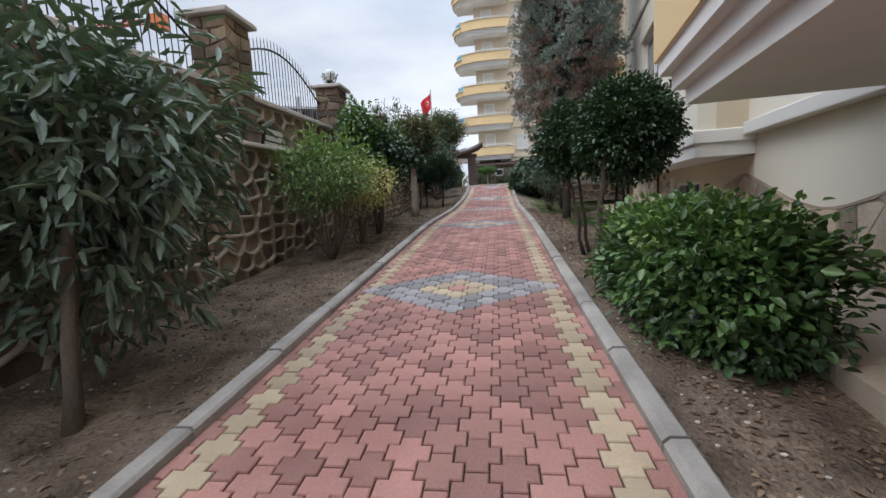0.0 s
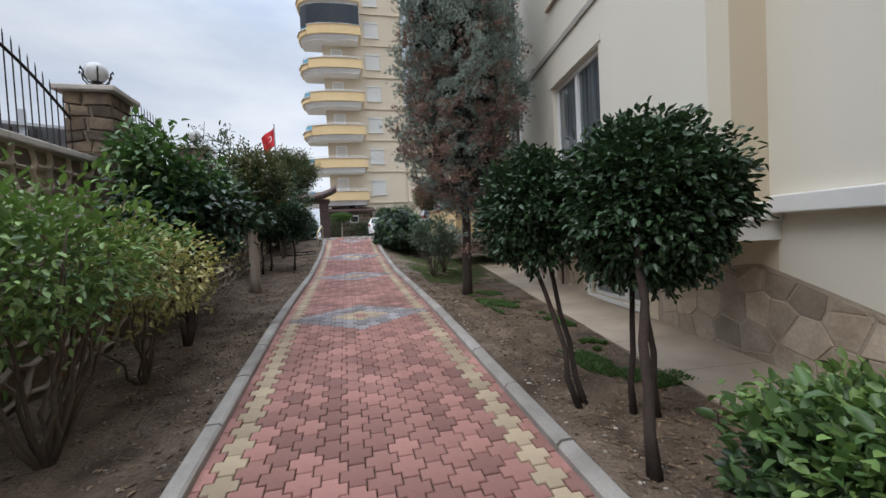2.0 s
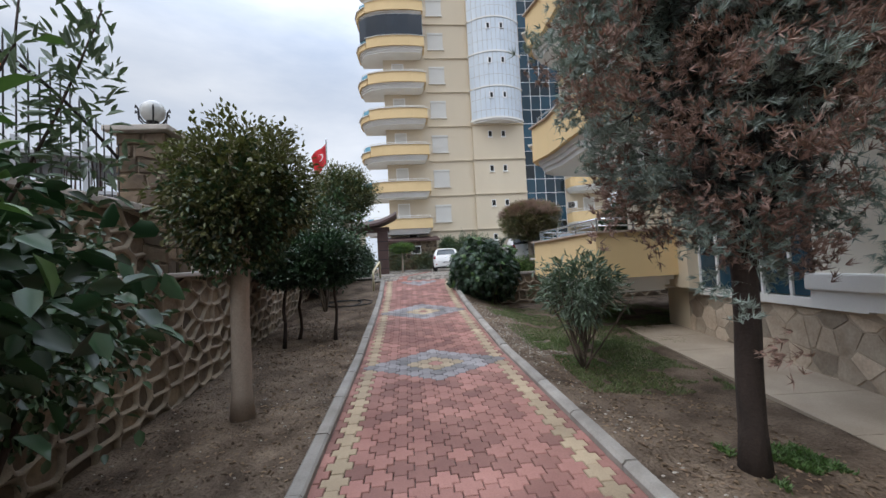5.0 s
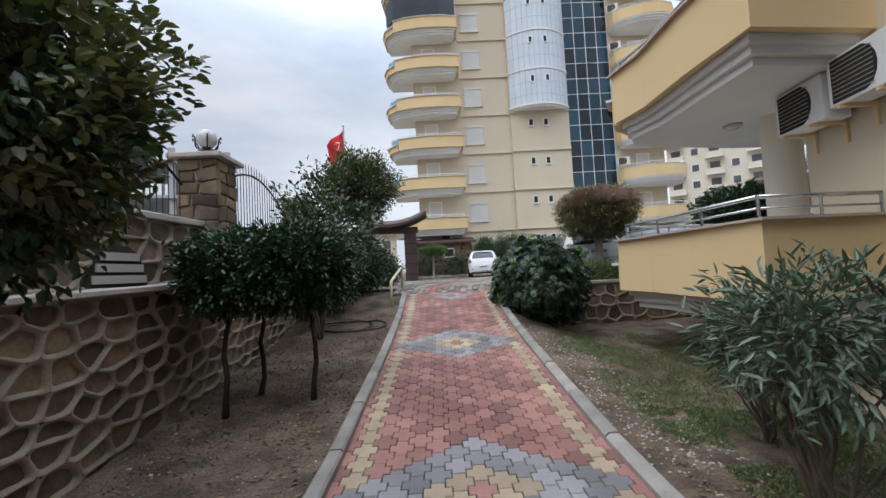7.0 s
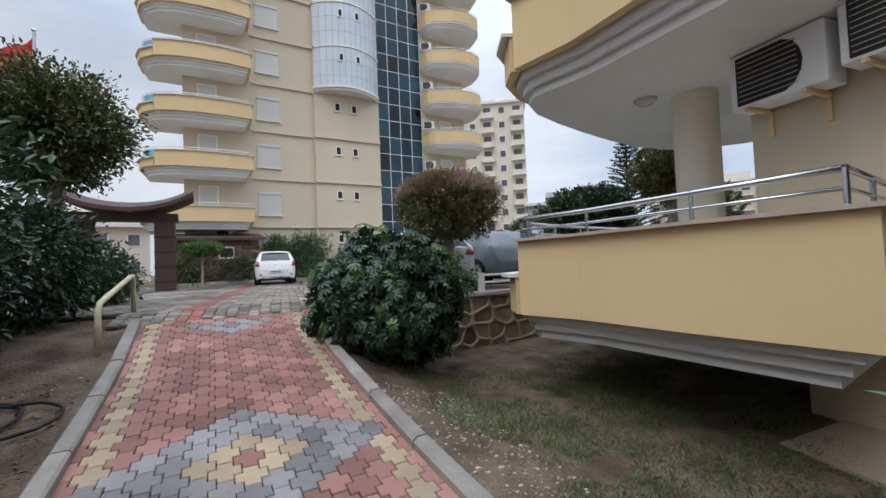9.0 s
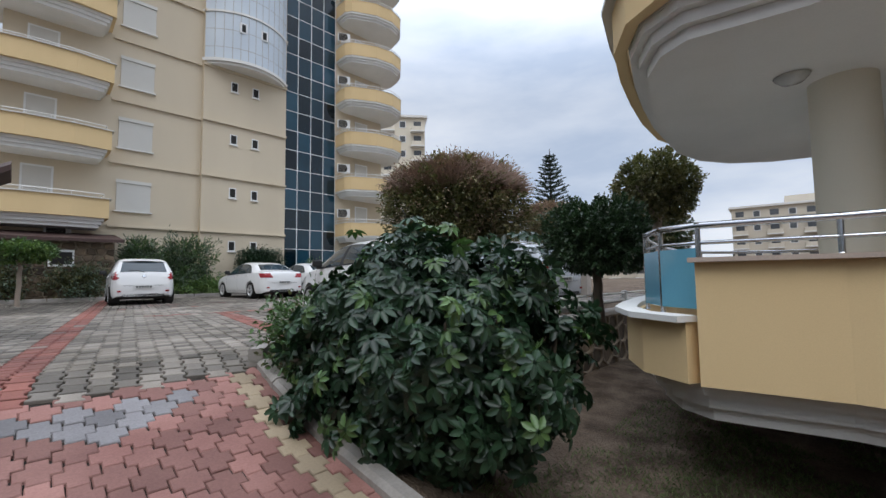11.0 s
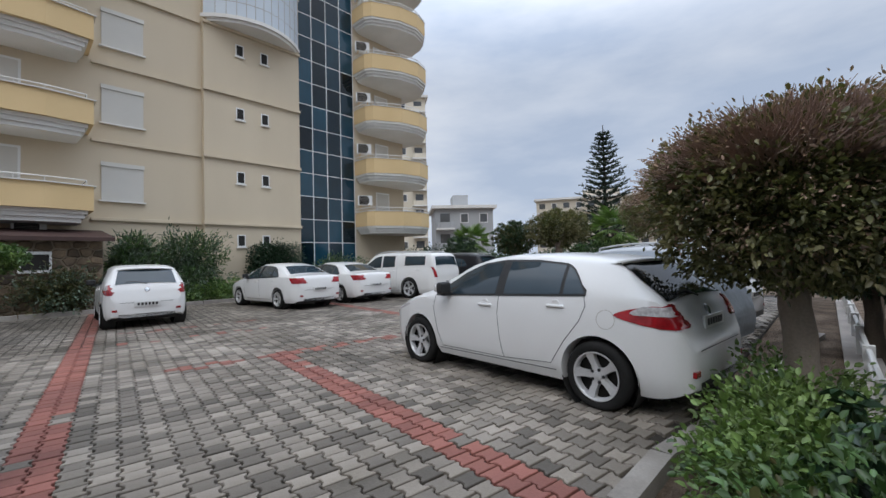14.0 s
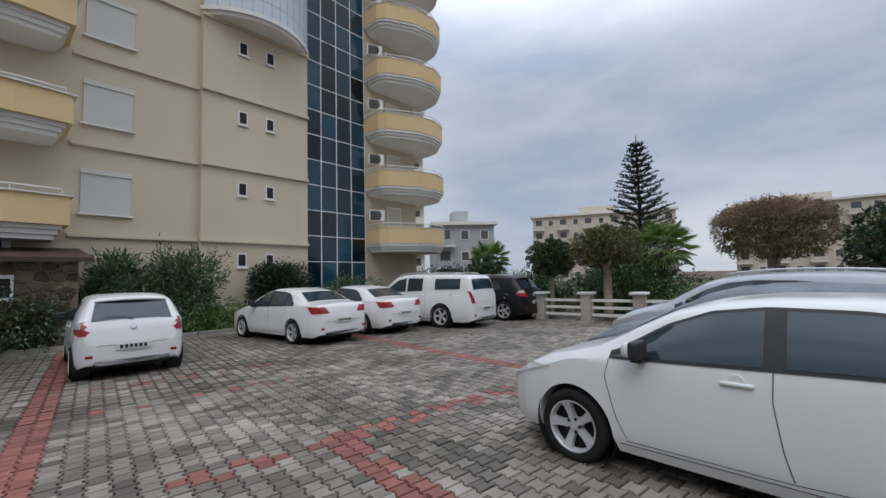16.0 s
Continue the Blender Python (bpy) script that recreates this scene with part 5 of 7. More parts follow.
lollipop(14.9, 36.4, 2.4, 4.2, 0.8, 0.8, (DEEP,), "clipped dark round shrub tree by the court", BARK, 0.08, 160, 0.09, 3.0)
lollipop(-0.75, 37.8, 2.4, 4.15, 0.95, 0.38, (MID, LIGHT), "small umbrella-shaped light green tree", LIMED, 0.07, 150, 0.08, 2.4)
lollipop(14.5, 24.0, 2.4, 4.6, 1.3, 1.1, (DEEP, OLIVE), "round dark green garden tree", BARK, 0.12, 220, 0.09, 2.2)


def planting(x0, x1, y0, y1, z0, z1, mats, label, n=200, leaf=0.11, width=0.03, power=2.2, lump=0.3, name="shrub"):
    t = thing(name, ((x0 + x1) / 2, (y0 + y1) / 2, 2.4), label=label, category="hedge" if name == "hedge" else "shrub")
    for k in range(5):
        x, y = (x0 + x1) / 2 + (x1 - x0) * rr.uniform(-0.3, 0.3), (y0 + y1) / 2
        limbs(t, (x, y, 2.36), [(x + rr.uniform(-0.2, 0.2), y, (z0 + z1) / 2)], 0.03, 0.012, BARK, 0.03, "stem", rr)
    for i, mt in enumerate(mats):
        crown("crown", R, ((x0 + x1) / 2, (y0 + y1) / 2, (z0 + z1) / 2), ((x1 - x0) / 2, (y1 - y0) / 2, (z1 - z0) / 2), n, 14, 0.12, leaf, width, mt, t, 0.15, power=power, lump=lump, hollow=0.5 - 0.15 * i, seed=x0)


planting(2.1, 4.0, 41.2, 42.7, 2.45, 5.0, (GREYGREEN, MID), "tall oleander bush against the tower wall", 180, 0.2, 0.04)
planting(3.5, 6.0, 41.0, 42.6, 2.45, 5.15, (GREYGREEN, MID), "tall oleander bush against the tower wall", 200, 0.2, 0.035)
planting(-2.3, -0.4, 40.35, 40.9, 2.45, 4.0, (OLIVE, GREYGREEN), "dry creeper hanging over the stone hut", 90, 0.10, 0.045)
planting(-0.2, 1.9, 40.3, 40.8, 2.45, 3.9, (OLIVE, GREYGREEN), "dry creeper hanging over the stone hut", 90, 0.10, 0.045)
planting(7.3, 9.5, 41.7, 42.6, 2.42, 4.7, (SCHEF,), "dark square-clipped hedge under small windows", 800, 0.09, 0.05, 8.0, 0.04, "hedge")
planting(4.4, 7.2, 40.6, 41.6, 2.42, 3.2, (LIGHT, MID), "low light green ground shrubs", 150, 0.10, 0.04)
planting(10.0, 13.6, 41.5, 42.6, 2.42, 4.1, (GREYGREEN, MID), "young shrubs in front of the glazed stair", 150, 0.14, 0.04)
planting(13.8, 20.5, 39.2, 40.2, 2.42, 4.55, (SCHEF,), "long dark clipped hedge by the tower", 520, 0.10, 0.05, 8.0, 0.05, "hedge")
planting(15.6, 19.0, 29.0, 33.5, 2.4, 4.4, (MID, DEEP), "mixed shrubs behind the white fence", 330, 0.12, 0.06)
planting(15.6, 19.0, 33.5, 38.5, 2.4, 4.2, (DEEP, MID), "mixed shrubs behind the white fence", 330, 0.12, 0.06)

# conifer with level tiers
t = thing("norfolk_pine", (21.36, 31.8, 2.4), label="tall dark norfolk island pine with level tiered branches", category="tree")
limbs(t, (21.36, 31.8, 2.3), [(21.36, 31.8, 10.8)], 0.16, 0.02, DARKBARK, 0.01, rng=rr)
P, D = [], []
for k in range(26):
    z = 3.6 + 0.265 * k
    w = 1.75 * (1 - (k / 27) ** 1.3) * (0.85 + 0.3 * ((k * 7) % 5) / 4) + 0.12
    for a in np.arange(0, 6.28, 0.9) + k * 0.4:
        e = Vector((21.36 + w * math.cos(a), 31.8 + w * math.sin(a), z + 0.30 * w))
        b = Vector((21.36, 31.8, z))
        limbs(t, b, [e], 0.018, 0.006, DARKBARK, 0.0, "limb", rr) if k % 3 == 0 else None
        for s in np.linspace(0.15, 1.0, int(4 + 14 * w / 2)):
            q = b.lerp(e, s)
            for m in range(5):
                P.append((q.x, q.y, q.z))
                D.append((0.5 * math.cos(a) + rr.uniform(-0.8, 0.8), 0.5 * math.sin(a) + rr.uniform(-0.8, 0.8), 0.4 + rr.uniform(-0.3, 0.4)))
P, D = np.array(P), np.array(D)
leaf_mesh("crown", leaf_arrays(P, D, R.normal(size=D.shape), 0.17, 0.045, 0.1, -0.1), leaf_mat("dark_pine_needles", (0.028, 0.045, 0.032), (0.018, 0.03, 0.024), 0.7), t)


def palm(x, y, h, r, n=26):
    t = thing("palm_tree", (x, y, 2.4), label="fan palm with green fronds on a rough trunk", category="tree", group="palms")
    limbs(t, (x, y, 2.3), [(x + 0.1, y, 2.4 + h)], 0.16, 0.14, DARKBARK, 0.03, rng=rr)
    P, D, U = [], [], []
    for k in range(n):
        a, e = k * 2.399, 1.25 - 2.0 * k / n
        d = Vector((math.cos(a) * math.cos(e), math.sin(a) * math.cos(e), math.sin(e)))
        hub = Vector((x + 0.1, y, 2.4 + h)) + d * r * 0.5
        part("frond_stalk", tube(bmesh.new(), [(x + 0.1, y, 2.4 + h), hub], 0.012, 5), MID, t)
        s = d.cross(Vector((0, 0, 1))).normalized()
        for m in np.linspace(-1.25, 1.25, 15):
            P.append(tuple(hub))
            D.append(tuple(d * math.cos(m) + s * math.sin(m) - Vector((0, 0, 0.15 * abs(m)))))
            U.append(tuple(s.cross(d)))
    leaf_mesh("fronds", leaf_arrays(np.array(P), np.array(D), np.array(U), r * 0.62, 0.045, 0.1, 0.2), LIGHT, t)


palm(17.6, 30.0, 2.6, 1.15)
palm(19.5, 39.5, 2.6, 1.2)

# grass and weeds on the soil, dead leaves
def scatter(name, boxes, n, material, ln, width, label, flat=False, gate=0.0):
    P, D = [], []
    while len(P) < n:
        x0, x1, y0, y1 = boxes[rr.randrange(len(boxes))]
        x, y = rr.uniform(x0, x1), rr.uniform(y0, y1)
        if noise.noise(Vector((x * 1.1, y * 1.1, 4.0))) + 0.4 * noise.noise(Vector((x * 4, y * 4, 1.0))) < gate:
            continue
        P.append((x, y, land(x, y) + (0.006 if flat else -0.005)))
        a = rr.uniform(0, 6.28)
        D.append((math.cos(a), math.sin(a), rr.uniform(0.02, 0.3)) if flat else (0.7 * math.cos(a), 0.7 * math.sin(a), 1.0))
    P, D = np.array(P), np.array(D)
    side = np.array([[0, 0, 1.0]]) + R.normal(size=D.shape) * (0.25 if flat else 0.8)
    ob = leaf_mesh(name, leaf_arrays(P, D, side, ln * R.uniform(0.5, 1.3, len(P)), width, 0.15, 0.25), material, None)
    return tagged(ob, label, name.replace("_", " "), kind="stuff")


scatter("grass", [(1.9, 2.75, 7.2, 12.5), (2.15, 2.75, 7.0, 11.0), (2.3, 2.75, 6.8, 10.0)], 15000, WEED, 0.06, 0.014, "small green weeds on the soil by the block", gate=0.08)
scatter("grass", [(1.4, 5.8, 16.2, 20.6), (1.5, 3.5, 14.0, 17.0), (1.6, 6.5, 16.5, 21.5)], 36000, GRASS, 0.05, 0.008, "thin patchy grass in the garden", gate=-0.25)
DRY = leaf_mat("dry_leaf", (0.22, 0.15, 0.095), (0.12, 0.08, 0.052), 0.8, 0.5, 0.05)
scatter("fallen_leaves", [(-3.7, -1.75, 1.0, 22.0), (1.1, 2.9, 1.5, 16.0)], 9500, DRY, 0.055, 0.024, "scattered dry brown fallen leaves", True, -0.3)
PALECHIP = mat("pale_pebbles", (0.42, 0.38, 0.33), (0.28, 0.25, 0.21), 3.0, 0.9, 0.2, rnd="island", amt=0.4)
bm = bmesh.new()
for k in range(1500):
    x, y = (rr.uniform(1.0, 1.9), rr.uniform(15.5, 20.5)) if k % 2 else (rr.uniform(1.05, 1.5) if k % 4 else rr.uniform(-3.7, -1.8), rr.uniform(1.5, 18))
    s = rr.uniform(0.006, 0.018)
    bmesh.ops.create_icosphere(bm, subdivisions=1, radius=1, matrix=Matrix.Translation((x, y, land(x, y) + s * 0.3)) @ Matrix.Diagonal((s * rr.uniform(0.8, 1.5), s, s * 0.6, 1))) if k < 1400 else None
ob = tagged(part("pebbles", bm, PALECHIP), "small pale pebbles on the soil beside the kerbs", "pebbles", kind="stuff")

CLOD = mat("soil_clod", (0.165, 0.122, 0.09), (0.11, 0.08, 0.06), 3.0, 1.0, 0.5, rnd="island", amt=0.4, fine=60, grain=0.4, spec=0.1)
bm = bmesh.new()
for k in range(1800):
    x, y = (rr.uniform(-3.7, -1.75), rr.uniform(1.0, 21)) if k % 5 else (rr.uniform(1.05, 2.8), rr.uniform(1.5, 15))
    q = rr.uniform(0.006, 0.02)
    bmesh.ops.create_icosphere(bm, subdivisions=1, radius=1, matrix=Matrix.Translation((x, y, land(x, y) + q * 0.15)) @ Euler((rr.random() * 3, rr.random() * 3, 0)).to_matrix().to_4x4() @ Matrix.Diagonal((q * rr.uniform(0.8, 1.6), q, q * 0.7, 1)))
tagged(part("soil_clods", bm, CLOD), "small clods of dry brown soil", "soil", kind="stuff")

# ---------- parked cars ----------
def paint(name, c, rough=0.25):
    return mat(name, c, tuple(v * 0.94 for v in c), 0.8, rough, 0, grain=0.02, spec=0.4, coat=0.35)


WHITE_CAR = paint("white_car_paint", (0.76, 0.755, 0.74), 0.2)
SILVER_CAR = paint("silver_car_paint", (0.45, 0.47, 0.50))
BLACK_CAR = mat("black_car_paint", (0.012, 0.012, 0.014), (0.010, 0.010, 0.011), 0.8, 0.3, 0, grain=0.02, spec=0.25)
TYRE = mat("tyre_rubber", (0.014, 0.014, 0.0135), (0.024, 0.023, 0.022), 5.0, 0.9, 0.2, grain=0.2, spec=0.2)
ALLOY = mat("alloy_rim", (0.62, 0.62, 0.62), (0.52, 0.52, 0.52), 3.0, 0.35, 0, metal=0.35, grain=0.08)
BLACKPLASTIC = mat("black_plastic", (0.022, 0.022, 0.023), (0.03, 0.03, 0.03), 4.0, 0.55, 0.05)
SEAM = mat("door_gap", (0.10, 0.10, 0.10), (0.08, 0.08, 0.08), 4.0, 0.7, 0)
# the bluish base colour stands in for sky reflected in the windows
CARGLASS = glass_mat("sky_blue_car_glass", (0.030, 0.050, 0.065), 0.02, coat=0.3)
REARGLASS = glass_mat("tinted_rear_glass", (0.006, 0.007, 0.008), 0.05, coat=0.0)
REARGLASS.node_tree.nodes["Principled BSDF"].inputs["Specular IOR Level"].default_value = 0.2
REDLIGHT = mat("red_lamp", (0.40, 0.012, 0.018), (0.20, 0.008, 0.012), 9.0, 0.12, 0, grain=0.15, coat=0.8)
CLEARLIGHT = mat("clear_lamp", (0.62, 0.60, 0.60), (0.35, 0.33, 0.33), 22.0, 0.1, 0, grain=0.3, coat=0.8)
PLATE = mat("number_plate", (0.70, 0.70, 0.68), (0.64, 0.64, 0.62), 4.0, 0.5, 0)


def wheel(parent, x, y, r, side, spokes=5):
    """side: -1 for the left of the car."""
    w = 0.205
    m = pose(x, y, r, 0, 90 * side, 0)
    bm = lathe(bmesh.new(), [(r * 0.69, -w / 2), (r * 0.9, -w / 2), (r * 0.985, -w / 2 + 0.03), (r, 0), (r * 0.985, w / 2 - 0.03), (r * 0.93, w / 2 - 0.004), (r * 0.86, w / 2 + 0.002), (r * 0.72, w / 2 - 0.004), (r * 0.69, w / 2 - 0.02), (r * 0.69, -w / 2)], sides=48, caps=False)
    bmesh.ops.transform(bm, matrix=m, verts=bm.verts)
    ty = part("tyre", bm, TYRE, parent, local=True, smooth=True)
    bm = lathe(bmesh.new(), [(0.01, -0.02), (r * 0.69, -0.02), (r * 0.69, 0.0)], sides=28)
    bmesh.ops.transform(bm, matrix=m, verts=bm.verts)
    part("brake", bm, DARK, ty, local=True)
    bm = bmesh.new()
    lathe(bm, [(r * 0.62, w / 2 - 0.06), (r * 0.66, w / 2 - 0.02), (r * 0.70, w / 2 - 0.010), (r * 0.705, w / 2 + 0.002), (r * 0.672, w / 2 + 0.001), (r * 0.645, w / 2 - 0.012), (r * 0.62, w / 2 - 0.06)], sides=48, caps=False)
    lathe(bm, [(r * 0.24, w / 2 - 0.08), (r * 0.23, w / 2 - 0.04), (r * 0.20, w / 2 - 0.034), (r * 0.13, w / 2 - 0.034), (r * 0.12, w / 2 - 0.024), (0.001, w / 2 - 0.02)], sides=24, caps=False)
    for k in range(spokes):
        q = Matrix.Rotation(k * 2 * math.pi / spokes + 0.3, 4, "Z")
        outline = [(0.16, 0.115), (0.32, 0.10), (0.50, 0.115), (0.66, 0.165)]
        o = [(p, -s) for p, s in outline] + [(p, s) for p, s in reversed(outline)]
        dish = lambda p: w / 2 - 0.036 + 0.030 * max(0.0, (p - 0.2) / 0.46) ** 1.4
        lo = [bm.verts.new(q @ Vector((p * r, s * r, dish(p) - 0.045))) for p, s in o]
        hi = [bm.verts.new(q @ Vector((p * r, s * r * 0.86, dish(p)))) for p, s in o]
        n = len(o)
        for i in range(3):
            bm.faces.new((hi[i], hi[i + 1], hi[n - 2 - i], hi[n - 1 - i]))
        for i in range(n):
            bm.faces.new((lo[i], lo[(i + 1) % n], hi[(i + 1) % n], hi[i]))
    bmesh.ops.transform(bm, matrix=m, verts=bm.verts)
    part("rim", bm, ALLOY, ty, "spoked alloy rim", True)
    for k in range(5):
        c = k * 2 * math.pi / 5 + 0.3 + math.pi / 5
        bm = lathe(bmesh.new(), [(0.016, -0.004), (0.016, 0.006), (0.001, 0.007)], (r * 0.185 * math.cos(c), r * 0.185 * math.sin(c), w / 2 - 0.034), 8)
        bmesh.ops.transform(bm, matrix=m, verts=bm.verts)
        part("wheel_nut", bm, BLACKPLASTIC, ty, local=True)


def car(name, label, at, rz, L, W, wb, ro, top, belt, panes, split, paintwork, r=0.315, roof=0.70, rear=None, screen=None, lamp=None, plate=0.66, rails=False, covered=False, hatch=False, group="parked cars"):
    """Local: y from the rear bumper to the nose, x to the right.
    top: the middle line from tail to nose; belt: the shoulder line; panes: side windows as outlines (y, z);
    split: y of the door seams; rear, screen: spans of y of the end windows; lamp: tail lamp as (z0, z1, reach, inner x)."""
    c = thing(name, at, rz, label, "car", group)
    grid = np.linspace(-0.3, L + 0.3, 400)
    line = np.interp(grid, [p[0] for p in top], [p[1] for p in top])
    ker = np.exp(-0.5 * (np.arange(-30, 31) * (grid[1] - grid[0]) / 0.045) ** 2)
    soft = np.convolve(np.pad(line, 30, mode="edge"), ker / ker.sum(), mode="valid")
    T = lambda y: float(np.interp(y, grid, soft))
    B = lambda y: float(np.interp(y, [p[0] for p in belt], [p[1] for p in belt]))
    plan = lambda y: W / 2 * float(np.interp(y, [0, 0.03, 0.10, 0.25, 0.6, 1.2, L - 1.1, L - 0.6, L - 0.3, L - 0.12, L - 0.03, L], [0.70, 0.80, 0.885, 0.95, 0.985, 1, 1, 0.975, 0.91, 0.80, 0.66, 0.55]))
    axles = (ro, ro + wb)
    ra = r + 0.05

    def section(y):
        """Half a cross section from the sill up to the roof's middle, as (x, z), z rising."""
        t, half = T(y), plan(y)
        b = min(B(y), t - 0.05)
        cab = min(1.0, max(0.0, (t - b - 0.05) / 0.38))
        low = 0.20 + 0.10 * max(0, 1 - y / 0.35) ** 2 + 0.04 * max(0, 1 - (L - y) / 0.3)
        for a in axles:
            if abs(y - a) < ra:
                low = max(low, r + math.sqrt(ra * ra - (y - a) ** 2))
        low = min(low, b - 0.05)
        res = []
        for k in range(9):
            z = low + (b - low) * k / 8
            f = (z - 0.58) / 0.42
            x = half * (1 - (0.045 if f > 0 else 0.05) * abs(f) ** 2.2)
            if z < 0.30:
                x -= 0.03 * (0.30 - z) / 0.10
            res.append((x, z))
        xb = res[-1][0]
        xg, zg = xb * (1 - cab) * 0.93 + W / 2 * roof * cab * (half / (W / 2)) ** 0.6, b + (t - b) * (0.45 + 0.35 * cab)
        xg = min(xg, xb - 0.01)
        for k in range(1, 5):
            f = k / 4
            res.append((xb + (xg - xb) * f + 0.018 * cab * math.sin(math.pi * f), b + (zg - b) * f))
        ctl, end = (xg - (xb - xg) * 0.25 * cab - 0.01, t - (0.016 if cab > 0.5 else 0.03) * 1.0), (xg * 0.62, t - 0.010)
        for k in range(1, 7):
            f = k / 6
            res.append(((1 - f) ** 2 * xg + 2 * f * (1 - f) * ctl[0] + f * f * end[0], (1 - f) ** 2 * zg + 2 * f * (1 - f) * ctl[1] + f * f * end[1]))
        return res + [(xg * 0.3, t - 0.002), (0.0, t)]

    ys = sorted(set([round(v, 3) for v in np.linspace(0, L, 110)] + [round(a + ra * math.cos(k), 3) for a in axles for k in np.linspace(0, math.pi, 29)] + [0.012, 0.03, 0.06, L - 0.012, L - 0.03, L - 0.06]))
    bm, rows = bmesh.new(), []
    for y in ys:
        s = section(y)
        s = [(0, 0.26), (s[0][0] * 0.8, max(0.26, s[0][1] if s[0][1] > 0.4 else 0.26))] + s
        rows.append([bm.verts.new((x, y, z)) for x, z in s] + [bm.verts.new((-x, y, z)) for x, z in reversed(s[1:-1])])
    n = len(rows[0])
    for a, b in zip(rows, rows[1:]):
        for k in range(n):
            bm.faces.new((a[k], a[(k + 1) % n], b[(k + 1) % n], b[k]))
    bm.faces.new(rows[0][::-1])
    bm.faces.new(rows[-1])
    if covered:
        for v in bm.verts:
            q = noise.noise(v.co * 3.0) * 0.03 + noise.noise(v.co * 9.0) * 0.012
            v.co += Vector((q * (1 if v.co.x > 0 else -1), q, q * 0.5))
    body = part("body", bm, paintwork, c, local=True, smooth=True)
    body.data.set_sharp_from_angle(angle=radians(42))
    part("underside", cube(bmesh.new(), -W * 0.40, W * 0.40, 0.25, L - 0.3, 0.17, 0.60), DARK, c, local=True)
    for a in axles:
        for s in (-1, 1):
            wheel(c, s * (W / 2 - 0.105), a, r, s)
            q = lathe(bmesh.new(), [(ra + 0.012, 0), (ra + 0.012, 0.24), (0.01, 0.24)], sides=32, caps=False)
            bmesh.ops.transform(q, matrix=pose(s * (W / 2 - 0.035), a, r, 0, -90 * s, 0), verts=q.verts)
            part("wheel_well", q, DARK, c, local=True)
    if covered:
        return c

    def X(y, z):
        s = section(y)
        return float(np.interp(z, [p[1] for p in s], [p[0] for p in s]))

    def pane(nm, o, material, side, off, label="", grow=0.0):
        """A window in the side: o lists (y, z) round a quadrilateral or longer outline, split into a lower and an upper line."""
        lowl, upl = o
        y0, y1 = lowl[0][0] - grow, lowl[-1][0] + grow
        zl = lambda y: float(np.interp(y, [p[0] for p in lowl], [p[1] for p in lowl])) - grow
        zu = lambda y: float(np.interp(y, [p[0] for p in upl], [p[1] for p in upl])) + grow
        bm, g = bmesh.new(), []
        for y in np.linspace(y0, y1, 40):
            a, b = zl(y), max(zu(y), zl(y) + 0.004)
            g.append([bm.verts.new((side * (X(y, a + (b - a) * k / 10) + off), y, a + (b - a) * k / 10)) for k in range(11)])
        for p, q in zip(g, g[1:]):
            for k in range(10):
                bm.faces.new((p[k], p[k + 1], q[k + 1], q[k]))
        return part(nm, bm, material, body, label, True, True)

    def seam(nm, pts, side, rad=0.004, material=None):
        dense = [(pts[i][0] + (pts[i + 1][0] - pts[i][0]) * k / 6, pts[i][1] + (pts[i + 1][1] - pts[i][1]) * k / 6) for i in range(len(pts) - 1) for k in range(6)] + [pts[-1]]
        part(nm, tube(bmesh.new(), [(side * X(y, z), y, z) for y, z in dense], rad, 4), material or SEAM, body, local=True)

    for side in (-1, 1):
        for o in panes if r > 0.37 else ():
            pane("window_seal", o, BLACKPLASTIC, side, 0.006, "black window seal", 0.02)
        if r < 0.37:
            pane("window_band", (panes[0][0][:1] + panes[-1][0][-1:], sorted({p for o in panes for p in o[1]})), BLACKPLASTIC, side, 0.006, "black window surround", 0.022)
        for o in panes:
            pane("side_window", o, CARGLASS, side, 0.010, "dark side window with the sky's blue painted in")
        for pts in split:
            seam("door_seam", pts, side)
        hy = [split[0][0][0] + 0.20, panes[0][0][0][0] + 0.30]
        for y in hy:
            z = B(y) - 0.10
            x = X(y, z)
            h = cube(bmesh.new(), side * x - 0.022, side * x + 0.022, y - 0.10, y + 0.10, z - 0.018, z + 0.014, bevel=0.013)
            part("door_handle", h, paintwork, body, local=True, smooth=True)
            part("handle_cup", lathe(bmesh.new(), [(0.05, -0.002), (0.045, 0.003), (0.001, 0.004)], sides=16), paintwork, body, local=True).matrix_parent_inverse = pose(side * X(y, z + 0.018), y, z + 0.018, 0, 90 * side, 0)
        ym = panes[-1][0][-1][0] - 0.26
        z = B(ym) + 0.005
        x = X(ym, z)
        bm = cube(bmesh.new(), side * (x + 0.12) - 0.09, side * (x + 0.12) + 0.09, ym + 0.0, ym + 0.10, z + 0.04, z + 0.16, bevel=0.04)
        part("wing_mirror", bm, paintwork, body, "painted wing mirror", True, True)
        bm = cube(bmesh.new(), side * (x + 0.12) - 0.098, side * (x + 0.12) + 0.098, ym - 0.05, ym + 0.04, z + 0.03, z + 0.172, bevel=0.03)
        part("mirror_base", cube(bm, side * (x + 0.05) - 0.07, side * (x + 0.05) + 0.07, ym - 0.03, ym + 0.06, z - 0.005, z + 0.045, bevel=0.012), BLACKPLASTIC, body, "black mirror housing", True)
        pane("head_lamp", ([(L - 0.62, 0.80), (L - 0.30, 0.70), (L - 0.10, 0.60)], [(L - 0.62, 0.81), (L - 0.35, 0.80), (L - 0.10, 0.70)]), CLEARLIGHT, side, 0.004, "clear headlamp")
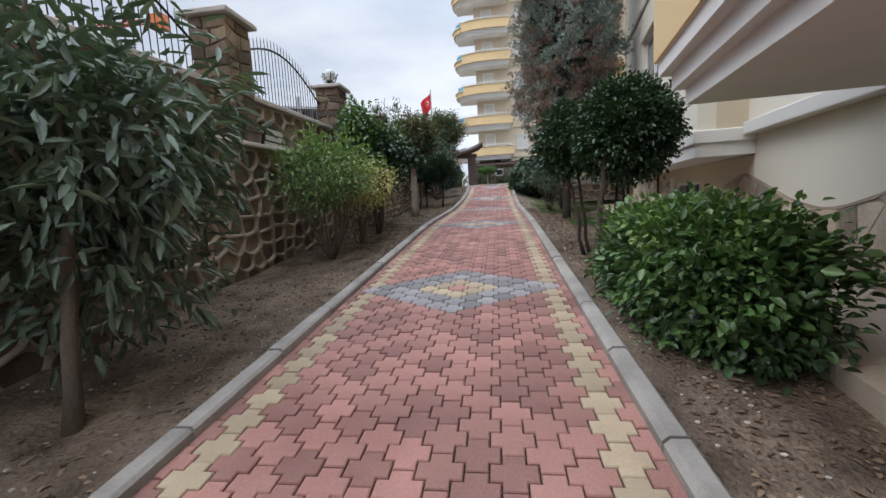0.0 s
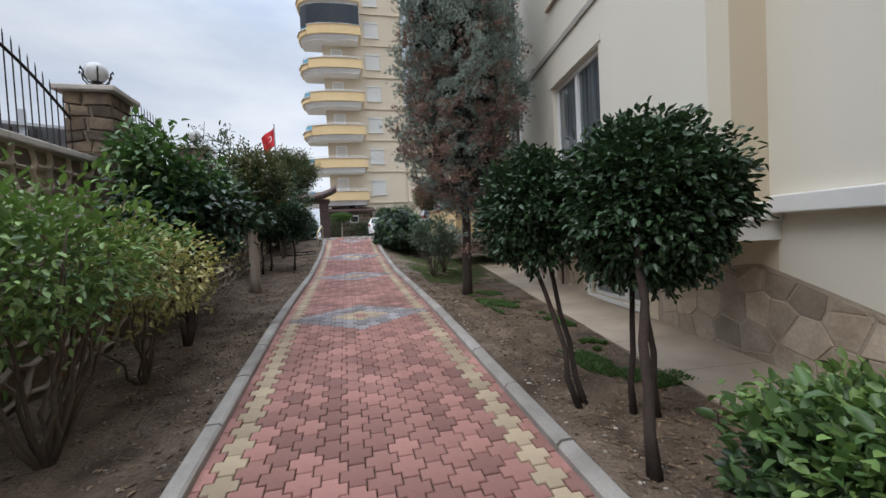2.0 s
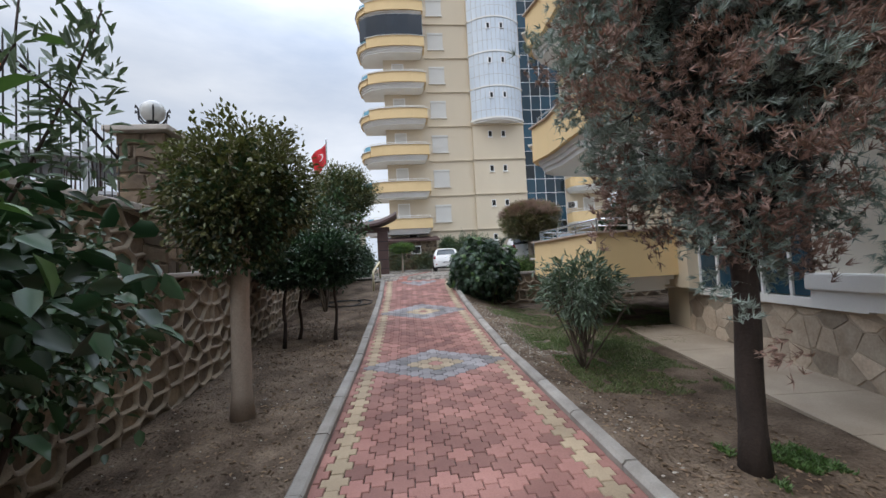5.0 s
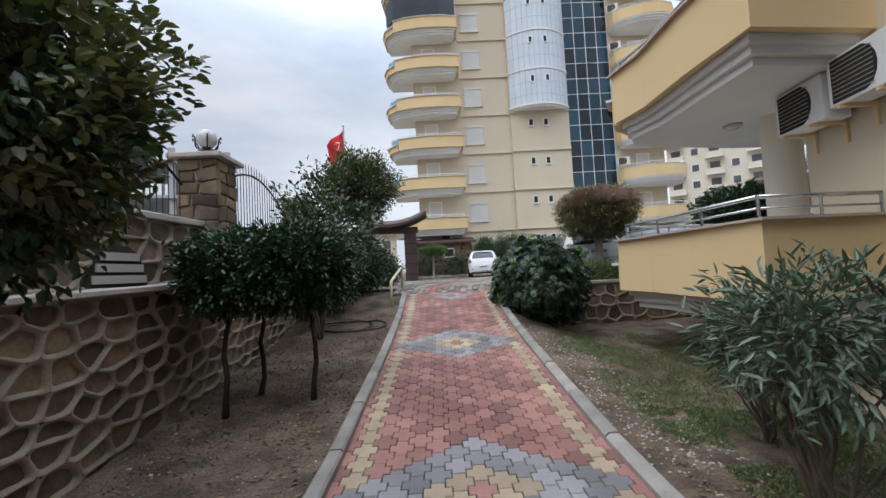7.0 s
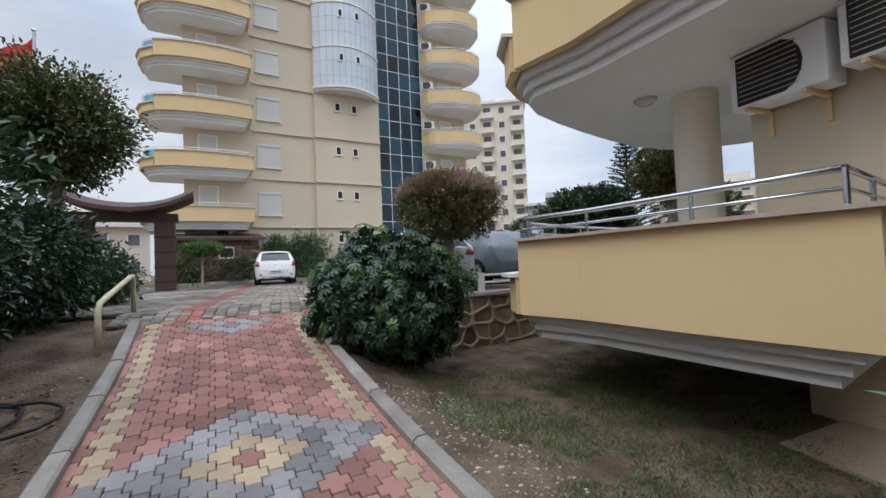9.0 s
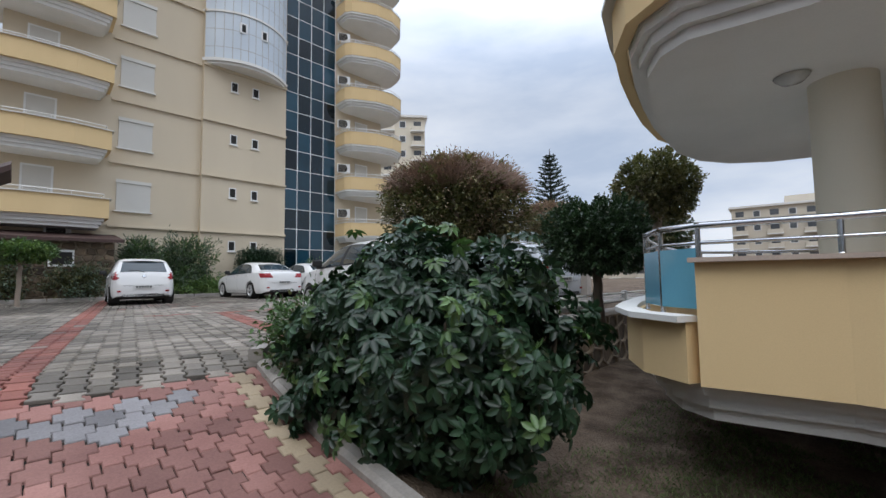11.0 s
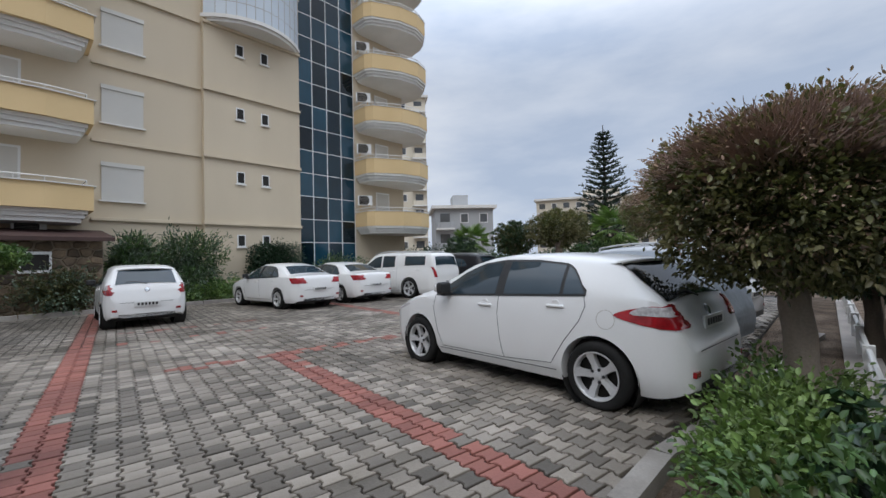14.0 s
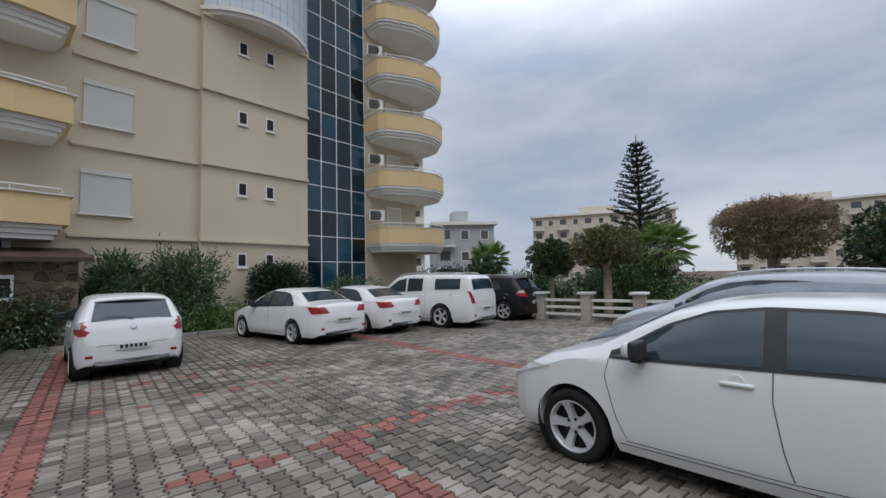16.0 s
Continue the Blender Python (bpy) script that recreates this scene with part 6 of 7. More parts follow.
        seam("sill_line", [(axles[0] + ra + 0.06, 0.30), (axles[1] - ra - 0.06, 0.28)], side, 0.005)
        # tail lamp: from the side round the corner
        z0, z1, reach, xin = lamp
        bm, g = bmesh.new(), []
        for z in np.linspace(z0, z1, 12):
            f = (z - z0) / (z1 - z0)
            yr = next((y for y in np.linspace(0, 1, 500) if X(y, z) > xin + 0.10 * f and T(y) > z + 0.004), 0.0)
            yt = yr + 0.03 + (reach - 0.03) * (1 - abs(2 * f - 0.9) ** 1.6 * 0.9) if hatch else yr + reach * (0.6 + 0.4 * f)
            g.append([bm.verts.new((side * (X(y, z) + 0.006), y - 0.006, z)) for y in [yr + (yt - yr) * (k / 11) ** 2 for k in range(12)]])
        for p, q in zip(g, g[1:]):
            for k in range(11):
                bm.faces.new((p[k], p[k + 1], q[k + 1], q[k]))
        part("tail_lamp", bm, REDLIGHT, body, "red tail lamp", True, True)
        if hatch:
            bm, g = bmesh.new(), []
            for z in np.linspace(z0 + 0.52 * (z1 - z0), z0 + 0.90 * (z1 - z0), 6):
                f = (z - z0) / (z1 - z0)
                yr = next((y for y in np.linspace(0, 1, 500) if X(y, z) > xin + 0.16 and T(y) > z + 0.004), 0.0)
                yt = yr + 0.03 + reach * 0.62 * (1 - abs(2 * f - 1.2) ** 1.3)
                g.append([bm.verts.new((side * (X(y, z) + 0.011), y - 0.011, z)) for y in [yr + (yt - yr) * (k / 7) ** 1.6 for k in range(8)]])
            for p, q in zip(g, g[1:]):
                for k in range(7):
                    bm.faces.new((p[k], p[k + 1], q[k + 1], q[k]))
            part("reverse_lamp", bm, CLEARLIGHT, body, "clear inset lamp", True, True)
        if rails:
            pts = [(side * (section(y)[-4][0] + 0.02), y, T(y) + 0.035) for y in np.linspace(0.6, L - 2.0, 11)]
            part("roof_rail", tube(bmesh.new(), pts, 0.02, 6), ALLOY, body, "bright roof rail", local=True, smooth=True)
            for k in (0, 5, 10):
                part("rail_foot", tube(bmesh.new(), [pts[k], (pts[k][0], pts[k][1], pts[k][2] - 0.08)], 0.018, 6), ALLOY, body, local=True)
        part("reflector", cube(bmesh.new(), side * W * 0.36 - 0.05, side * W * 0.36 + 0.05, -0.008, 0.02, 0.40, 0.45, bevel=0.004), REDLIGHT, body, local=True)

    def screen_patch(nm, y0, y1, w0, w1, material, sg):
        bm, g = bmesh.new(), []
        for i in range(25):
            f = i / 24
            y = y0 + (y1 - y0) * f
            s = section(y)
            pts = s[10:]
            xs, zs = [p[0] for p in reversed(pts)], [p[1] for p in reversed(pts)]
            wx = min(w0 + (w1 - w0) * f, xs[-1])
            g.append([bm.verts.new((wx * k / 7, y + sg * 0.007, float(np.interp(abs(wx * k / 7), xs, zs)) + 0.007)) for k in range(-7, 8)])
        for p, q in zip(g, g[1:]):
            for k in range(14):
                bm.faces.new((p[k], p[k + 1], q[k + 1], q[k]))
        part(nm, bm, material, body, "dark glass", True, True)

    screen_patch("rear_window", rear[0], rear[1], rear[2], rear[3], REARGLASS if plate > 0.7 else CARGLASS, -1)
    screen_patch("windscreen", screen[0], screen[1], screen[2], screen[3], CARGLASS, 1)
    zp = plate
    yp = next((y for y in np.linspace(0, 1, 500) if T(y) > zp + 0.01), 0.0)
    pl = part("number_plate", cube(bmesh.new(), -0.26, 0.26, yp - 0.030, yp - 0.008, zp - 0.055, zp + 0.055, bevel=0.004), PLATE, c, "white plate with dark bars", True)
    for k in range(6):
        part("plate_bar", cube(bmesh.new(), -0.2 + 0.07 * k, -0.155 + 0.07 * k, yp - 0.034, yp - 0.0305, zp - 0.03, zp + 0.03), BLACKPLASTIC, pl, local=True)
    part("bumper_trim", cube(bmesh.new(), -W * 0.33, W * 0.33, 0.0, 0.12, 0.24, 0.36, bevel=0.02), BLACKPLASTIC, body, "black lower bumper trim", True)
    part("tailgate_seam", tube(bmesh.new(), [(x, next((y for y in np.linspace(0, 1, 500) if T(y) > 0.60), 0) - 0.002, 0.60) for x in np.linspace(-W * 0.30, W * 0.30, 9)], 0.004, 4), SEAM, body, local=True)
    if hatch:
        ye = rear[1] + 0.02
        pts = section(ye)
        bm = bmesh.new()
        lip = [(k / 6 * rear[3] * 1.05, ye - 0.13 + 0.06 * abs(k / 6) ** 2, T(ye) - 0.005 - 0.03 * abs(k / 6) ** 2) for k in range(-6, 7)]
        root = [(x, ye + 0.06, float(np.interp(abs(x), [p[0] for p in reversed(pts[10:])], [p[1] for p in reversed(pts[10:])])) + 0.012) for x, _, _ in lip]
        a, b2, c2 = [bm.verts.new(p) for p in lip], [bm.verts.new(p) for p in root], [bm.verts.new((p[0], p[1] + 0.02, p[2] - 0.025)) for p in lip]
        for i in range(12):
            bm.faces.new((a[i], a[i + 1], b2[i + 1], b2[i]))
            bm.faces.new((a[i], a[i + 1], c2[i + 1], c2[i]))
        part("roof_spoiler", bm, paintwork, body, local=True, smooth=True)
        zw = T(rear[0]) - 0.01
        part("rear_wiper", tube(bmesh.new(), [(0.0, rear[0] - 0.02, zw), (-0.18, rear[0] + 0.02, zw + 0.055), (-0.40, rear[0] + 0.02, zw + 0.05)], 0.011, 5), BLACKPLASTIC, body, "black wiper arm", True)
        yb = next(y for y in np.linspace(0, 1, 500) if T(y) > 0.90)
        part("badge", lathe(bmesh.new(), [(0.055, 0), (0.045, 0.012), (0.001, 0.013)], (0, 0, 0), 16), STEEL, body, "small chrome oval badge", True).matrix_parent_inverse = pose(0, yb - 0.006, 0.89, 70, 0, 0)
        fy, fz = ro - 0.10, B(ro) - 0.20
        part("fuel_flap", tube(bmesh.new(), [(-X(fy + 0.085 * math.cos(k), fz + 0.085 * math.sin(k)), fy + 0.085 * math.cos(k), fz + 0.085 * math.sin(k)) for k in np.linspace(0, 2 * math.pi, 29)], 0.003, 4), BAND, body, "round fuel flap", True)
    return c


HATCH = [(-0.3, 0.40), (-0.01, 0.46), (0.0, 0.68), (0.05, 0.74), (0.09, 0.88), (0.17, 1.01), (0.55, 1.325), (0.66, 1.385), (0.95, 1.43), (1.45, 1.465), (1.95, 1.465), (2.3, 1.43), (2.6, 1.355), (3.2, 1.045), (3.32, 1.01), (3.75, 0.90), (4.02, 0.77), (4.16, 0.64), (4.22, 0.50), (4.5, 0.45)]
HATCH_BELT = [(0, 0.98), (0.3, 1.02), (0.9, 1.04), (3.0, 0.945), (3.4, 0.90), (4.22, 0.62)]
HATCH_PANES = [
    ([(0.88, 1.055), (1.10, 1.045)], [(0.88, 1.07), (0.96, 1.19), (1.03, 1.27), (1.10, 1.315)]),
    ([(1.14, 1.045), (1.86, 1.018)], [(1.14, 1.325), (1.5, 1.365), (1.86, 1.372)]),
    ([(1.98, 1.012), (3.00, 0.97)], [(1.98, 1.372), (2.3, 1.335), (2.6, 1.225), (2.88, 1.06), (3.00, 0.985)]),
]
HATCH_SEAMS = [[(1.93, 1.01), (1.94, 0.80), (1.90, 0.50), (1.86, 0.33)], [(3.02, 0.97), (3.06, 0.80), (2.98, 0.50), (2.90, 0.33)], [(0.88, 1.05), (0.86, 0.94), (0.92, 0.80), (1.08, 0.60), (1.24, 0.36), (1.86, 0.32), (2.90, 0.31)]]
car("car", "white hatchback parked on the pavers with alloy wheels", (4.07, 24.06, 2.412), -6.2, 4.22, 1.76, 2.62, 0.76, HATCH, HATCH_BELT, HATCH_PANES, HATCH_SEAMS, WHITE_CAR,
    rear=(0.20, 0.64, 0.68, 0.60), screen=(3.18, 2.62, 0.62, 0.50), lamp=(0.79, 0.99, 0.48, 0.50), plate=0.80, hatch=True, roof=0.73)


def shift(pts, k, dz=0.0, kz=1.0):
    return [(y * k, z * kz + dz) for y, z in pts]


def cabin(k, dz=0.0, kz=1.0):
    return [(shift(a, k, dz, kz), shift(b, k, dz, kz)) for a, b in HATCH_PANES]


SMALL = [(-0.3, 0.40), (-0.01, 0.46), (0.0, 0.70), (0.04, 0.78), (0.07, 0.95), (0.12, 1.02), (0.36, 1.36), (0.46, 1.43), (0.8, 1.47), (1.35, 1.49), (1.8, 1.48), (2.2, 1.43), (2.45, 1.35), (2.98, 1.03), (3.1, 1.0), (3.5, 0.88), (3.76, 0.74), (3.88, 0.62), (3.94, 0.48), (4.3, 0.45)]
car("car", "white small hatchback parked facing the stone wall", (2.0, 35.1, 2.43), -5, 3.94, 1.71, 2.525, 0.62, SMALL, shift(HATCH_BELT, 0.935, -0.02), cabin(0.935, -0.02), [shift(s, 0.935) for s in HATCH_SEAMS], WHITE_CAR,
    r=0.30, rear=(0.135, 0.40, 0.60, 0.52), screen=(2.97, 2.46, 0.6, 0.5), lamp=(0.78, 1.02, 0.30, 0.56), plate=0.56, hatch=True, roof=0.75)
for x, y, a, L, ro, lab in ((6.5, 35.05, 3, 4.63, 1.02, "white sedan with red tail lamps parked by the hedge"), (8.75, 35.1, 3, 4.44, 0.95, "white older sedan parked between other cars")):
    d = L - 4.63
    SEDAN = [(-0.3, 0.4), (-0.01, 0.46), (0.0, 0.72), (0.03, 0.98), (0.08, 1.04), (0.50, 1.075), (0.62, 1.10), (1.15, 1.34), (1.45, 1.41), (1.9, 1.45), (2.3, 1.445), (2.7 + d, 1.38), (3.0 + d, 1.27), (3.45 + d, 1.00), (3.6 + d, 0.96), (4.2 + d, 0.84), (4.5 + d, 0.70), (4.6 + d, 0.58), (L, 0.46), (5.2, 0.4)]
    panes = [([(1.02, 1.02), (1.42, 1.01)], [(1.02, 1.03), (1.25, 1.20), (1.42, 1.28)]), ([(1.46, 1.01), (2.15, 0.985)], [(1.46, 1.295), (1.75, 1.335), (2.15, 1.355)]), ([(2.25, 0.98), (3.20 + d, 0.945)], [(2.25, 1.355), (2.6, 1.32), (2.9 + d, 1.18), (3.20 + d, 0.97)])]
    car("car", lab, (x, y, 2.43), a, L, 1.79, 2.68, ro, SEDAN, [(0, 0.99), (1.0, 1.01), (3.3, 0.92), (3.7, 0.86), (L, 0.60)], panes, [[(2.2, 0.98), (2.21, 0.7), (2.15, 0.34)], [(3.25 + d, 0.93), (3.27 + d, 0.7), (3.15 + d, 0.34)]], WHITE_CAR,
        rear=(0.64, 1.16, 0.64, 0.52), screen=(3.44 + d, 2.95 + d, 0.62, 0.52), lamp=(0.80, 0.97, 0.34, 0.40), plate=0.62, roof=0.72)
PICK = [(-0.3, 0.5), (-0.01, 0.55), (0.0, 0.95), (0.03, 1.14), (0.07, 1.20), (0.18, 1.62), (0.26, 1.70), (1.0, 1.75), (1.72, 1.76), (1.80, 1.72), (1.88, 1.76), (2.3, 1.79), (3.0, 1.76), (3.3, 1.68), (3.85, 1.26), (3.98, 1.18), (4.8, 1.07), (5.15, 0.95), (5.26, 0.80), (5.3, 0.55), (5.7, 0.5)]
car("pickup", "white pickup with a canopy and roof rails", (11.2, 33.85, 2.43), 6, 5.3, 1.86, 3.15, 1.2, PICK, [(0, 1.18), (3.8, 1.12), (5.3, 0.85)],
    [([(0.50, 1.27), (1.45, 1.26)], [(0.50, 1.56), (1.45, 1.58)]), ([(2.00, 1.22), (2.62, 1.20)], [(2.00, 1.60), (2.62, 1.62)]), ([(2.74, 1.20), (3.70, 1.17)], [(2.74, 1.62), (3.1, 1.56), (3.5, 1.31), (3.70, 1.19)])],
    [[(1.85, 1.2), (1.85, 0.8), (1.85, 0.45)], [(2.68, 1.2), (2.68, 0.8), (2.62, 0.42)], [(3.74, 1.15), (3.74, 0.8), (3.66, 0.42)]], WHITE_CAR, r=0.38, rear=(0.08, 0.18, 0.66, 0.60), screen=(3.84, 3.32, 0.66, 0.56), lamp=(0.80, 1.18, 0.10, 0.66), plate=0.62, roof=0.80, rails=True)
car("car", "black sport utility car parked by the fence", (14.0, 33.6, 2.43), 6, 4.7, 1.9, 2.8, 0.85, shift(SMALL, 1.192, 0, 1.12), shift(HATCH_BELT, 1.114, 0, 1.08), cabin(1.114, 0, 1.09), [shift(s, 1.114) for s in HATCH_SEAMS], BLACK_CAR,
    r=0.36, rear=(0.165, 0.47, 0.64, 0.56), screen=(3.54, 2.94, 0.64, 0.56), lamp=(0.88, 1.12, 0.30, 0.50), plate=0.66, roof=0.76, rails=True, hatch=True)
car("car", "silver estate car with roof rails parked in the row", (8.7, 24.3, 2.43), -6, 4.6, 1.82, 2.7, 0.85, shift(SMALL, 1.167, 0, 1.075), shift(HATCH_BELT, 1.09, 0, 1.04), cabin(1.09, 0, 1.055), [shift(s, 1.09) for s in HATCH_SEAMS], SILVER_CAR,
    r=0.33, rear=(0.16, 0.46, 0.62, 0.54), screen=(3.46, 2.88, 0.62, 0.54), lamp=(0.82, 1.06, 0.30, 0.50), plate=0.66, roof=0.76, rails=True, hatch=True)
TARP = mat("grey_blue_tarp", (0.20, 0.225, 0.25), (0.13, 0.15, 0.17), 2.0, 0.55, 0.5, fine=18, grain=0.2)
car("covered_car", "car under a wrinkled grey-blue tarpaulin", (6.45, 24.2, 2.43), -6, 4.3, 1.84, 2.6, 0.8, HATCH, HATCH_BELT, HATCH_PANES, HATCH_SEAMS, TARP, covered=True)

# ---------- gate, hut, railings ----------
gate = thing("gate", (-2.9, 34.6, 2.43), label="dark brown gateway with a curved pagoda roof", category="gate")
for x in (-4.35, -1.92):
    bm = cube(bmesh.new(), x - 0.32, x + 0.32, 34.3, 34.95, 2.3, 5.0, bevel=0.02)
    part("column", bm, BROWN, gate, "brown painted column")
    for k in range(4):
        part("column_joint", cube(bmesh.new(), x - 0.335, x + 0.335, 34.285, 34.965, 2.75 + 0.55 * k, 2.79 + 0.55 * k), DARK, gate)
part("beam", cube(bmesh.new(), -4.7, -1.5, 34.35, 34.9, 5.0, 5.3), BROWN, gate)
bm = bmesh.new()
sec = []
for k in range(17):
    x = -5.15 + 4.15 * k / 16
    f = abs(k - 8) / 8
    z = 5.42 + 0.62 * f ** 2.2
    sec.append([bm.verts.new(p) for p in ((x, 33.7, z - 0.14), (x, 33.7, z + 0.0), (x, 34.6, z + 0.28), (x, 35.5, z + 0.0), (x, 35.5, z - 0.14))])
for a, b in zip(sec, sec[1:]):
    for j in range(5):
        bm.faces.new((a[j], a[(j + 1) % 5], b[(j + 1) % 5], b[j]))
bm.faces.new(sec[0])
bm.faces.new(sec[-1])
part("roof", bm, BROWN, gate, "curved brown roof with upturned ends")
part("gate_lamp", lathe(bmesh.new(), [(0.001, -0.1), (0.09, -0.08), (0.1, 0)], (-2.9, 33.95, 5.36), 12), LAMPGLASS, gate)

hut = thing("pump_hut", (0.2, 41.6, 2.43), label="small stone-faced hut with a brown tiled roof", category="hut")
part("wall", cube(bmesh.new(), -2.2, 1.95, 40.75, 42.6, 2.35, 4.75), MORTAR, hut)
bm = bmesh.new()
o = [(40.3, 4.72), (40.3, 4.84), (42.9, 5.25), (42.9, 5.1)]
for a, b in (([bm.verts.new((-2.5, y, z)) for y, z in o], [bm.verts.new((2.2, y, z)) for y, z in o]),):
    bm.faces.new(a)
    bm.faces.new(b[::-1])
    for i in range(4):
        bm.faces.new((a[i], a[(i + 1) % 4], b[(i + 1) % 4], b[i]))
part("roof", bm, BROWN, hut, "brown sloping roof")
part("window", cube(bmesh.new(), -0.02, 0.72, 40.68, 40.745, 3.75, 4.4), PVC, hut, "small white framed window")
part("pane", cube(bmesh.new(), 0.06, 0.66, 40.67, 40.6795, 3.84, 4.31), DARK, hut)
LATER.append((rubble(4.15, 2.35, 0.34, 0.27, 31), (lambda u, z, out: (-2.2 + u, 40.74 - out, 2.38 + z)), 0.02, 0.04, 31, (-1, 1), hut, STONE, STONE_MORE))
air_unit((0.3, 42.99, 5.0), 90, 0.85, 0.6, 0.3)
kerb2 = thing("kerb", (2, 40.5, 2.43), label="white-painted kerb in front of the tower planting", category="kerb", kind="structure")
for k in range(14):
    part("kerb_stone", cube(bmesh.new(), -2.4 + 1.2 * k, -1.22 + 1.2 * k, 40.35, 40.5, 2.35, 2.56, bevel=0.015), KERB, kerb2)

CREAMTUBE = mat("cream_tube", (0.62, 0.56, 0.38), (0.5, 0.45, 0.30), 4.0, 0.5, 0.1, grain=0.1)
h = thing("handrail", (-1.74, 23.4, 2.2), label="cream painted bent tube handrail beside the path", category="handrail")
part("rail_tube", tube(bmesh.new(), [(-1.80, 22.6, 1.9), (-1.80, 22.6, 2.60), (-1.79, 22.66, 2.69), (-1.76, 22.8, 2.74), (-1.68, 24.2, 3.0), (-1.67, 24.36, 3.01), (-1.665, 24.42, 2.95), (-1.665, 24.42, 2.3)], 0.036, 10), CREAMTUBE, h, smooth=True)

HOSE = mat("black_hose", (0.018, 0.017, 0.016), (0.03, 0.028, 0.026), 3.0, 0.6, 0)
hs = thing("garden_hose", (-2.7, 20.9, land(-2.7, 20.9)), label="black garden hose lying in loops on the soil", category="hose")
pts = []
for k in range(70):
    a = k * 0.2
    x, y = -2.65 + (0.55 + 0.1 * math.sin(k * 0.13)) * math.cos(a) + 0.004 * k, 21.1 + (0.42 + 0.07 * math.cos(k * 0.21)) * math.sin(a) - 0.003 * k
    pts.append((x, y, land(x, y) + 0.02 + 0.0006 * k))
part("hose_coil", tube(bmesh.new(), pts, 0.016, 6), HOSE, hs, smooth=True)

# retaining wall of the court
ret = thing("wall_retaining", (6, 23.2, 1.2), label="brown rubble retaining wall under the parking court", category="wall", kind="structure")
part("wall_core", cube(bmesh.new(), 2.3, 16.0, 22.95, 23.2, 0.4, 2.34), MORTAR, ret)
part("coping", cube(bmesh.new(), 2.3, 16.0, 22.86, 23.22, 2.341, 2.42, bevel=0.012), COPING, ret, "pale coping slab")
o = rubble(9.0, 1.55, 0.40, 0.32, 41)
pl = lambda u, z, out: (2.3 + u, 22.95 - out, 0.78 + z)
ribs("pointing", o, pl, 0.075, 0.05, ret, MORTAR)
LATER.append((o, pl, 0.012, 0.016, 41, (-1, 1), ret, STONE, STONE_MORE))
rl = thing("low_fence", (6, 23.4, 2.42), label="low white tube fence on the retaining wall", category="fence")
for z in (2.60, 2.75):
    part("rail", tube(bmesh.new(), [(4.3, 23.04, z), (15.5, 23.04, z)], 0.025, 8), WHITE, rl)
for k in range(8):
    part("post", cube(bmesh.new(), 4.3 + 1.6 * k - 0.05, 4.3 + 1.6 * k + 0.05, 22.99, 23.09, 2.42, 2.80), WHITE, rl)

fence = thing("balustrade", (14.3, 31, 2.43), label="white concrete post and rail fence round the court", category="fence")
for k in range(7):
    y = 26.5 + 1.75 * k
    part("post", cube(bmesh.new(), 14.15, 14.5, y - 0.17, y + 0.17, 2.36, 3.35), COPING, fence)
    part("post_cap", cube(bmesh.new(), 14.07, 14.58, y - 0.25, y + 0.25, 3.351, 3.44, bevel=0.02), WHITE, fence, "white flat cap")
    if k < 6:
        for z in (2.6, 2.85, 3.1):
            part("rail", cube(bmesh.new(), 14.27, 14.37, y + 0.18, y + 1.57, z, z + 0.09), WHITE, fence, "white rail")

# flag behind the trees
FLAG = mat("red_flag_cloth", (0.62, 0.03, 0.035), (0.45, 0.02, 0.025), 3.0, 0.8, 0.1)
fl = thing("flag", (-4.4, 30.3, 2.4), label="red flag with a white emblem hanging from a pole", category="flag")
part("pole", tube(bmesh.new(), [(-4.4, 30.3, 2.3), (-4.4, 30.3, 9.45)], 0.035, 8), STEEL, fl)
part("finial", lathe(bmesh.new(), [(0.001, 0), (0.06, 0.05), (0.001, 0.12)], (-4.4, 30.3, 9.45), 10), STEEL, fl)


def cloth(u, v):
    return (-4.43 - 0.75 * u * (1 - 0.25 * v), 30.3 + 0.12 * math.sin(7 * u + 3 * v), 9.3 - 1.1 * v - 0.65 * u)


vs2 = [cloth(i / 14, j / 10) for j in range(11) for i in range(15)]
raw("cloth", vs2, [(j * 15 + i, j * 15 + i + 1, (j + 1) * 15 + i + 1, (j + 1) * 15 + i) for j in range(10) for i in range(14)], FLAG, fl, "red cloth", smooth=True)
em = []
for k in range(13):
    a = 0.7 + k * (2 * math.pi - 1.4) / 12
    for r in (0.15, 0.15 + 0.055 * math.sin(math.pi * k / 12)):
        x, y, z = cloth(0.42 + r * 1.0 * math.cos(a), 0.45 + r * 0.9 * math.sin(a))
        em.append((x, y - 0.012, z))
raw("emblem", em, [(2 * k, 2 * k + 1, 2 * k + 3, 2 * k + 2) for k in range(12)], WHITE, fl, "white emblem")


# ---------- buildings further off ----------
FAR_WALL = mat("far_cream_wall", (0.62, 0.56, 0.46), (0.56, 0.50, 0.41), 0.2, 0.9, 0.05, grain=0.05)
FAR_WHITE = mat("far_white_wall", (0.74, 0.68, 0.56), (0.68, 0.62, 0.51), 0.2, 0.9, 0.05, grain=0.05)
FAR_PANE = glass_mat("far_window_glass", (0.10, 0.105, 0.11), 0.1)
FAR_GREY = mat("far_grey_wall", (0.42, 0.43, 0.44), (0.38, 0.39, 0.40), 0.2, 0.9, 0.05, grain=0.05)


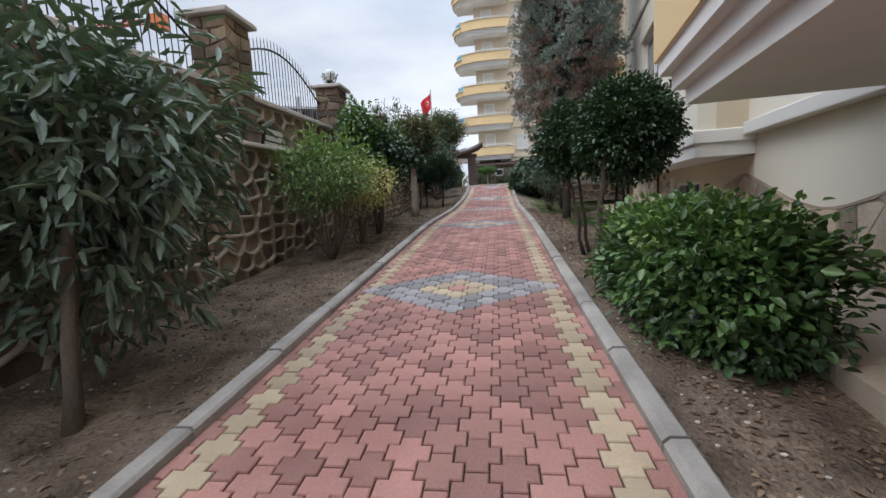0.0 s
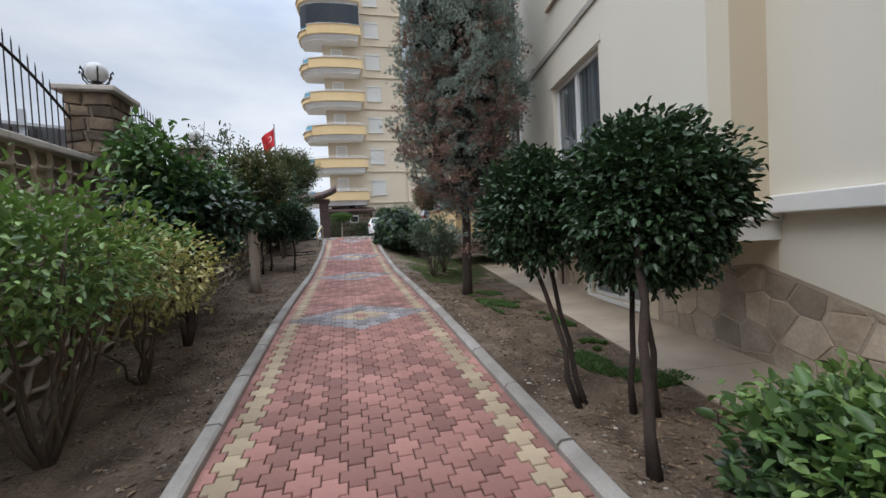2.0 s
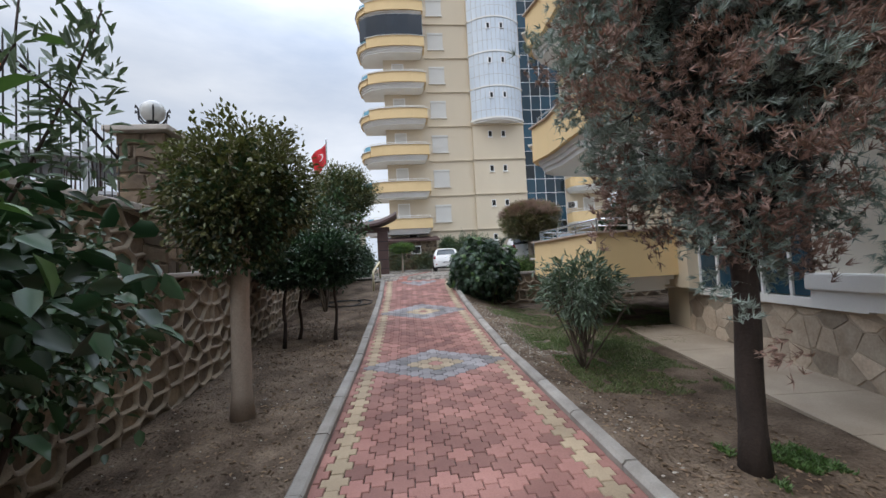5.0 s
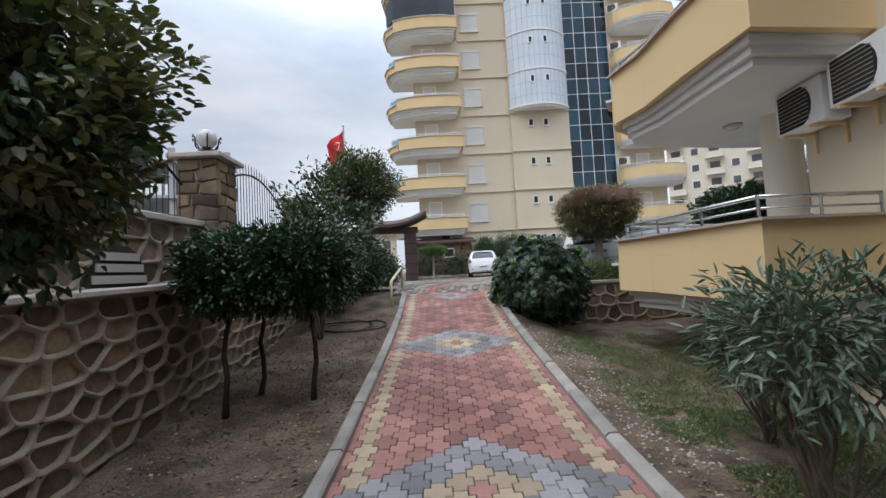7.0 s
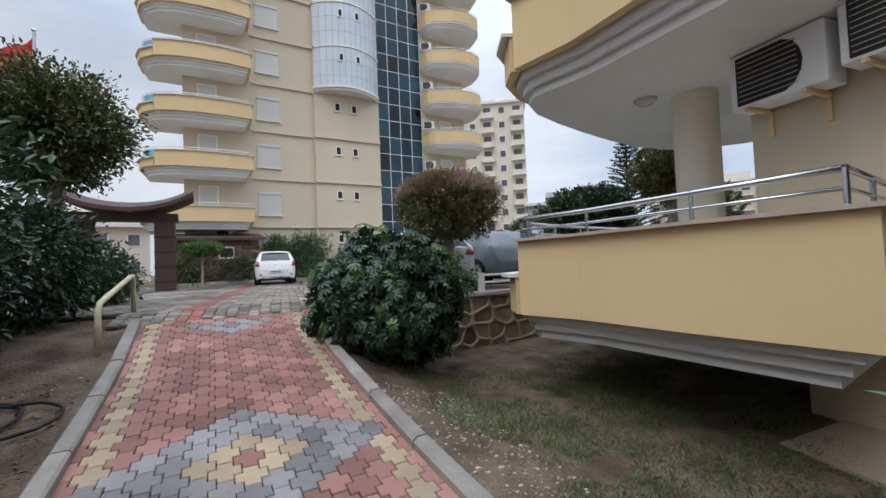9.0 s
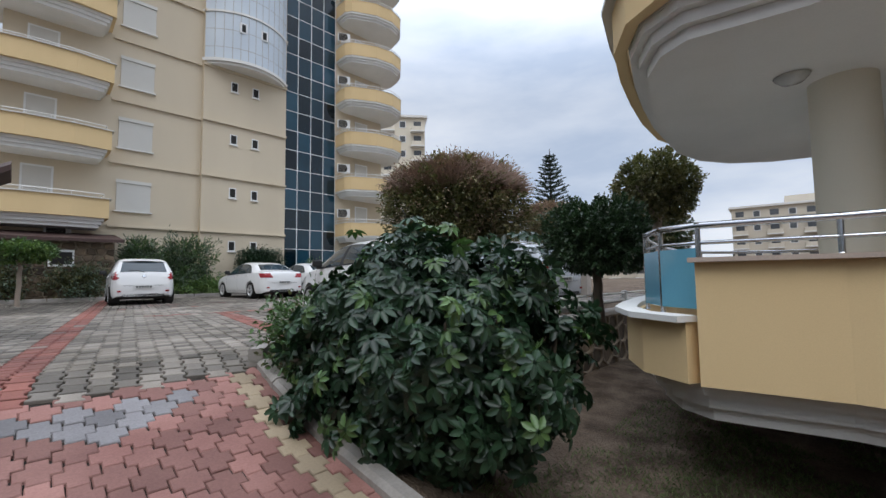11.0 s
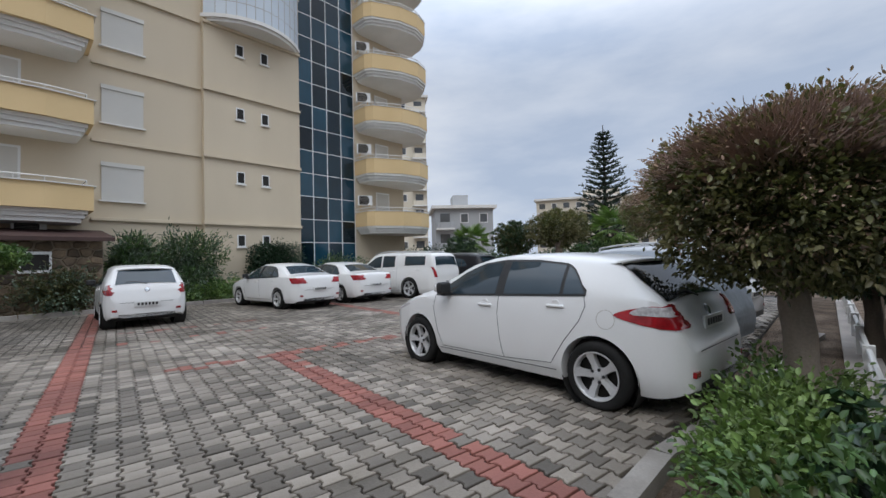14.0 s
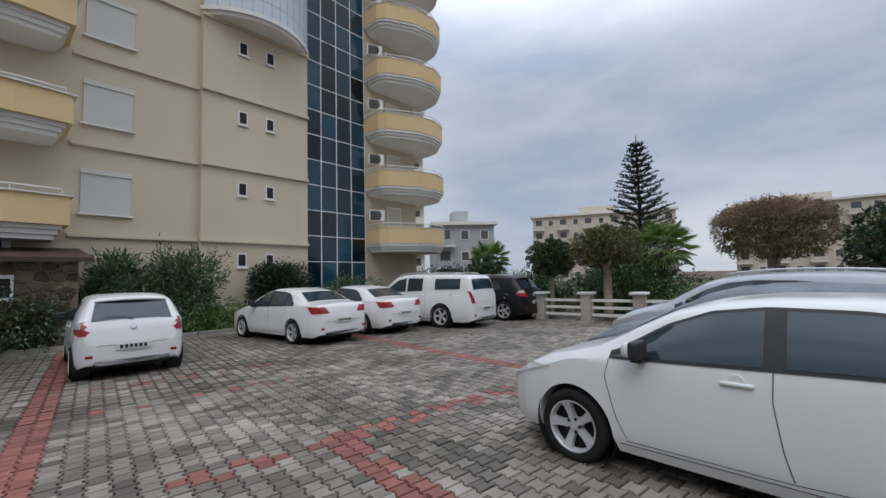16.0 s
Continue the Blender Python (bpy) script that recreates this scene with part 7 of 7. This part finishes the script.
def far_house(at, rz, w, d, floors, bays, wall_m, label, rise=3.0, balcony_every=2, round_b=False):
    b = thing("apartment_building", at, rz, label, "building", "distant buildings")
    top = floors * rise
    part("wall", cube(bmesh.new(), -w / 2, w / 2, 0, d, -1, top), wall_m, b, local=True)
    part("roof", cube(bmesh.new(), -w / 2 - 0.5, w / 2 + 0.5, -0.6, d + 0.5, top + 0.001, top + 0.45), WHITE, b, local=True)
    part("roof_house", cube(bmesh.new(), -w * 0.15, w * 0.12, d * 0.3, d * 0.7, top + 0.451, top + 2.4), wall_m, b, local=True)
    for f in range(floors):
        for k in range(bays):
            x = -w / 2 + w * (k + 0.5) / bays
            bw = w / bays
            if k % balcony_every == 0:
                z = f * rise
                s = part("balcony", cube(bmesh.new(), x - bw * 0.46, x + bw * 0.46, -1.3, -0.001, z - 0.12, z + 0.12), WHITE, b, local=True)
                part("parapet", ribbon(bmesh.new(), [(x - bw * 0.45, -0.1), (x - bw * 0.42, -1.1), (x - bw * 0.25, -1.28), (x + bw * 0.25, -1.28), (x + bw * 0.42, -1.1), (x + bw * 0.45, -0.1)], z + 0.12, z + 0.95, 0.08), wall_m, s, local=True)
                part("balcony_door", cube(bmesh.new(), x - bw * 0.25, x + bw * 0.25, -0.06, -0.001, z + 0.15, z + 2.3), FAR_PANE, b, local=True)
            else:
                wi = part("window", cube(bmesh.new(), x - bw * 0.22, x + bw * 0.22, -0.08, -0.001, f * rise + 0.9, f * rise + 2.3), PVC, b, local=True)
                part("pane", cube(bmesh.new(), x - bw * 0.18, x + bw * 0.18, -0.09, -0.0805, f * rise + 1.0, f * rise + 2.2), FAR_PANE, wi, local=True)
    return b


far_house((50, 84, 2.4), -38, 15, 12, 11, 5, FAR_WHITE, "tall pale apartment building in the distance")
far_house((46, 62, 2.4), -42, 8.5, 9, 3, 3, FAR_GREY, "plain grey house in the distance", balcony_every=9)
far_house((93, 60, 2.4), -66, 30, 12, 5, 11, FAR_WALL, "long cream apartment building in the distance")
far_house((112, 24, 2.4), -84, 27, 12, 5, 9, FAR_WALL, "cream apartment building with many balconies in the distance")
far_house((-13, 72, 2.4), 5, 14, 9, 2, 5, FAR_WHITE, "low white house seen through the gate", balcony_every=9)
# unfinished concrete frame beyond the garden wall
site = thing("construction_frame", (-28, 44, 1.5), 28, label="unfinished concrete building frame with bare columns and props", category="building")
for f in range(4):
    part("floor_slab", cube(bmesh.new(), -11, 11, 0, 9, 2.6 + 3.0 * f, 2.85 + 3.0 * f), FAR_GREY, site, local=True)
    for k in range(6):
        for d in (0.3, 8.5):
            part("column", cube(bmesh.new(), -10.6 + 4.2 * k, -10.1 + 4.2 * k, d, d + 0.45, -1 if f == 0 else 2.851 + 3.0 * (f - 1), 2.599 + 3.0 * f), FAR_GREY, site, local=True)
for k in range(60):
    x = rr.uniform(-10.5, 10.5)
    part("prop", tube(bmesh.new(), [(x, rr.uniform(0.4, 3), 8.851), (x + rr.uniform(-0.1, 0.1), rr.uniform(0.4, 3), 11.599)], 0.05, 5), BROWN, site, "timber prop", True)
for k in range(6):
    part("column_start", cube(bmesh.new(), -10.6 + 4.2 * k, -10.1 + 4.2 * k, 0.3, 0.75, 11.851, 13.0), FAR_GREY, site, local=True)
CRANE = mat("red_crane_paint", (0.5, 0.06, 0.035), (0.4, 0.05, 0.03), 2.0, 0.6, 0)
cr = thing("tower_crane", (-110, 99, 1.5), label="red tower crane beyond the garden wall", category="crane")
bm = bmesh.new()
for dx in (-0.6, 0.6):
    for dy in (-0.6, 0.6):
        tube(bm, [(dx, dy, -2), (dx, dy, 52)], 0.2, 5)
for k in range(27):
    for s in (-1, 1):
        tube(bm, [(-0.6, 0.6 * s, 2 * k - 2), (0.6, 0.6 * s, 2 * k)], 0.05, 4)
        tube(bm, [(0.6 * s, -0.6, 2 * k - 2), (0.6 * s, 0.6, 2 * k)], 0.05, 4)
part("mast", bm, CRANE, cr, local=True)
bm = bmesh.new()
for dy, dz in ((-0.5, 0), (0.5, 0), (0, 0.9)):
    tube(bm, [(-12, dy, 48 + dz), (30, dy, 48 + dz)], 0.2, 5)
for k in range(20):
    tube(bm, [(-10 + 2 * k, -0.5, 48), (-9 + 2 * k, 0, 48.9), (-8 + 2 * k, 0.5, 48)], 0.1, 4)
part("jib", bm, CRANE, cr, local=True)
part("counterweight", cube(bmesh.new(), 27, 30.5, -1.2, 1.2, 46, 49.5), mat("orange_box", (0.55, 0.16, 0.05), (0.5, 0.14, 0.04), 2, 0.6, 0), cr, local=True)

# ---------- paving, kerbs and stones, piece by piece ----------
PAVER_RED = mat("red_paver", (0.322, 0.164, 0.136), (0.215, 0.101, 0.084), 1.2, 0.75, 0.25, rnd="object", amt=0.32, fine=70, grain=0.25)
PAVER_YELLOW = mat("yellow_paver", (0.40, 0.315, 0.21), (0.30, 0.23, 0.155), 1.6, 0.75, 0.25, rnd="object", amt=0.18, fine=70, grain=0.2)
PAVER_GREY = mat("blue_grey_paver", (0.25, 0.238, 0.24), (0.172, 0.16, 0.162), 1.6, 0.75, 0.25, rnd="object", amt=0.32, fine=70, grain=0.25)
MORE_RED = mat("red_paver_far", (0.322, 0.164, 0.136), (0.215, 0.101, 0.084), 1.2, 0.75, 0.25, rnd="island", amt=0.32, fine=70, grain=0.25)
MORE_YELLOW = mat("yellow_paver_far", (0.40, 0.315, 0.21), (0.30, 0.23, 0.155), 1.6, 0.75, 0.25, rnd="island", amt=0.18, fine=70, grain=0.2)
MORE_GREY = mat("blue_grey_paver_far", (0.25, 0.238, 0.24), (0.172, 0.16, 0.162), 1.6, 0.75, 0.25, rnd="island", amt=0.32, fine=70, grain=0.25)
COURT_GREY = mat("court_paver", (0.285, 0.25, 0.212), (0.125, 0.108, 0.086), 0.8, 0.6, 0.3, rnd="island", amt=0.5, fine=60, grain=0.2)
COURT_ONE = mat("court_paver_near", (0.285, 0.25, 0.212), (0.125, 0.108, 0.086), 0.8, 0.6, 0.3, rnd="object", amt=0.5, fine=60, grain=0.2)
COURT_RED = mat("court_red_paver", (0.30, 0.115, 0.088), (0.20, 0.08, 0.065), 0.9, 0.65, 0.25, rnd="island", amt=0.2, fine=60, grain=0.2)
SAND = mat("joint_sand", (0.045, 0.038, 0.03), (0.03, 0.025, 0.02), 4.0, 1.0, 0.2, fine=80)


EDGE_L = [(-3, -1.89), (5, -1.872), (8, -1.842), (12, -1.80), (17.2, -1.69), (21.5, -1.60), (24, -1.60)]
EDGE_R = [(-3, 0.885), (12, 0.893), (20.5, 0.895), (22.5, 0.93), (23.5, 1.03)]


def edge(pts, y):
    return float(np.interp(y, [p[0] for p in pts], [p[1] for p in pts]))


def centre(y):
    return (edge(EDGE_L, y) + edge(EDGE_R, y)) / 2


def wide(y):
    """The path narrows a little on its way up."""
    return ((edge(EDGE_R, y) - edge(EDGE_L, y)) / 2 - 0.14) / 1.245


PW, PN, PH, PITCH = 0.235, 0.12, 0.24, 0.1775


def cross(gap=0.004):
    a, b, h, q = PW / 2 - gap, PN / 2 - gap, PH / 2 - gap, PH / 4 - gap
    return [(-b, -h), (b, -h), (b, -q), (a, -q), (a, q), (b, q), (b, h), (-b, h), (-b, q), (-a, q), (-a, -q), (-b, -q)]


def slab(o, thick=0.05, soft=0.006):
    """A paver: flat top with a small chamfer, sides below."""
    n = len(o)
    k = inset(o, soft)
    vs = [(x, y, -thick) for x, y in o] + [(x, y, -soft) for x, y in o] + [(x, y, 0) for x, y in k]
    fs = [(r * n + i, r * n + (i + 1) % n, (r + 1) * n + (i + 1) % n, (r + 1) * n + i) for r in range(2) for i in range(n)]
    return vs, fs + [tuple(range(2 * n, 3 * n))]


walkway = thing("path", (centre(12), 12, path_z(12)), label="red interlocking paver path with yellow edges and grey diamonds", category="path", kind="structure")
bv, bf = [], []
for i, y in enumerate(np.arange(-3, 24.4, 0.4)):
    bv += [(centre(y) - 1.26 * wide(y), y, path_z(y) - 0.022), (centre(y) + 1.26 * wide(y), y, path_z(y) - 0.022)]
    if i:
        bf.append((2 * i - 2, 2 * i - 1, 2 * i + 1, 2 * i))
raw("joint_bed", bv, bf, SAND, walkway, "dark sand in the joints")
DIAMONDS = [4.82, 10.26, 15.35, 19.45, 23.55]
shape, cut = cross(), {}
base = bpy.data.meshes.new("paver")
vs, fs = slab(shape)
base.from_pydata(vs, [], fs)
kinds = {}
for k, m in (("red", PAVER_RED), ("yellow", PAVER_YELLOW), ("grey", PAVER_GREY)):
    kinds[k] = base.copy()
    kinds[k].materials.append(m)
more = {"red": ([], []), "yellow": ([], []), "grey": ([], [])}
rng = random.Random(5)
for c in range(-7, 8):
    for r in range(-6, 101):
        y = r * PH + (PH / 2 if c % 2 else 0) + 0.02
        if y > 23.5:
            continue
        x = centre(y) + c * PITCH * wide(y)
        kind = "yellow" if abs(c) == 6 else "red"
        for d in DIAMONDS:
            d0 = round((d - 0.02) / PH) * PH + 0.02
            q = abs(c) / 2 + abs(y - d0) / PH
            if q < 3.2 and abs(c) < 7:
                kind = "red" if q < 0.3 else "yellow" if q < 1.2 else "grey"
        if y > 23.2 and abs(c) != 6:
            kind = "red"
        dz, tx, ty = rng.uniform(-0.003, 0.003), rng.uniform(-0.008, 0.008), rng.uniform(-0.008, 0.008)
        slope = (path_z(y + 0.1) - path_z(y - 0.1)) / 0.2
        if abs(c) < 7 and 2.2 < y < 7.4:
            ob = new("paver", kinds[kind])
            ob.parent = walkway
            ob.matrix_parent_inverse = BASE[walkway].inverted()
            ob.matrix_basis = Matrix.Translation((x, y, path_z(y) + dz)) @ Euler((math.atan(slope) + tx, ty, rng.uniform(-0.01, 0.01))).to_matrix().to_4x4() @ Matrix.Diagonal((wide(y), 1, 1, 1))
            continue
        V, F = more[kind]
        n0 = len(V)
        for vx, vy, vz in vs:
            wx = min(max(x + vx * wide(y), centre(y) - 1.245 * wide(y)), centre(y) + 1.245 * wide(y))
            V.append((wx, y + vy, path_z(y) + slope * vy + vz + dz + tx * vy + ty * vx))
        F.extend([tuple(n0 + i for i in f) for f in fs])
for k, m in (("red", MORE_RED), ("yellow", MORE_YELLOW), ("grey", MORE_GREY)):
    ob = raw("paver_field", *more[k], m, walkway, k + " pavers of the path")
    ob["kind"] = "stuff"

# kerb stones on both sides
for s in (-1, 1):
    kb = thing("kerb", (centre(12) + s * 1.26, 12, path_z(12)), label="grey concrete kerb stones along the paver path", category="kerb", kind="structure")
    y = -2.0
    while y < 23.2:
        y1 = min(y + 0.985, 23.45)
        x0, x1 = (-0.138, 0.0) if s > 0 else (0.0, 0.138)
        bm = bmesh.new()
        up = 0.075 + rng.uniform(-0.006, 0.006)
        prof = [(x0, -0.16), (x1, -0.16), (x1, up - 0.02), (x1 - 0.02, up), (x0 + 0.02, up), (x0, up - 0.02)]
        if s > 0:
            prof = [(x0, -0.16), (x1, -0.16), (x1, up - 0.02), (x1 - 0.02, up), (x0 + 0.035, up), (x0, up - 0.03)]
        ends = [[bm.verts.new((edge(EDGE_R if s > 0 else EDGE_L, yy) + px, yy, path_z(yy) + pz)) for px, pz in prof] for yy in (y + 0.006, y1)]
        bm.faces.new(ends[0])
        bm.faces.new(ends[1][::-1])
        for i in range(6):
            bm.faces.new((ends[0][i], ends[0][(i + 1) % 6], ends[1][(i + 1) % 6], ends[1][i]))
        part("kerb_stone", bm, KERB, kb)
        y += 1.0

# the paved court
court = thing("court", (5, 30, 2.43), label="grey interlocking paver parking court with red lines", category="pavement", kind="structure")
part("joint_bed", cube(bmesh.new(), -9, 17, 24.2, 42.0, 2.20, 2.405), SAND, court, "dark sand in the joints")
ang = radians(-8.7)
ca, sa = math.cos(ang), math.sin(ang)
CW, CN, CH, CP = 0.19, 0.14, 0.15, 0.165


def bow(gap=0.009):
    a, b, h, q = CW / 2 - gap, CN / 2 - gap, CH / 2 - gap, CH / 4
    return [(-a, -h), (a, -h), (a, -q - 0.010), (b, -q + 0.016), (b, q - 0.016), (a, q + 0.010), (a, h), (-a, h), (-a, q + 0.010), (-b, q - 0.016), (-b, -q + 0.016), (-a, -q - 0.010)]


bo = bow()
cvs, cfs = slab(bo, 0.03, 0.005)
near_mesh = bpy.data.meshes.new("court_paver")
near_mesh.from_pydata(cvs, [], cfs)
near_mesh.materials.append(COURT_ONE)
fields = {"grey": ([], []), "red": ([], [])}
for c in range(-56, 102):
    for r in range(-22, 124):
        a, b = c * CP, r * CH + (CH / 2 if c % 2 else 0)
        x, y = a * ca - b * sa, 24.3 + a * sa + b * ca
        front = 24.28 if x < -1.8 else 23.44 if x < 0.95 else float(np.interp(x, [0.95, 1.75, 2.9, 4.0, 5.2, 6.4, 7.6, 8.8], [23.72, 24.2, 24.32, 24.26, 24.26, 24.26, 24.26, 24.26]))
        if y < front or y > 41.3 or x < -7 or x > 16:
            continue
        red = (c in (-5, -4) or (c in (10, 11) and r <= 38) or c in (34, 35)) and rng.random() > 0.06
        red = red or (r in (37, 38) and 0 < c < 11 and rng.random() < 0.5) or (r in (37, 38) and 10 < c < 35 and rng.random() < 0.8) or (r in (57, 58, 67, 68) and -2 < c < 17 and rng.random() < 0.35)
        dz = rng.uniform(-0.004, 0.004) 
        if not red and 0 < x < 2.4 and 25.6 < y < 28.6 and rng.random() < 0.92:
            ob = new("court_paver", near_mesh)
            ob.parent = court
            ob.matrix_parent_inverse = BASE[court].inverted()
            ob.matrix_basis = Matrix.Translation((x, y, 2.43 + dz)) @ Euler((rng.uniform(-0.01, 0.01), rng.uniform(-0.01, 0.01), ang)).to_matrix().to_4x4()
            continue
        V, F = fields["red" if red else "grey"]
        n0 = len(V)
        if y < 33:
            V.extend([(x + vx * ca - vy * sa, y + vx * sa + vy * ca, min(2.43, path_z(y + vx * sa + vy * ca) + 0.008) + vz + dz) for vx, vy, vz in cvs])
            F.extend([tuple(n0 + i for i in f) for f in cfs])
        else:
            V.extend([(x + vx * ca - vy * sa, y + vx * sa + vy * ca, 2.43 + dz) for vx, vy in bo])
            F.append(tuple(range(n0, n0 + 12)))
for k, m in (("grey", COURT_GREY), ("red", COURT_RED)):
    ob = raw("paver_field", *fields[k], m, court, k + " pavers of the court")
    ob["kind"] = "stuff"
# kerb round the planting bed
kb = thing("kerb", (3, 24.1, 2.43), label="pale concrete kerb stones round the planting bed", category="kerb", kind="structure")
bed = [(0.98, 23.55), (1.2, 23.82), (1.5, 24.02), (1.9, 24.14), (2.66, 24.13), (3.4, 24.0), (4.2, 23.9), (5.2, 23.82), (6.4, 23.7), (7.6, 23.55), (8.8, 23.4)]
for (xa, ya3), (xb, yb3) in zip(bed, bed[1:]):
    part("kerb_stone", ribbon(bmesh.new(), [(xa, ya3), (xa + (xb - xa) * 0.99, ya3 + (yb3 - ya3) * 0.99)], 2.1, 2.475, 0.14), KERB, kb)

# stones of the walls
for o, place, gap, depth, seed, nears, owner, m_one, m_more in LATER:
    V, F = [], []
    for i, cell in enumerate(o):
        sv, sf = stone_mesh(cell, place, gap, depth, seed * 1000 + i)
        cy = sum(p[1] for p in sv) / len(sv)
        u = sum(p[0] for p in cell) / len(cell)
        if nears[0] > 30 or (nears[0] != nears[1] and nears[0] > 1 and not nears[0] < cy < nears[1] - 6):
            n0 = len(V)
            V += sv
            F += [tuple(n0 + j for j in f) for f in sf]
        else:
            raw("stone", sv, sf, m_one, owner)
    if V:
        ob = raw("stone_field", V, F, m_more, owner, "smaller stones of the wall")
        ob["kind"] = "stuff"
